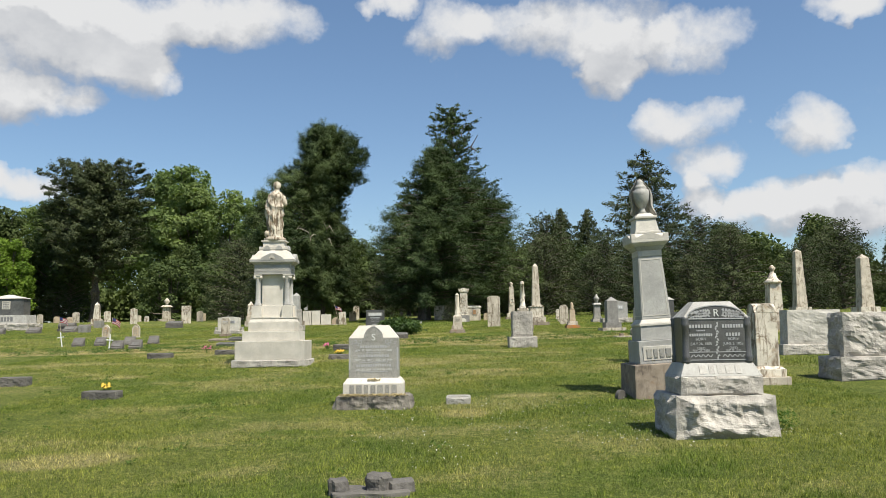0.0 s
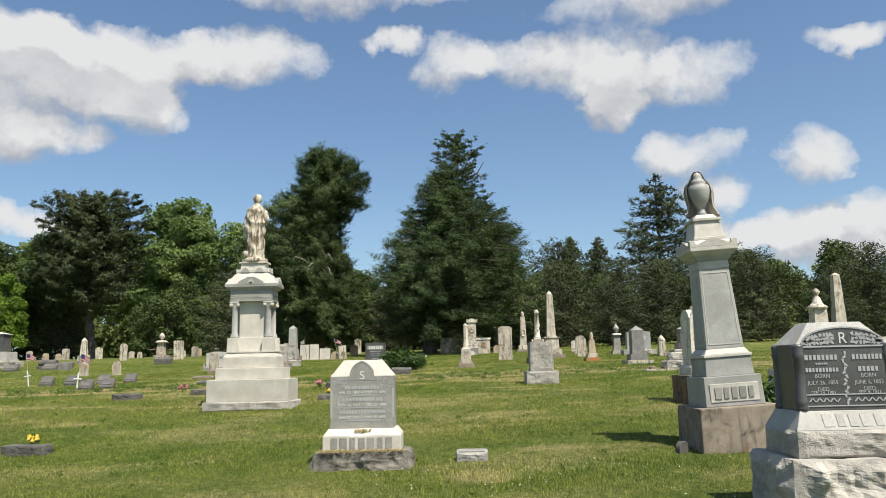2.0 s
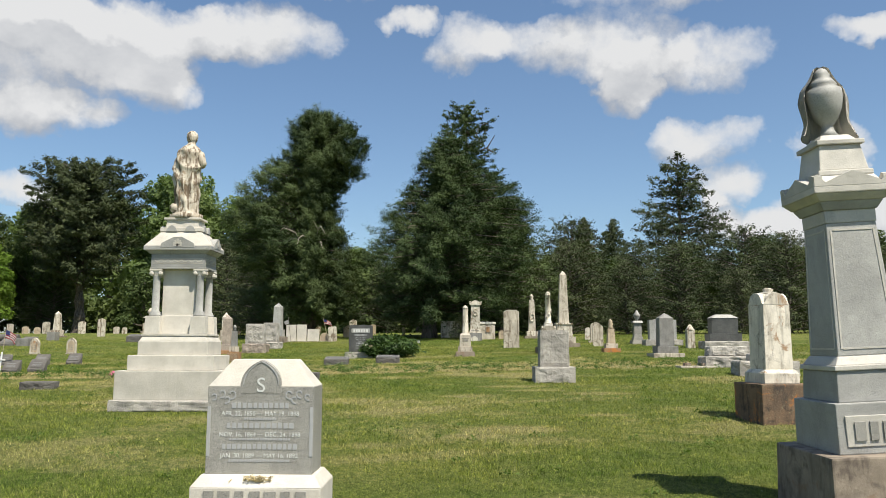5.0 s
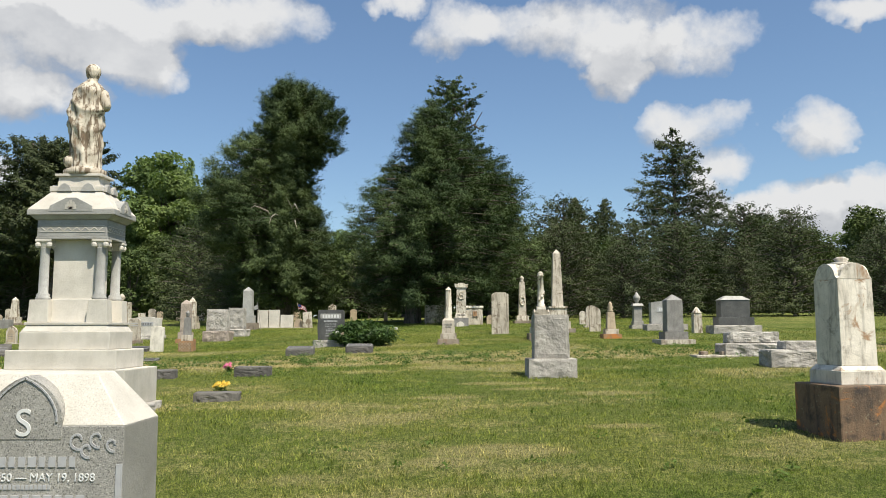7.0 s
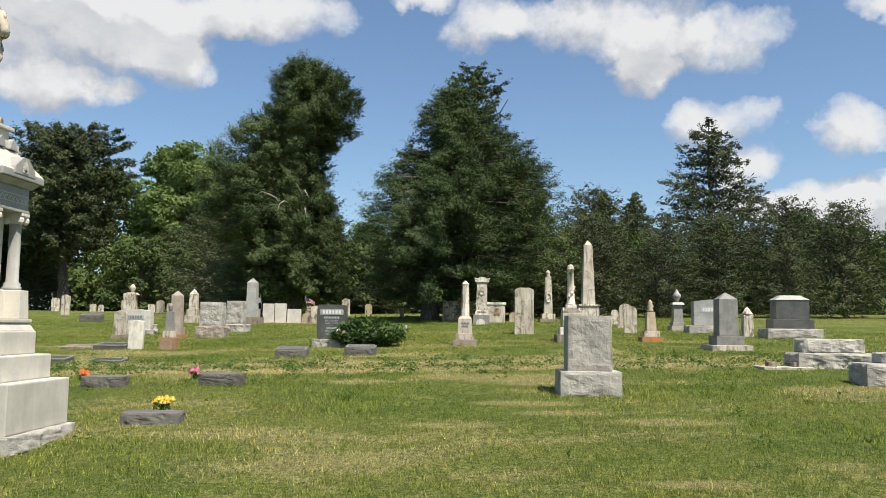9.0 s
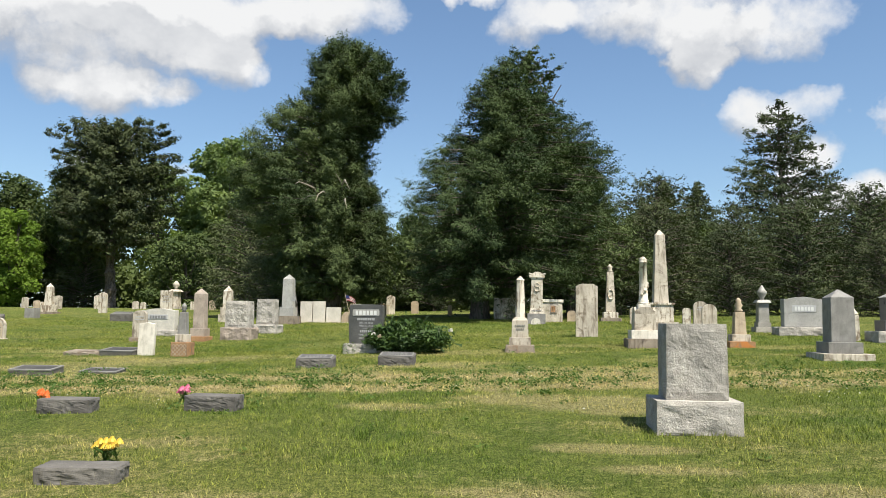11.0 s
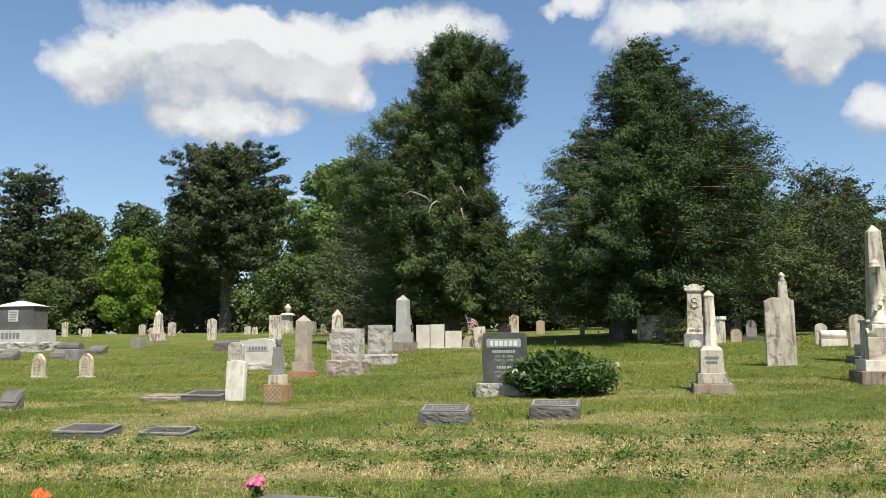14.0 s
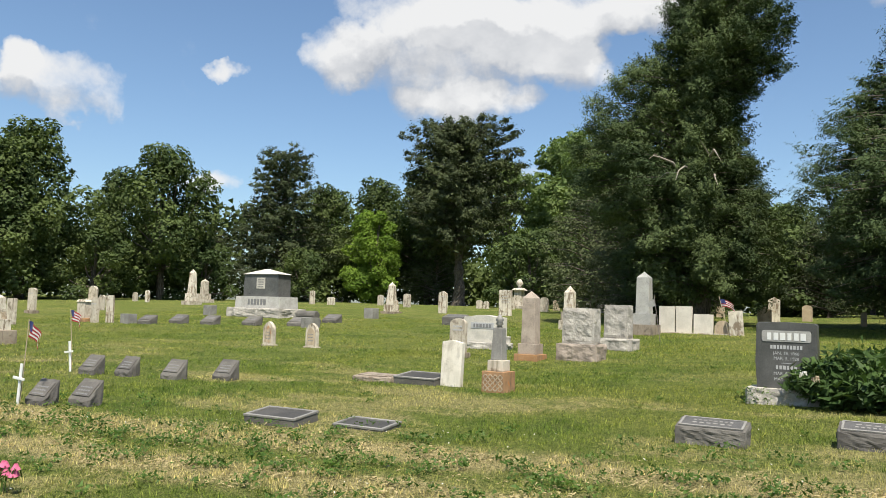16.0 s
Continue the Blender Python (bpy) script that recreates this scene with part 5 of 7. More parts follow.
# slab headstones
tablet(2.12, 32.95, 0.53, 1.32, GREY_MARBLE, "tall weathered marble slab headstone with a shaped top", "notched", 0.12)
tablet(-6.95, 28.5, 0.33, 0.66, WHITE_MARBLE, "plain white marble slab headstone", "gable", 0.09, 0.03, lean=2)
tablet(-9.1, 32.4, 0.36, 0.68, GREY_MARBLE, "grey round-topped marble headstone", "arch", 0.09, 0.1, base=(0.46, 0.22, 0.1, BROWN_STONE), lines=2)
for _x, _y, _m, _l in ((-13.95, 32.1, GOTHIC_MARBLE, "small gothic marble headstone with an orange-stained panel"), (-12.75, 32.2, TAN_STONE, "small gothic marble headstone with a tan panel")):
    _t = tablet(_x, _y, 0.31, 0.52, GREY_MARBLE, _l, "gothic", 0.1, 0.2, base=(0.36, 0.18, 0.03, G), group="pair of gothic headstones")
    _p = part("panel", prism([(px, pz + 0.12) for px, pz in outline(0.215, 0.39, "gothic", 0.15)], 0.012, -0.051, 0.003), _m, _t, "stained inscribed panel")
    writing(_p, [(0, 0.34 - 0.07 * i, 0.15, 0.025, 5) for i in range(3)], -0.058, MARKER_RIM, depth=0.004)
tablet(5.65, 36.6, 0.4, 0.72, GREY_MARBLE, "round-topped marble headstone with a carved ring", "arch", 0.1, 0.16, base=(0.56, 0.25, 0.06, G), lines=2)
tablet(5.2, 33.6, 0.36, 0.78, GREY_MARBLE, "round-topped grey marble headstone", "arch", 0.1, 0.16)
tablet(5.75, 39.0, 0.26, 0.52, MARBLE, "small round-topped white headstone", "arch", 0.08, 0.1)
tablet(4.7, 37.9, 0.36, 0.8, GREY_MARBLE, "round-topped grey marble headstone", "arch", 0.1, 0.16)
tablet(4.15, 39.2, 0.3, 0.55, GREY_MARBLE, "round-topped grey marble headstone", "arch", 0.08, 0.12)
tablet(2.25, 41.0, 0.3, 0.38, TAN_STONE, "small tan headstone with a shaped top", "shoulder", 0.08, 0.08)
tablet(-16.1, 48.5, 0.58, 1.1, MARBLE, "tall white marble slab headstone with carved panel", "flat", 0.12, lines=3)
tablet(-19.7, 49.3, 0.42, 1.0, MARBLE, "white marble slab headstone with a carved head", "serp", 0.12, 0.08, lines=1)
tablet(-17.6, 56.0, 0.45, 0.75, GREY_MARBLE, "grey marble headstone with a shaped top", "shoulder", 0.12, 0.12)
tablet(-5.3, 40.8, 0.36, 0.66, MARBLE, "white marble headstone leaning beside a small flag", "flat", 0.1, lean=-4)
tablet(-5.4, 46.0, 0.42, 0.62, TAN_STONE, "tan sandstone headstone with gabled top", "gable", 0.14, 0.1)
tablet(-25.05, 35.3, 0.34, 0.85, GREY_MARBLE, "weathered grey slab headstone", "flat", 0.1, lines=1)
tablet(-24.65, 35.6, 0.33, 0.92, MARBLE, "white slab headstone with dark streaks", "flat", 0.1, lean=-2)
tablet(-33.1, 37.9, 0.46, 0.95, GREY_MARBLE, "round-topped marble headstone with a carved oval", "arch", 0.14, 0.1, base=(0.6, 0.3, 0.12, BROWN_STONE), lines=1)
tablet(-33.5, 41.5, 0.36, 0.7, GREY_MARBLE, "plain grey round-topped marble headstone", "arch", 0.12, 0.1)
tablet(-48.0, 51.0, 0.75, 0.85, GREY_MARBLE, "wide grey headstone with a shaped top", "shoulder", 0.2, 0.2, base=(1.0, 0.4, 0.12, G))
tablet(-45.0, 52.0, 0.4, 0.6, GREY_MARBLE, "small grey shaped marble headstone", "shoulder", 0.12, 0.1)
tablet(-42.5, 51.0, 0.36, 0.75, MARBLE, "narrow white marble headstone", "arch", 0.1, 0.08)
tablet(-37.2, 56.0, 0.34, 0.7, GREY_MARBLE, "narrow grey round-topped marble headstone", "arch", 0.1, 0.08)
tablet(-35.0, 58.0, 0.4, 0.9, G, "grey headstone below the trees", "arch", 0.1, 0.08)
tablet(-33.0, 57.5, 0.5, 0.5, M, "low white round-topped marble headstone", "arch", 0.2, 0.1)
tablet(-26.2, 33.1, 0.42, 0.85, GREY_MARBLE, "plain grey marble slab headstone", "flat", 0.1)
tablet(-2.6, 47.2, 0.18, 0.45, TAN_STONE, "small tan post stone by the woods", "arch", 0.1, 0.05)
FAR = [(-27.5, 58.0, 0.5, 0.8, "arch"), (-25.8, 59.5, 0.5, 0.85, "arch"), (-27.0, 56.0, 0.4, 0.45, "shoulder"), (-21.5, 60.0, 0.5, 0.75, "flat"), (-20.0, 60.5, 0.45, 0.5, "flat"), (-18.6, 60.0, 0.4, 0.6, "arch"), (-17.0, 59.0, 0.36, 0.6, "arch"),
       (-14.9, 57.0, 0.4, 0.55, "shoulder"), (-14.0, 56.2, 0.4, 0.6, "arch"), (-12.6, 58.0, 0.35, 0.55, "arch"), (-11.2, 53.0, 0.5, 0.75, "flat"), (-8.4, 54.0, 0.35, 0.5, "arch"), (-9.3, 46.0, 0.4, 0.55, "arch"), (-5.6, 49.5, 0.4, 0.9, "gable"), (-4.6, 50.5, 0.35, 0.6, "arch"),
       (-32.0, 61.5, 0.45, 0.7, "arch"), (-30.2, 60.5, 0.4, 0.4, "serp"), (-29.2, 58.5, 0.4, 0.5, "arch"), (-23.6, 60.0, 0.4, 0.5, "arch"), (-22.6, 59.0, 0.35, 0.45, "shoulder"), (-13.3, 57.0, 0.35, 0.4, "arch"), (-16.0, 58.0, 0.35, 0.5, "flat")]
for i, (x, y, w, h, top) in enumerate(FAR):
    tablet(x, y, w, h, (GREY_MARBLE, MARBLE, TAN_STONE)[i % 3], ("small grey marble headstone near the woods", "small white marble headstone near the woods", "small tan sandstone headstone near the woods")[i % 3], top, 0.1, 0.1, group="small headstones near the woods")

# white family plot: low pale slabs on a kerb
m = thing("grave_plot", -6.6, 41.0, "row of three white marble slabs on a concrete kerb", "grave plot", sink=0.03)
part("kerb", box(2.2, 0.4, 0.06), GREY_MARBLE, m)
for cx, w, h in ((-0.62, 0.44, 0.72), (-0.15, 0.44, 0.73), (0.38, 0.52, 0.52)):
    part("slab", prism([(px + cx, pz + 0.06) for px, pz in outline(w, h)], 0.12), WHITE_GRANITE, m)
part("small_headstone", prism([(px + 0.88, pz + 0.06) for px, pz in outline(0.4, 0.36, "shoulder", 0.14)], 0.1), TAN_STONE, m)

# low markers
for x, y in ((-2.82, 26.1), (-1.54, 26.5)):
    marker(x, y, 0.6, 0.26, 0.14, "low dark granite marker with polished sloping top", back=0.2)
for x, y, w, h, turn in ((-2.8, 21.85, 0.58, 0.15, -3), (-4.3, 21.55, 0.56, 0.15, 4), (-2.5, 18.8, 0.56, 0.11, 6), (-5.75, 13.15, 0.6, 0.12, -8), (-7.5, 20.6, 0.62, 0.13, 3), (-5.9, 21.2, 0.62, 0.13, -2), (-8.35, 15.2, 0.55, 0.16, 0)):
    marker(x, y, w, 0.24 if w > 0.4 else 0.2, h, "low rough grey granite marker set in the grass", turn=turn, back=h * 1.06, face=MARKER, lines=0)
marker(0.2, 11.75, 0.35, 0.16, 0.09, "small grey granite marker with sloping top", GREY_GRANITE, -2, 0.12, GREY_GRANITE, lines=1)
for x, y, w, h in ((-12.5, 26.6, 0.38, 0.08), (-11.82, 26.75, 0.35, 0.07), (-10.86, 26.85, 0.36, 0.07), (-10.18, 27.25, 0.35, 0.07), (-10.25, 24.4, 0.37, 0.07), (-9.77, 24.65, 0.38, 0.07)):
    marker(x, y, w, 0.2, h, "grey granite slant marker with a carved face", turn=0, back=0.3, face=MARKER, lines=3, group="row of slant markers")
for x, y in ((-23.1, 35.9), (-22.5, 36.7), (-21.2, 36.9), (-19.7, 37.3), (-18.2, 37.8), (-18.5, 39.9)):
    marker(x, y, 0.6, 0.34, 0.1, "grey granite slant marker in the far row", back=0.3, face=MARKER, lines=2, group="far row of slant markers")
marker(-14.3, 41.2, 0.8, 0.4, 0.26, "low grey granite marker in the lawn", lines=1)
block_small = [(-17.3, 37.4, 0.44, 0.4, 0.32), (-19.1, 43.0, 0.42, 0.4, 0.4), (-26.1, 41.3, 0.4, 0.36, 0.4), (-23.8, 35.7, 0.4, 0.36, 0.32)]
for x, y, w, d, h in block_small:
    ob = thing("block_marker", x, y, "plain square grey granite block marker", "grave marker", sink=0.03)
    part("block", box(w, d, h + 0.03, bevel=0.012), MARKER_RIM, ob)
ob = thing("log_marker", -19.0, 39.2, "grey granite roll-shaped marker on a rough base", "grave marker", sink=0.03)
part("base", rock(0.85, 0.45, 0.16, 0, 0.02, 10, 31.0), MARKER, ob)
bm = lathe([(0.14, -0.42), (0.16, -0.4), (0.16, 0.4), (0.14, 0.42)], 18)
bm.transform(Matrix.Translation((0, 0, 0.3)) @ Matrix.Rotation(math.pi / 2, 4, "Y"))
part("roll", bm, MARKER, ob)


def flat_marker(x, y, w, d, h, turn=0):
    """A flush frame of stone with a dark bronze-grey plate."""
    ob = thing("flat_marker", x, y, "flat dark grave marker with a pale stone rim", "grave marker", turn, "flat markers", 0.03)
    ob.matrix_basis = ob.matrix_basis @ pose(0, 0, 0, 6)
    part("bed", box(w * 0.98, d * 0.98, h - 0.006, bevel=0.012), MARKER, ob)
    part("plate", box(w * 0.87, d * 0.77, 0.012, h - 0.006), PLATE, ob, "dark sunken plate")
    for s in (-1, 1):
        part("rim", box(w, d * 0.09, 0.024, h - 0.006, y=s * d * 0.455), MARKER_RIM, ob)
        part("rim", box(w * 0.055, d * 0.8, 0.024, h - 0.006, x=s * w * 0.4725), MARKER_RIM, ob)


flat_marker(-6.95, 25.0, 0.66, 0.42, 0.12, 4)
flat_marker(-5.98, 25.2, 0.6, 0.36, 0.07, 2)
flat_marker(-7.5, 28.6, 0.72, 0.5, 0.14, 0)
marker(-8.25, 28.5, 0.66, 0.4, 0.07, "weathered low stone slab in the grass", BROWN_STONE, back=0.1, face=BROWN_STONE, lines=0)
ob = thing("concrete_platform", 5.6, 23.7, "low concrete slab with two short posts", "grave plot", sink=0.02)
part("slab", box(0.8, 0.5, 0.06), GREY_MARBLE, ob)
for s in (-0.2, 0.2):
    part("post", box(0.14, 0.14, 0.07, 0.06, x=s), BROWN_STONE, ob)
ob = thing("urn_vase", 7.95, 32.0, "white marble pillar headstone with a rounded head", "headstone", sink=0.03)
part("pillar", box(0.26, 0.26, 0.6, 0, 0.24, 0.24), MARBLE, ob)
part("head", lathe([(0.13, 0.6), (0.15, 0.63), (0.09, 0.7), (0.06, 0.76), (0.02, 0.8)], 14), MARBLE, ob, smooth=True)
ob, z = stack("gravestone", 8.9, 31.6, [("base", 1.4, 0.7, 0.26, ROCK, "rock"), ("course", 1.05, 0.5, 0.24, DARK_GRANITE, None), ("die", 0.85, 0.4, 0.5, DARK_GRANITE, None), ("top", 0.9, 0.44, 0.12, GREY_GRANITE, (0.5, 0.2))], "brown-grey polished gravestone with a chamfered top", "gravestone")
ob, z = stack("urn_monument", 6.9, 35.0, [("base", 0.46, 0.46, 0.16, ROCK, None), ("plinth", 0.34, 0.34, 0.12, GREY_GRANITE, None), ("pillar", 0.28, 0.28, 0.52, GREY_GRANITE, (0.26, 0.26)), ("cap", 0.38, 0.38, 0.08, GREY_GRANITE, (0.3, 0.3))], "slim grey granite pillar with an urn", "monument")
part("urn", lathe([(0.06, z), (0.05, z + 0.05), (0.12, z + 0.16), (0.13, z + 0.22), (0.08, z + 0.28), (0.05, z + 0.34), (0.01, z + 0.4)], 14), GREY_GRANITE, ob, smooth=True)
ob, z = stack("gravestone", -25.9, 35.5, [("base", 0.7, 0.5, 0.16, RUST_STONE, "rock"), ("course", 0.54, 0.4, 0.1, G, None), ("die", 0.46, 0.34, 0.45, G, (0.44, 0.32)), ("cap", 0.52, 0.38, 0.08, M, (0.4, 0.3))], "squat grey marble gravestone with a moulded cap", "gravestone")
ob, z = stack("urn_monument", -22.9, 64.1, [("base", 1.0, 1.0, 0.2, G, None), ("pillar", 0.55, 0.55, 1.0, G, (0.5, 0.5)), ("cap", 0.8, 0.8, 0.15, G, (0.5, 0.5))], "grey marble pillar with an urn before the trees", "monument")
part("urn", lathe([(0.14, z), (0.1, z + 0.1), (0.24, z + 0.28), (0.2, z + 0.4), (0.06, z + 0.58)], 14), G, ob, smooth=True)

# small stone vault at the edge of the trees
ob = thing("stone_vault", 1.5, 40.75, "small pale stone vault with a rust-red recessed panel", "tomb", turn=6, sink=0.03)
part("body", rock(0.76, 0.62, 0.7, 0, 0.015, 10, 41.0), GREY_MARBLE, ob)
part("roof", rock(0.82, 0.68, 0.1, 0.7, 0.02, 8, 43.0), WHITE_MARBLE, ob)
frame_part = part("panel_frame", box(0.2, 0.03, 0.27, 0.33, x=0.06, y=-0.33), PINK_STONE, ob)
part("panel", box(0.14, 0.02, 0.2, 0.365, x=0.06, y=-0.343), RUST_STONE, frame_part, "rust-red panel")
ob = thing("block_tomb", -0.05, 43.2, "pale stone box tomb among cedar branches", "tomb", sink=0.03)
part("body", rock(0.95, 0.7, 0.82, 0, 0.02, 10, 45.0), GREY_MARBLE, ob)


ob = thing("roll_marker", 4.3, 38.6, "white marble roll-shaped marker on a low block", "grave marker", sink=0.03)
part("block", box(0.62, 0.3, 0.2), WHITE_MARBLE, ob)
bm = lathe([(0.1, -0.3), (0.12, -0.28), (0.12, 0.28), (0.1, 0.3)], 18)
bm.transform(Matrix.Translation((0, 0, 0.3)) @ Matrix.Rotation(math.pi / 2, 4, "Y"))
part("roll", bm, WHITE_MARBLE, ob, smooth=True)
tablet(2.75, 41.6, 0.3, 0.5, MARKER_RIM, "dark weathered headstone in the shade of a cedar", "shoulder", 0.14, 0.16, base=(0.56, 0.3, 0.12, MARKER))


# ---- flags, crosses, flowers ----
def small_flag(parent, x, z, size, y=0.0, sag=0.25):
    """A drooping striped flag: bands and a blue corner, cloth with folds."""
    n = 7
    for i in range(n):
        bm = bmesh.new()
        cols = 9
        a, b = [], []
        for j in range(cols + 1):
            f = j / cols
            yy = y + 0.02 * math.sin(f * 9 + i * 0.4)
            drop = -sag * size * f * f
            xx = x + f * size * 0.9
            if j >= (4 if i < 4 else 0):
                a.append(bm.verts.new((xx, yy, z - i * size * 0.085 + drop)))
                b.append(bm.verts.new((xx, yy, z - (i + 1) * size * 0.085 + drop)))
        for j in range(len(a) - 1):
            bm.faces.new((a[j], a[j + 1], b[j + 1], b[j]))
        part("stripe", bm, FLAG_RED if i % 2 == 0 else FLAG_WHITE, parent)
    bm = bmesh.new()
    rows = []
    for i in range(5):
        rows.append([bm.verts.new((x + j / 9 * size * 0.9, y + 0.02 * math.sin(j / 9 * 9 + i * 0.4), z - i * size * 0.085 - sag * size * (j / 9) ** 2)) for j in range(5)])
    for p, q in zip(rows, rows[1:]):
        for j in range(4):
            bm.faces.new((p[j], p[j + 1], q[j + 1], q[j]))
    part("canton", bm, FLAG_BLUE, parent)


def rod(x, y, z, h, r=0.008, tilt=0.0):
    bm = lathe([(r, 0), (r, h)], 8)
    bm.transform(Matrix.Translation((x, y, z)) @ Matrix.Rotation(radians(tilt), 4, "Y"))
    return bm


def cross_with_flag(x, y, tilt, label):
    ob = thing("wooden_cross", x, y, label, "grave cross", group="white crosses with flags", sink=0.05, lean=tilt)
    part("upright", box(0.035, 0.02, 0.55), WHITE_PAINT, ob)
    part("crossbar", box(0.22, 0.018, 0.032, 0.36, y=-0.019), WHITE_PAINT, ob)
    fl = thing("flag", x, y, "small faded striped flag on a thin stick", "flag", group="small flags", sink=0.05, lean=tilt)
    part("stick", rod(0, 0.03, 0.1, 0.98, 0.006), STICK, fl)
    small_flag(fl, 0.0, 1.06, 0.3, 0.03, 0.45)


cross_with_flag(-10.42, 24.2, 4, "white wooden cross standing in the grass")
cross_with_flag(-13.05, 26.6, -8, "leaning white wooden cross in the grass")
fl = thing("flag", -5.45, 40.5, "small faded striped flag on a thin stick", "flag", group="small flags", lean=-14)
part("stick", rod(0, 0, 0.0, 1.1, 0.008), STICK, fl)
small_flag(fl, 0, 1.0, 0.34, 0, 0.6)
fl = thing("flag", -6.45, 37.5, "small weathered dark flag on a leaning wire", "flag", group="small flags", lean=-8)
part("stick", rod(0, 0, 0.0, 1.15, 0.008), RUST_METAL, fl)
bm = bmesh.new()
q = [bm.verts.new(c) for c in ((0, 0, 1.05), (-0.2, 0.02, 0.98), (-0.16, 0.01, 0.86), (0, 0, 0.88))]
bm.faces.new(q)
part("cloth", bm, BLUE_GRANITE, fl)


def flowers(x, y, z, mat, n, spread, label, stem=0.08, seedn=1):
    ob = thing("flowers", x, y, label, "flowers", group="grave flowers")
    r = random.Random(seedn)
    bm = bmesh.new()
    for i in range(n * 5):
        a, rr = r.uniform(0, 6.28), r.uniform(0, spread)
        bb = box(0.012, 0.004, r.uniform(0.04, 0.08), 0, 0.004, 0.003, bevel=0)
        bb.transform(Matrix.Translation((rr * math.cos(a), rr * math.sin(a), z + r.uniform(-0.02, 0.05))) @ Euler((r.uniform(-1, 1), r.uniform(-1, 1), a)).to_matrix().to_4x4())
        merge(bm, bb)
    for i in range(n):
        box(0.004, 0.004, max(z, 0.05), 0, bevel=0, x=r.uniform(-0.02, 0.02), y=r.uniform(-0.02, 0.02), into=bm)
    part("leaves", bm, WEED, ob)
    for i in range(n):
        a, rr = r.uniform(0, 6.28), spread * math.sqrt(r.random())
        c = Vector((rr * math.cos(a), rr * math.sin(a) * 0.7, z + stem * r.uniform(0.4, 1.3)))
        bm = bmesh.new()
        for ring, (cnt, rad, up) in enumerate(((6, 0.03, 0.012), (5, 0.02, 0.022), (3, 0.01, 0.028))):
            for p in range(cnt):
                t = 2 * math.pi * (p + ring * 0.4) / cnt
                bb = box(0.024, 0.004, 0.026, 0, 0.012, 0.003, bevel=0)
                bb.transform(Matrix.Translation(c + Vector((rad * math.cos(t), rad * math.sin(t), up - 0.01))) @ Matrix.Rotation(t + 1.57, 4, "Z") @ Matrix.Rotation(-0.5 + 0.2 * ring, 4, "X"))
                merge(bm, bb)
        part("bloom", bm, mat, ob)
    return ob


flowers(-2.6, 19.3, 0.06, PETAL_YELLOW, 15, 0.1, "bunch of yellow artificial roses behind a marker", 0.08, 2)
flowers(-4.6, 21.6, 0.1, PETAL_ORANGE, 12, 0.09, "bunch of orange artificial flowers by a marker", 0.08, 3)
flowers(-3.38, 22.37, 0.03, PETAL_PINK, 8, 0.07, "bunch of pink artificial flowers by a marker", 0.1, 4)
flowers(-5.75, 13.28, 0.13, PETAL_YELLOW, 8, 0.09, "bunch of yellow artificial flowers on a marker", 0.06, 5)
flowers(-6.7, 21.95, 0.1, PETAL_PINK, 9, 0.12, "faded pink artificial flowers behind a marker", 0.06, 6)


# ---- foliage ----
def leaf_mesh(name, centres, normals, sizes, mat, aspect=1.7, along=None):
    """One mesh of many small pointed leaves, from arrays of centres, facing directions and lengths."""
    n = len(centres)
    rng = np.random.default_rng(n)
    nn = normals / np.maximum(np.linalg.norm(normals, axis=1, keepdims=True), 1e-6)
    u = np.cross(nn, rng.normal(size=(n, 3))) if along is None else along - nn * np.sum(along * nn, axis=1, keepdims=True)
    u /= np.maximum(np.linalg.norm(u, axis=1, keepdims=True), 1e-6)
    v = np.cross(nn, u)
    s = sizes[:, None]
    bend = nn * s * 0.18
    co = np.empty((n, 3, 3))
    co[:, 0] = centres - u * s * 0.5 + v * s * 0.62 / aspect - bend
    co[:, 1] = centres - u * s * 0.5 - v * s * 0.62 / aspect
    co[:, 2] = centres + u * s * 0.6 - bend
    me = bpy.data.meshes.new(name)
    me.vertices.add(n * 3)
    me.vertices.foreach_set("co", co.reshape(-1))
    me.loops.add(n * 3)
    me.loops.foreach_set("vertex_index", np.arange(n * 3, dtype=np.int32))
    me.polygons.add(n)
    me.polygons.foreach_set("loop_start", np.arange(0, n * 3, 3, dtype=np.int32))
    me.materials.append(mat)
    me.update(calc_edges=True)
    me.validate()
    return me


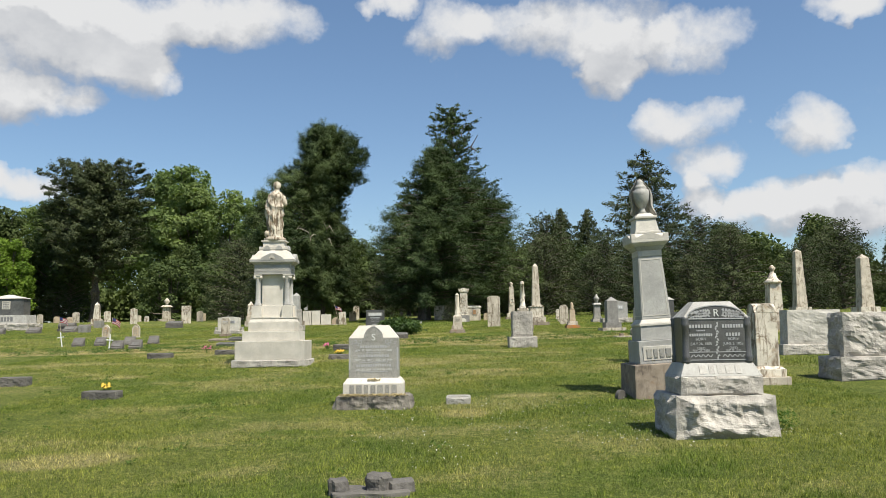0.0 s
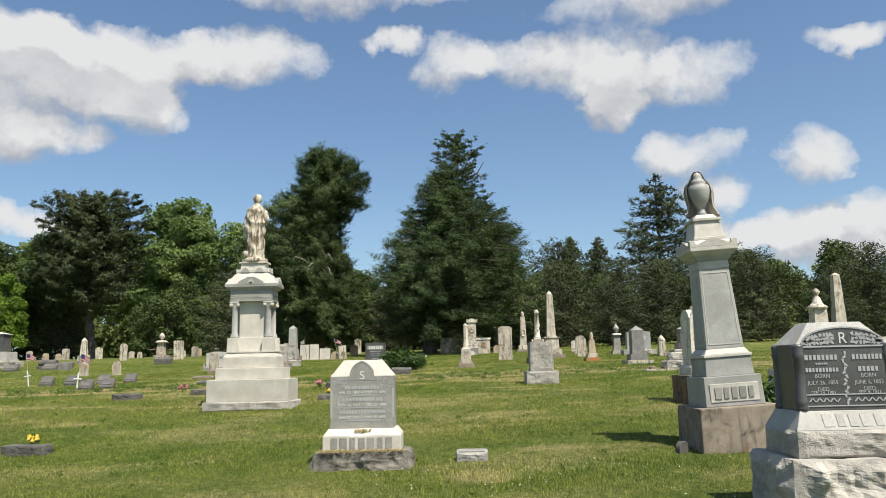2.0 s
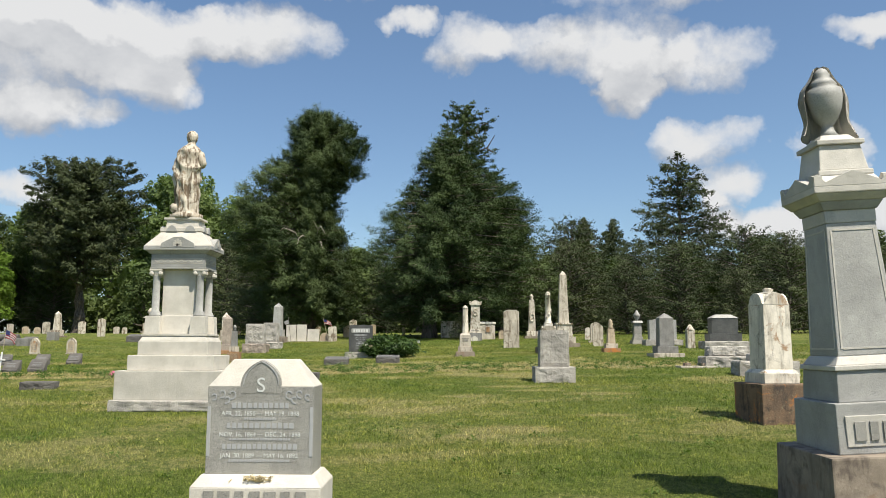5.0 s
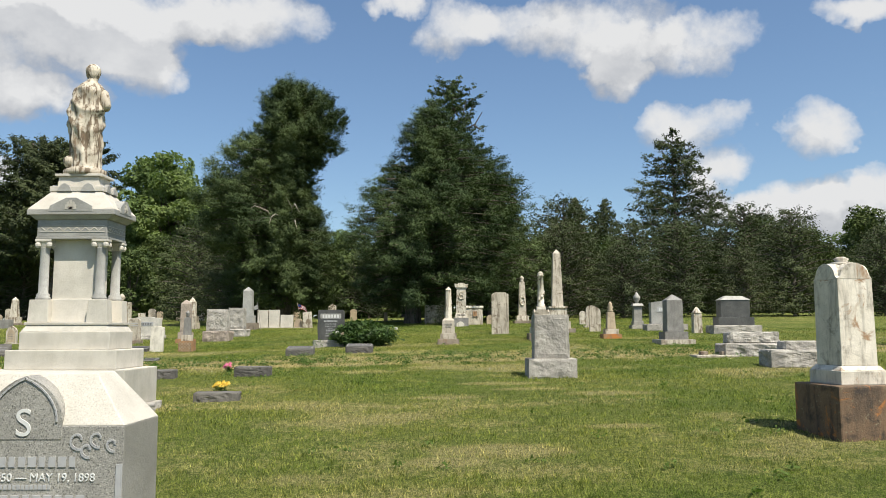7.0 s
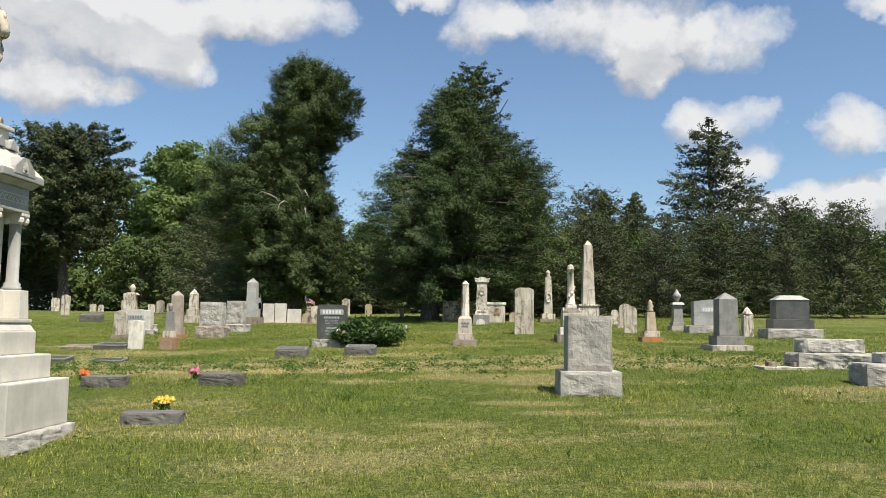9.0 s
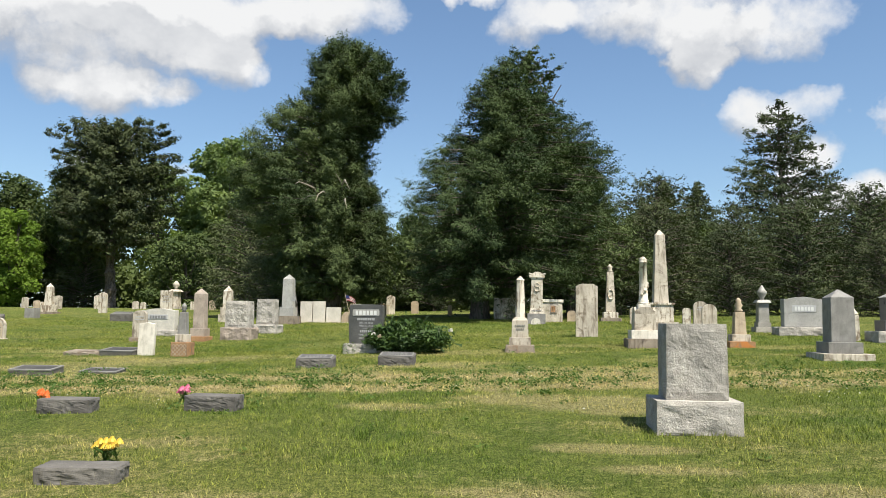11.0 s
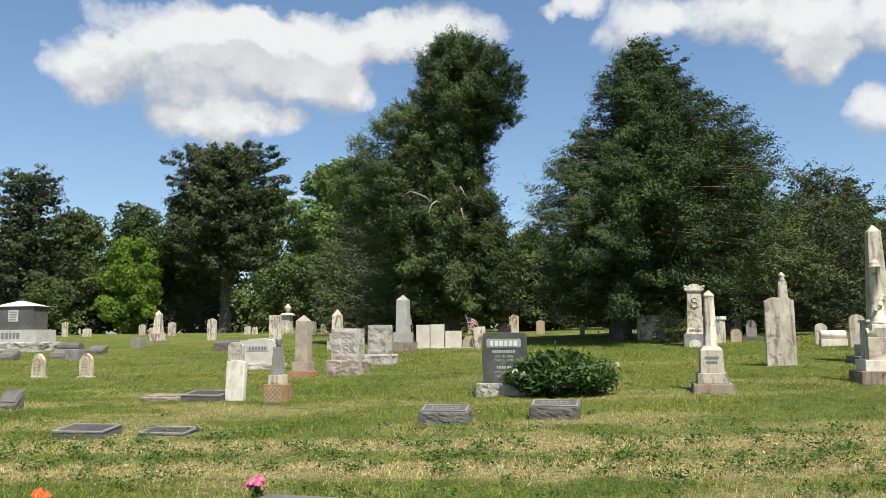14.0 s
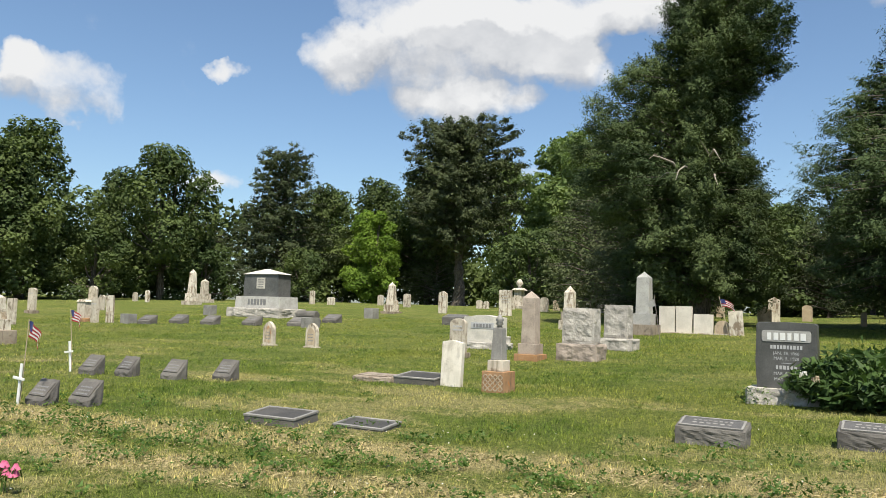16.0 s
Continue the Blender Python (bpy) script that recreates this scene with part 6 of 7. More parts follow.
def conifer(name, h, radius, bare, count, per, mat, label, leaf_size=0.22, droop=-0.1, ragged=0.35, seedn=1, power=0.8, gaps=0.0, trunk=0.32, lobes=None, clump=0.30, up=0.3, bend=0.0, other=None, flat=0.5, tiers=0):
    """An evergreen: trunk, whorled limbs that carry tufts of foliage, uneven outline. radius: a list of (height part, reach)."""
    rng = np.random.default_rng(seedn)
    r = random.Random(seedn)
    ob = new(name)
    tagged(ob, label, "tree")
    bm = bmesh.new()
    pts = [Vector((0.04 * h * noise.noise(Vector((seedn, i * 0.3, 0))), 0.04 * h * noise.noise(Vector((0, i * 0.3, seedn))), h * i / 10)) + Vector((bend * i / 10, 0, 0)) for i in range(11)]
    pts[0] = Vector((0, 0, -0.2))
    tube(bm, pts, [trunk * (1.25 if i == 0 else 1 - 0.093 * i) for i in range(11)], 10)
    hs, rs = [p[0] for p in radius], [p[1] for p in radius]
    cen, nor, siz, lie = [], [], [], []
    for i in range(count):
        f = bare + (1 - bare) * ((i + r.random()) / count) ** power
        if tiers:
            f = min(1.0, max(bare, (round(f * tiers) + r.gauss(0, 0.17)) / tiers))
        az = i * 2.399 + r.uniform(-0.5, 0.5)
        reach = float(np.interp(f, hs, rs))
        if other:
            left = float(np.interp(f, [q[0] for q in other], [q[1] for q in other]))
            side = 0.5 + 0.5 * math.cos(az)
            reach = left + (reach - left) * side
        reach *= 1 - ragged * r.random() ** 1.5
        if lobes:
            reach *= 1 + lobes * math.sin(2 * az + 5 * f + seedn)
        if gaps and noise.noise(Vector((math.cos(az) * 1.3, math.sin(az) * 1.3, f * 6 + seedn))) > 0.5 - gaps:
            reach *= 0.45
        base = pts[min(10, int(f * 10))].copy()
        base.z = f * h
        tipz = base.z + reach * (droop + up * f)
        tip = Vector((base.x + reach * math.cos(az), base.y + reach * math.sin(az), tipz))
        mid = base.lerp(tip, 0.5) + Vector((0, 0, 0.08 * reach))
        tube(bm, [base, mid, tip], [0.025 + 0.009 * reach, 0.014 + 0.004 * reach, 0.005], 4)
        n = max(40, int(per * (reach / max(rs)) ** 1.1))
        b0, m0, t0 = np.array(base), np.array(mid), np.array(tip)
        way = np.array([math.cos(az), math.sin(az), 0.0])
        across = np.array([-math.sin(az), math.cos(az), 0.0])
        # pads of foliage sit along the outer limb and to both sides of it
        k = max(3, int(3 + reach * 2.0))
        tt = rng.uniform(0.2, 1.0, k) ** 0.6
        tt[0] = 0.97
        seat = ((1 - tt) ** 2)[:, None] * b0 + (2 * tt * (1 - tt))[:, None] * m0 + (tt ** 2)[:, None] * t0
        seat += across * (rng.normal(size=k) * 0.16 * reach * (1.15 - tt))[:, None] + np.array([0, 0, 1.0]) * (rng.normal(size=k) * 0.16)[:, None]
        girth = clump * (0.62 + 0.13 * reach) * rng.uniform(0.65, 1.4, k)
        # the pad itself: a flattened lumpy shell
        n1 = int(n * 0.52)
        w1 = rng.integers(0, k, n1)
        d = rng.normal(size=(n1, 3))
        d /= np.linalg.norm(d, axis=1, keepdims=True)
        lump = 1 + 0.3 * np.sin(d[:, 0] * 7 + w1 * 1.7 + seedn) * np.sin(d[:, 1] * 6 + w1 * 2.3) + 0.15 * np.sin(d[:, 2] * 9 + w1)
        cen.append(seat[w1] + d * (girth[w1] * lump * rng.uniform(0.55, 1.02, n1))[:, None] * np.array([1, 1, flat]))
        nor.append(d * np.array([0.8, 0.8, 1.2]) + rng.normal(size=(n1, 3)) * 0.13 + way * 0.25 + np.array([0, 0, 0.4]))
        lie.append(way * 0.6 + d * 0.6 + np.array([0, 0, 0.25]) + rng.normal(size=(n1, 3)) * 0.4)
        siz.append(rng.uniform(0.6, 1.3, n1) * leaf_size * 1.3)
        # pointed sprays that leave the pad outward and turn up
        n2 = int(n * 0.36)
        m2 = k * 5
        home = rng.integers(0, k, m2)
        point = way * 0.7 + np.array([0, 0, 0.38 + 0.3 * f]) + rng.normal(size=(m2, 3)) * np.array([0.6, 0.6, 0.32])
        point /= np.linalg.norm(point, axis=1, keepdims=True)
        long = girth[home] * rng.uniform(0.7, 1.5, m2)
        w2 = rng.integers(0, m2, n2)
        s2 = rng.random(n2)
        d2 = rng.normal(size=(n2, 3))
        d2 /= np.linalg.norm(d2, axis=1, keepdims=True)
        root = seat[home] + point * (girth[home] * 0.45)[:, None] * np.array([1, 1, flat])
        cen.append(root[w2] + point[w2] * (long[w2] * s2)[:, None] + d2 * (long[w2] * 0.24 * (1.05 - s2))[:, None])
        nor.append(d2 * 0.45 + way * 0.35 + np.array([0, 0, 0.75]))
        lie.append(point[w2] + d2 * 0.5)
        siz.append(rng.uniform(0.6, 1.2, n2) * leaf_size * (1.35 - 0.4 * s2))
        # twigs and dead needles close to the trunk
        n3 = int(n * 0.1)
        s3 = rng.uniform(0.05, 0.6, n3)
        cen.append(b0 + (t0 - b0) * s3[:, None] + rng.normal(size=(n3, 3)) * np.array([0.16, 0.16, 0.12]) * reach)
        nor.append(rng.normal(size=(n3, 3)))
        lie.append(rng.normal(size=(n3, 3)))
        siz.append(rng.uniform(0.8, 1.6, n3) * leaf_size * 1.6)
    part("trunk", bm, BARK, ob)
    me = leaf_mesh("crown", np.concatenate(cen), np.concatenate(nor), np.concatenate(siz), mat, 3.2, np.concatenate(lie))
    cr = new("crown", me)
    cr.parent = ob
    return ob


def broadleaf(name, h, spread, clumps, per, mat, label, leaf_size=0.24, low=0.25, seedn=1, trunk=0.25, top_heavy=0.0):
    """A leafy tree: trunk, limbs to each clump, and shells of leaves round uneven clumps."""
    rng = np.random.default_rng(seedn)
    r = random.Random(seedn)
    ob = new(name)
    tagged(ob, label, "tree")
    bm = bmesh.new()
    fork = Vector((r.uniform(-0.4, 0.4), r.uniform(-0.4, 0.4), h * (low + 0.12)))
    tube(bm, [Vector((0, 0, -0.2)), fork * 0.5, fork, Vector((fork.x * 1.5, fork.y * 1.5, h * 0.75))], [trunk * 1.2, trunk, trunk * 0.8, trunk * 0.3], 8)
    cen, nor, siz = [], [], []
    for i in range(clumps):
        f = low + (1 - low) * (i + r.random()) / clumps
        prof = math.sin(math.pi * min(1, (f - low) / (1 - low) * 0.82 + 0.14)) ** 0.7
        az = i * 2.399 + r.uniform(-0.6, 0.6)
        rad = spread * prof * r.uniform(0.25, 0.9)
        cr = spread * r.uniform(0.2, 0.36) * (0.75 + 0.3 * prof)
        c0 = Vector((rad * math.cos(az), rad * math.sin(az), f * h - cr * 0.5))
        tube(bm, [fork.lerp(Vector((0, 0, c0.z * 0.6)), 0.4), fork.lerp(c0, 0.55) + Vector((0, 0, -0.2)), c0], [0.09, 0.055, 0.02], 4)
        n = int(per * (cr / (spread * 0.28)) ** 2)
        d = rng.normal(size=(n, 3))
        d /= np.linalg.norm(d, axis=1, keepdims=True)
        # each clump is made of smaller tufts
        knots = rng.normal(size=(11, 3))
        knots /= np.linalg.norm(knots, axis=1, keepdims=True)
        close = (d @ knots.T).max(axis=1)
        mine = knots[(d @ knots.T).argmax(axis=1)]
        rr = cr * (0.62 + 0.5 * close ** 3) * rng.uniform(0.78, 1.06, n)
        cen.append(np.array(c0) + d * rr[:, None] * np.array([1, 1, 0.78]))
        nor.append(d * 0.5 + (d - mine * 0.75) * 0.9 + rng.normal(size=(n, 3)) * 0.42 + np.array([0, 0, 0.5]))
        siz.append(rng.uniform(0.6, 1.35, n) * leaf_size)
    part("trunk", bm, BARK, ob)
    me = leaf_mesh("crown", np.concatenate(cen), np.concatenate(nor), np.concatenate(siz), mat, 1.5)
    cr = new("crown", me)
    cr.parent = ob
    return ob


def put(ob, x, y, turn=0.0, s=1.0):
    ob.matrix_basis = pose(x, y, ground(x, y), 0, 0, turn) @ Matrix.Scale(s, 4)
    return ob


# evergreens that stand out
cedar_a = conifer("cedar_tree", 11.4, [(0.05, 2.2), (0.26, 2.4), (0.36, 2.2), (0.46, 1.9), (0.54, 1.6), (0.6, 1.5), (0.67, 2.1), (0.74, 2.6), (0.84, 2.5), (0.93, 1.5), (1, 0.5)], 0.09, 390, 1450, CEDAR, "tall dark cedar with two-part crown and broken limbs", 0.069, -0.05, 0.2, 11, 0.95, 0.06, 0.36, 0.06, 0.3, 0.25,
                  0.25, [(0.05, 2.6), (0.28, 3.4), (0.4, 3.9), (0.5, 3.9), (0.58, 3.7), (0.66, 3.2), (0.72, 2.4), (0.78, 1.6), (0.86, 1.6), (0.93, 1.5), (1, 0.6)], 0.75)
put(cedar_a, -7.35, 44.8)
limbs = bmesh.new()
for a, b, c in (((0, -0.6, 5.0), (-0.7, -2.2, 5.4), (-1.3, -2.6, 5.1)), ((0, -0.6, 5.2), (-0.3, -2.4, 5.6), (-0.45, -3.0, 4.9)), ((0, -0.5, 5.6), (0.6, -2.0, 6.1), (0.5, -2.9, 6.5)), ((0.2, -0.6, 5.3), (0.9, -2.3, 5.2), (1.2, -2.9, 4.6)), ((-0.6, -2.0, 5.35), (-1.1, -2.9, 5.9), (-1.5, -3.2, 5.8)), ((0.6, -2.0, 6.05), (1.0, -2.7, 6.1), (1.3, -2.8, 5.6))):
    tube(limbs, [Vector(a), (Vector(a) + Vector(b)) / 2 + Vector((0.08, 0, 0.15)), Vector(b), (Vector(b) + Vector(c)) / 2 + Vector((-0.06, 0, 0.12)), Vector(c)], [0.06, 0.05, 0.04, 0.025, 0.008], 6)
limbs.transform(Matrix.Translation((0.45, 0, -0.7)) @ Matrix.Translation((0, 0, 5.4)) @ Matrix.Diagonal((0.72, 1.0, 0.72, 1.0)) @ Matrix.Translation((0, 0, -5.4)))
part("dead_limb", limbs, DEAD_WOOD, cedar_a, "bare bleached broken limbs")
cedar_b = conifer("cedar_tree", 10.0, [(0.05, 4.4), (0.2, 4.9), (0.4, 5.3), (0.53, 4.9), (0.62, 4.2), (0.7, 3.5), (0.76, 2.6), (0.82, 1.5), (0.9, 0.9), (1, 0.2)], 0.11, 500, 1250, CEDAR, "broad dark cedar with drooping tiers of foliage", 0.068, -0.12, 0.24, 23, 0.9, 0.06, 0.34, 0.06, 0.25, 0.26,
                  1.0, [(0.05, 2.5), (0.2, 2.9), (0.4, 3.3), (0.5, 3.4), (0.61, 2.5), (0.71, 1.9), (0.8, 1.5), (0.86, 1.4), (0.93, 0.9), (1, 0.3)], 0.55, 16)
put(cedar_b, -1.1, 43.4)
cedar_c = conifer("cedar_tree", 18.6, [(0, 5.5), (0.3, 5.6), (0.55, 4.6), (0.72, 2.6), (0.8, 2.0), (0.86, 2.2), (0.93, 2.2), (1, 1.1)], 0.15, 210, 560, CEDAR, "tall old cedar with an open ragged top", 0.15, 0.05, 0.4, 31, 0.85, 0.15, 0.4, 0.15, 0.28, 0.4, tiers=17, flat=0.4)
put(cedar_c, 0.6, 69.5, 40)
twigs = bmesh.new()
turn_back = Matrix.Rotation(radians(-40), 4, "Z")
for a, b, c in (((0, 0, 13.2), (1.3, -0.2, 15.2), (2.0, -0.3, 16.9)), ((1.1, -0.2, 14.9), (2.1, -0.4, 15.3), (2.7, -0.5, 16.3)), ((1.5, -0.2, 15.7), (1.2, -0.1, 16.5), (1.4, 0.1, 17.2)), ((2.0, -0.4, 15.25), (2.5, -0.4, 14.9), (2.9, -0.6, 15.1))):
    tube(twigs, [turn_back @ Vector(a), turn_back @ Vector(b), turn_back @ Vector(c)], [0.09, 0.06, 0.03], 5)
part("dead_limb", twigs, DEAD_WOOD_DARK, cedar_c, "bare dark twigs at the top")
spruce = conifer("spruce_tree", 13.8, [(0, 6.4), (0.2, 7.2), (0.42, 6.4), (0.5, 4.6), (0.6, 4.6), (0.68, 2.8), (0.76, 3.2), (0.88, 1.9), (1, 0.3)], 0.05, 180, 520, SPRUCE, "dark pointed spruce with open layered limbs", 0.15, 0.0, 0.35, 47, 0.9, 0.14, 0.3, 0.12, 0.27, 0.1, tiers=13, flat=0.4)
put(spruce, 17.6, 66.2, 10)
dark_l = conifer("cedar_tree", 14.6, [(0, 3.2), (0.2, 4.8), (0.45, 5.2), (0.7, 5.0), (0.88, 4.4), (0.96, 3.4), (1, 2.2)], 0.26, 230, 420, SPRUCE, "wide dark cedar with a flat ragged top", 0.21, 0.2, 0.35, 53, 0.8, 0.1, 0.55, 0.12, 0.3, 0.3)
put(dark_l, -33.8, 75.0, 0)
con_l = conifer("spruce_tree", 12.6, [(0, 4.2), (0.3, 4.6), (0.6, 3.6), (0.8, 2.8), (0.92, 2.6), (1, 1.6)], 0.06, 150, 360, SPRUCE, "dark evergreen with a flat top", 0.21, 0.05, 0.35, 61, 0.9, 0.1, 0.35, 0.1, 0.3, 0.2)
put(con_l, -46.9, 67.7, 0)
small_con = conifer("cedar_tree", 10.2, [(0, 2.6), (0.3, 2.7), (0.6, 2.0), (0.85, 1.0), (1, 0.2)], 0.05, 130, 300, SPRUCE, "young pointed cedar at the wood's edge", 0.18, 0.05, 0.35, 71, 0.9, 0.05, 0.25, 0.1, 0.3, 0.3)
put(small_con, 11.7, 76.6, 0)
for x, y, s, a in ((14.6, 77.5, 1.0, 100), (9.0, 70, 0.75, 30), (27.5, 85, 0.8, 200), (48, 80, 0.95, 70), (-2.2, 60, 0.62, 10)):
    put(copy_thing(small_con, Matrix()), x, y, a, s)
skirt = conifer("cedar_tree", 6.8, [(0.2, 3.0), (0.4, 3.2), (0.6, 2.5), (0.8, 1.5), (1, 0.4)], 0.2, 170, 700, CEDAR, "spreading low cedar with a thick bare trunk", 0.075, -0.14, 0.3, 91, 0.9, 0.04, 0.3, 0.08, 0.27, 0.25)
put(skirt, 2.6, 45.2, 50)
# cedars that close the wood's edge, lower and fuller
# darker spruce foliage puts the shade of overhanging trees into their colour
bushy = conifer("cedar_bush", 6.4, [(0, 3.0), (0.3, 3.4), (0.6, 2.8), (0.85, 1.6), (1, 0.5)], 0.0, 100, 230, SPRUCE, "low bushy cedar at the edge of the woods", 0.125, 0.05, 0.35, 83, 0.9, 0.0, 0.2, 0.12, 0.36, 0.3)
put(bushy, -10.6, 50.5, 0)
for x, y, s, a in ((-4.4, 57, 0.7, 40), (3.2, 47.5, 0.8, 75), (7.0, 51.5, 1.0, 120), (12.0, 56, 0.85, 160), (19.5, 58, 1.05, 260), (30, 61, 0.9, 20), (38, 60, 1.2, 80), (-14.5, 55, 0.9, 120), (-37.2, 77, 0.95, 220), (-52, 64, 1.0, 20), (4.6, 46.4, 0.55, 140), (0.35, 40.9, 0.16, 20), (-9.4, 46.2, 0.5, 250), (6.2, 47.2, 0.75, 10), (8.8, 45.5, 0.55, 30), (11.8, 46.5, 0.72, 90), (14.6, 45.6, 0.5, 150), (17.6, 47, 0.8, 210), (21.5, 46, 0.62, 270), (25, 48.5, 0.85, 330), (29, 47, 0.6, 60), (34, 50, 0.9, 120), (40, 52, 0.8, 180)):
    put(copy_thing(bushy, Matrix()), x, y, a, s)

# broad-leaved woods
oak = broadleaf("leafy_tree", 13.5, 5.0, 46, 330, LEAVES, "full green broad-leaved tree in the woods", 0.28, 0.15, 5, 0.3)
pale = broadleaf("leafy_tree", 16.0, 4.6, 38, 280, LEAVES_PALE, "tall pale green broad-leaved tree with open limbs", 0.31, 0.3, 6, 0.3)
shrub = broadleaf("shrub", 5.0, 3.0, 20, 400, LEAVES, "green undergrowth shrub at the edge of the woods", 0.18, 0.0, 7, 0.1)
bright = broadleaf("leafy_tree", 6.2, 2.2, 44, 420, LEAVES_BRIGHT, "bright yellow-green young tree in the sun", 0.13, 0.1, 8, 0.15)
put(bright, -41, 72.6, 0, 1.3)
WOODS_OAK = [(-55, 50, 0.95), (-60, 42, 1.0), (-50, 58, 0.88), (-66, 50, 1.05), (-58, 60, 0.8), (-62, 33, 0.85), (-70, 40, 0.9), (-40, 80, 0.95), (-46, 80, 0.9), (-51, 78, 0.85), (-28, 84, 0.62), (-21, 76, 0.55), (-12, 72, 0.55), (-16, 82, 0.66), (-8.5, 80, 0.6), (-3.5, 78, 0.55), (5, 84, 0.75), (28, 76, 0.64), (36, 74, 0.67), (44, 72, 0.62), (52, 70, 0.67), (60, 74, 0.8), (70, 78, 0.85)]
put(oak, -53, 47, 0, 0.8)
for i, (x, y, s) in enumerate(WOODS_OAK):
    put(copy_thing(oak, Matrix()), x, y, i * 67, s)
WOODS_PALE = [(-43, 118, 1.5), (-36, 112, 1.3), (-30, 110, 1.2), (-50, 116, 1.3), (-60, 112, 1.1), (-72, 104, 1.0), (-24, 104, 1.1), (-12, 100, 0.68), (-6, 96, 0.66), (0, 98, 0.7), (34, 92, 0.64), (44, 90, 0.66), (54, 88, 0.64)]
put(pale, -39, 115, 0, 1.5)
for i, (x, y, s) in enumerate(WOODS_PALE):
    put(copy_thing(pale, Matrix()), x, y, i * 83 + 20, s)
SHRUBS = [(-18, 66, 1), (-24, 68, 1.15), (-13, 63, 0.9), (-43, 66, 0.9), (-48, 60, 1.0), (-51, 53, 1.1), (-55, 43, 1.1), (-59, 32, 1.1), (-9, 56, 0.8), (-6, 58, 0.9), (9.5, 58, 1.1), (16, 61, 1.15), (25, 62, 1.2), (34, 66, 1.2), (44, 66, 1.2), (54, 67, 1.3), (0, 56, 0.9), (4, 61, 1.0)]
put(shrub, -20.5, 71, 0, 1.2)
for i, (x, y, s) in enumerate(SHRUBS):
    put(copy_thing(shrub, Matrix()), x, y, i * 51, s)


def deep_woods():
    """The dark leafy depth of the woods behind the edge trees, as one mass of leaves."""
    rng = np.random.default_rng(99)
    n = 80000
    f = rng.uniform(-1, 1, n)
    x = f * 80
    yb = np.where(x < -40, 86 - (np.abs(x) - 40) * 1.3, np.where(x > 0, 84.0, 86)) + rng.uniform(0, 7, n)
    hh = 6.2 + 1.6 * np.sin(x * 0.21) + 1.3 * np.sin(x * 0.57 + 1)
    z = rng.uniform(0, 1, n) ** 0.8 * hh
    zg = np.array([ground(a, b) for a, b in zip(x, yb)])
    me = leaf_mesh("undergrowth", np.stack([x, yb, z + zg], 1), rng.normal(size=(n, 3)) + np.array([0, -0.7, 0.4]), rng.uniform(0.3, 0.55, n), LEAVES, 1.2)
    tagged(new("undergrowth", me), "dense dark green undergrowth deep in the woods", "woods", kind="stuff")


deep_woods()


def peony(x, y, label, count=300, radius=0.72, height=0.62, blooms=3, seedn=3):
    """A peony bush: stems that arch out, each with sprays of pointed leaves."""
    r = random.Random(seedn)
    rng = np.random.default_rng(seedn)
    ob = thing("peony_bush", x, y, label, "bush")
    bm = bmesh.new()
    cen, nor, siz = [], [], []
    tips = []
    for i in range(count):
        az, rr = r.uniform(0, 6.283), radius * math.sqrt(r.random())
        top = height * (1 - 0.55 * (rr / radius) ** 2) * r.uniform(0.7, 1.1)
        tip = Vector((rr * math.cos(az) * 1.25, rr * math.sin(az) * 0.8, top))
        tube(bm, [Vector((tip.x * 0.35, tip.y * 0.35, 0)), Vector((tip.x * 0.7, tip.y * 0.7, top * 0.65)), tip], [0.006, 0.005, 0.003], 3)
        tips.append(tip)
        n = 26
        t = rng.uniform(0.25, 1.05, n)
        c = np.array(tip)[None, :] * np.stack([0.35 + 0.65 * t, 0.35 + 0.65 * t, t ** 0.8], 1) + rng.normal(size=(n, 3)) * 0.055
        cen.append(c)
        nor.append(rng.normal(size=(n, 3)) * 0.6 + np.array([math.cos(az) * 0.4, math.sin(az) * 0.4, 0.8]))
        siz.append(rng.uniform(0.09, 0.17, n))
    part("stems", bm, WEED, ob)
    c = np.concatenate(cen)
    c[:, 2] = np.maximum(c[:, 2], 0.02)
    lm = leaf_mesh("leaves", c, np.concatenate(nor), np.concatenate(siz), PEONY, 3.6)
    lo = new("leaves", lm)
    lo.parent = ob
    for i in range(blooms):
        tip = tips[(i * 37) % len(tips)] * 1.06 if i else Vector((radius * 1.2, -0.1, 0.42))
        b = bmesh.new()
        for q in range(16):
            a = q * 2.4
            bb = box(0.05, 0.006, 0.05, 0, 0.03, 0.004, bevel=0)
            bb.transform(Matrix.Translation(tip + Vector((0.02 * math.cos(a), 0.02 * math.sin(a), 0.01 * (q % 3)))) @ Matrix.Rotation(a, 4, "Z") @ Matrix.Rotation(-0.6 + 0.06 * q, 4, "X"))
            merge(b, bb)
        part("bloom", b, PETAL_WHITE if i < blooms - 1 else TAN_STONE, ob, "white peony flower" if i < blooms - 1 else "faded brown peony flower")
    return ob


peony(-1.72, 28.85, "dark green peony bush with a few white blooms", blooms=5)
peony(4.5, 13.3, "green peony bush with a faded bloom", 200, 0.6, 0.5, 3, 9)


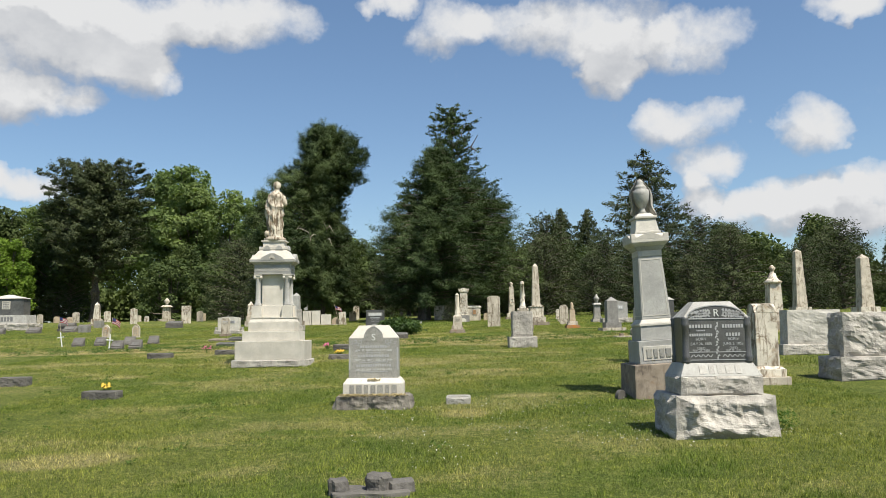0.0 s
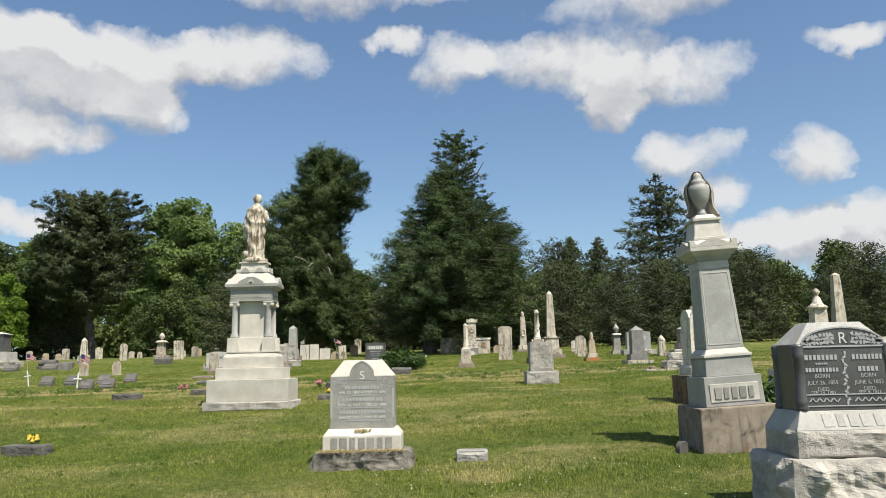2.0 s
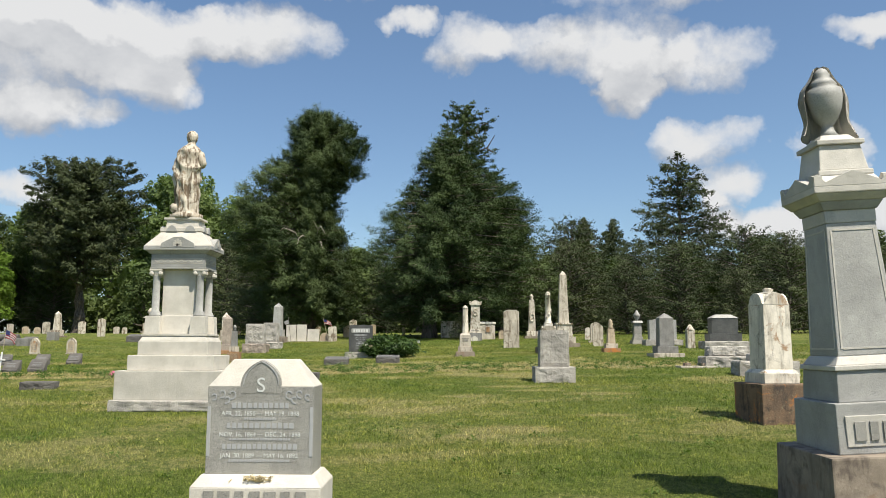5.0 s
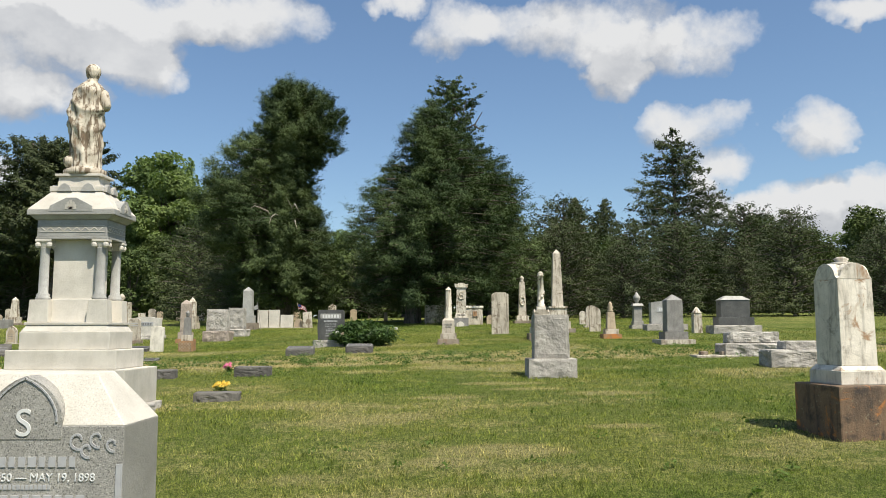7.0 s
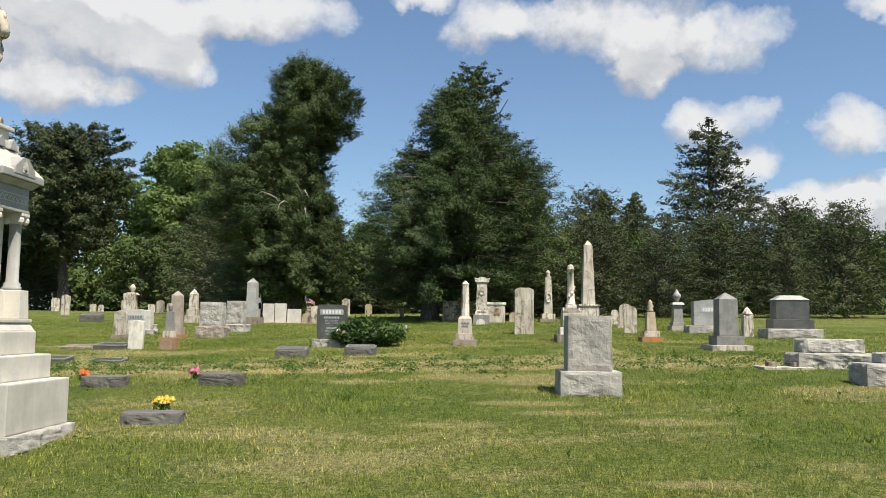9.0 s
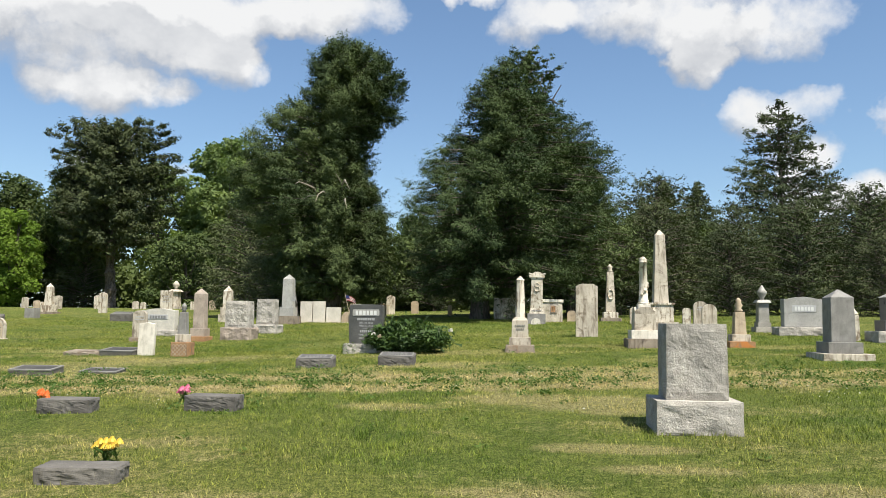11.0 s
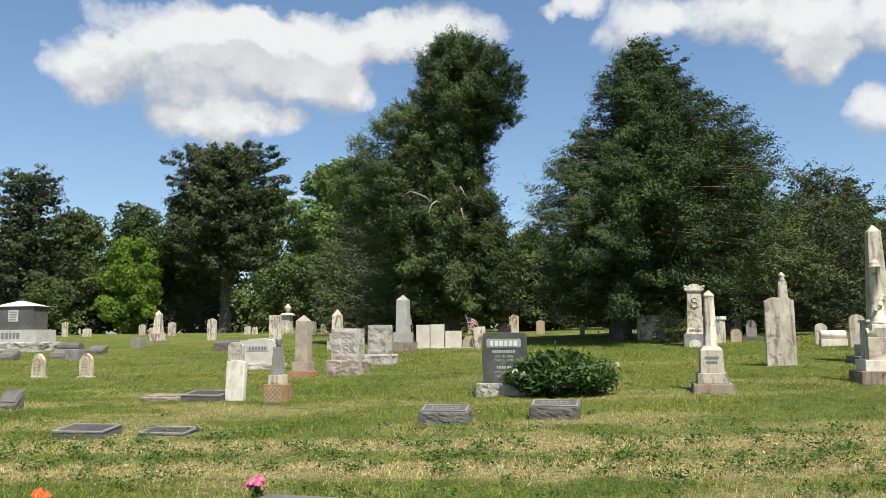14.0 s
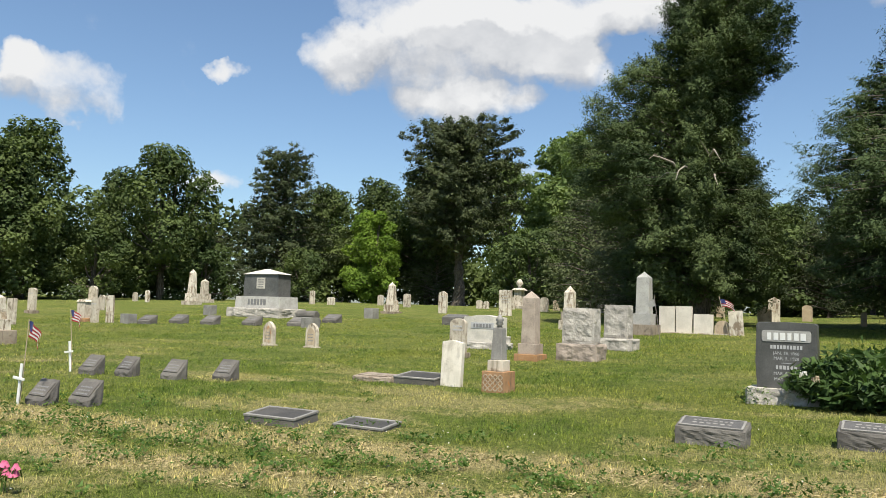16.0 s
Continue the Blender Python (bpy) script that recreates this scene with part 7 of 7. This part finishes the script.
def weeds(name, spots, mat, n, r0, size, label, seedn, h=0.09):
    rng = np.random.default_rng(seedn)
    c, nn, s = [], [], []
    for x, y in spots:
        p = rng.normal(size=(n, 3)) * np.array([r0, r0, 0.0]) + np.array([x, y, 0])
        p[:, 2] = [ground(a, b) for a, b in p[:, :2]] + rng.uniform(0.02, h, n)
        c.append(p)
        nn.append(rng.normal(size=(n, 3)) * 0.5 + np.array([0, 0, 0.8]))
        s.append(rng.uniform(0.6, 1.4, n) * size)
    me = leaf_mesh(name, np.concatenate(c), np.concatenate(nn), np.concatenate(s), mat, 2.0)
    return tagged(new(name, me), label, "weeds", kind="stuff")


_r = random.Random(12)
weeds("weed_tufts", [(_x, STRIP_Y + STRIP_SLOPE * _x + _r.gauss(0, 0.75)) for _x in [_r.uniform(-14, 8) for i in range(620)]], WEED, 30, 0.055, 0.032, "green weed tufts along the straw strip", 5)
weeds("lawn_weeds", [(_r.uniform(-14, 7), _r.uniform(7, 38)) for i in range(420)], WEED_LIGHT, 16, 0.04, 0.034, "low green weed tufts scattered over the lawn", 8, 0.06)
weeds("clover_blooms", [(_r.uniform(-1, 4), _r.uniform(7.5, 12)) for i in range(60)] + [(_r.uniform(-12, 6), STRIP_Y + _r.gauss(0, 1.0)) for i in range(50)], CLOVER_WHITE, 9, 0.22, 0.016, "small white clover blooms in the lawn", 9, 0.05)
weeds("foot_weeds", [(3.62 + _r.uniform(0, 0.25), 8.9 + _r.uniform(-0.3, 0.4)) for i in range(9)] + [(-2.9, 28.6), (-2.75, 28.55), (-3.0, 28.7)], WEED, 40, 0.05, 0.03, "leafy weeds at the foot of gravestones", 6, 0.22)


def grass(name, x0, x1, y0, y1, count, height, width, seedn, tufts=0):
    """Blades of mown turf, as one mesh of thin triangles; half of them stand in tufts where there are any."""
    rng = np.random.default_rng(seedn)
    x, y = rng.uniform(x0, x1, count), rng.uniform(y0, y1, count)
    tall = np.ones(count)
    if tufts:
        m = count // 2
        which = rng.integers(0, tufts, m)
        size = rng.uniform(0.02, 0.055, tufts)
        x[:m] = rng.uniform(x0, x1, tufts)[which] + rng.normal(size=m) * size[which]
        y[:m] = rng.uniform(y0, y1, tufts)[which] + rng.normal(size=m) * size[which]
        tall[:m] = rng.uniform(0.85, 1.4, tufts)[which]
    s = np.clip((20 - y) / 9, 0, 1)
    z = -0.018 + 0.174 * np.tanh(x / 10) + 0.0481 * y - 0.1 * s * s * (3 - 2 * s) - 0.05 * np.exp(-((x - 0.5) ** 2 + (y - 11.7) ** 2) / 9) - 0.07 * np.exp(-(((x + 8) / 4) ** 2 + ((y - 31) / 3) ** 2))
    h = height * rng.uniform(0.4, 1.2, count) * tall
    a = rng.uniform(0, 6.283, count)
    lean = rng.uniform(0.2, 1.3, count) * h
    b = rng.uniform(0, 6.283, count)
    co = np.empty((count, 3, 3))
    co[:, 0] = np.stack([x - width * np.cos(a), y - width * np.sin(a), z - 0.02], 1)
    co[:, 1] = np.stack([x + width * np.cos(a), y + width * np.sin(a), z - 0.02], 1)
    co[:, 2] = np.stack([x + lean * np.cos(b), y + lean * np.sin(b), z + h], 1)
    me = bpy.data.meshes.new(name)
    me.vertices.add(count * 3)
    me.vertices.foreach_set("co", co.reshape(-1))
    me.loops.add(count * 3)
    me.loops.foreach_set("vertex_index", np.arange(count * 3, dtype=np.int32))
    me.polygons.add(count)
    me.polygons.foreach_set("loop_start", np.arange(0, count * 3, 3, dtype=np.int32))
    me.materials.append(BLADES)
    me.update(calc_edges=True)
    return tagged(new(name, me), "short mown grass blades on the lawn", "grass", kind="stuff")


grass("grass", -7, 6, 5, 15, 250000, 0.036, 0.004, 1, 7000)
grass("grass", -11, 7, 15, 33, 330000, 0.038, 0.005, 2, 11000)
grass("grass", -30, -10, 22, 44, 110000, 0.042, 0.009, 3, 5000)
grass("grass", -11, 9, 32, 45, 90000, 0.042, 0.01, 4)
grass("grass", 6.5, 17, 14, 34, 60000, 0.042, 0.009, 5)


def straw():
    rng = np.random.default_rng(77)
    n = 60000
    x = rng.uniform(-14, 9, n)
    y = STRIP_Y + STRIP_SLOPE * x + np.where(rng.random(n) < 0.5, 0.55, -0.55) + rng.normal(size=n) * 0.26
    keep = np.array([noise.noise(Vector((a * 1.9, b * 3.4, 4.0))) + 0.6 * noise.noise(Vector((a * 7, b * 7, 1.0))) > 0.05 for a, b in zip(x, y)])
    x, y = x[keep], y[keep]
    n = len(x)
    z = np.array([ground(a, b) for a, b in zip(x, y)]) + rng.uniform(0.01, 0.04, n)
    me = leaf_mesh("straw", np.stack([x, y, z], 1), rng.normal(size=(n, 3)) * 0.3 + np.array([0, 0, 1.0]), rng.uniform(0.012, 0.04, n), STRAW, 7.0)
    tagged(new("straw", me), "loose dry straw raked in a strip across the lawn", "straw", kind="stuff")


straw()
tablet(2.6, 11.6, 0.17, 0.13, MARKER, "small round-topped footstone against a monument base", "arch", 0.07, 0.1, turn=30, name="footstone")
# broken stones low in the foreground
for x, y, w, d, h, a in ((-0.62, 6.5, 0.6, 0.3, 0.06, 5), (-0.88, 6.5, 0.13, 0.12, 0.15, 20), (-0.55, 6.5, 0.14, 0.13, 0.17, -30), (-0.38, 6.55, 0.2, 0.14, 0.11, 10)):
    ob = thing("stone_fragment", x, y, "broken grey stone fragment lying in the grass", "stone", a, "broken stones", 0.055)
    part("rock", rock(w, d, h + 0.03, 0, 0.03, 8, seed(), top=0.8), MARKER, ob)
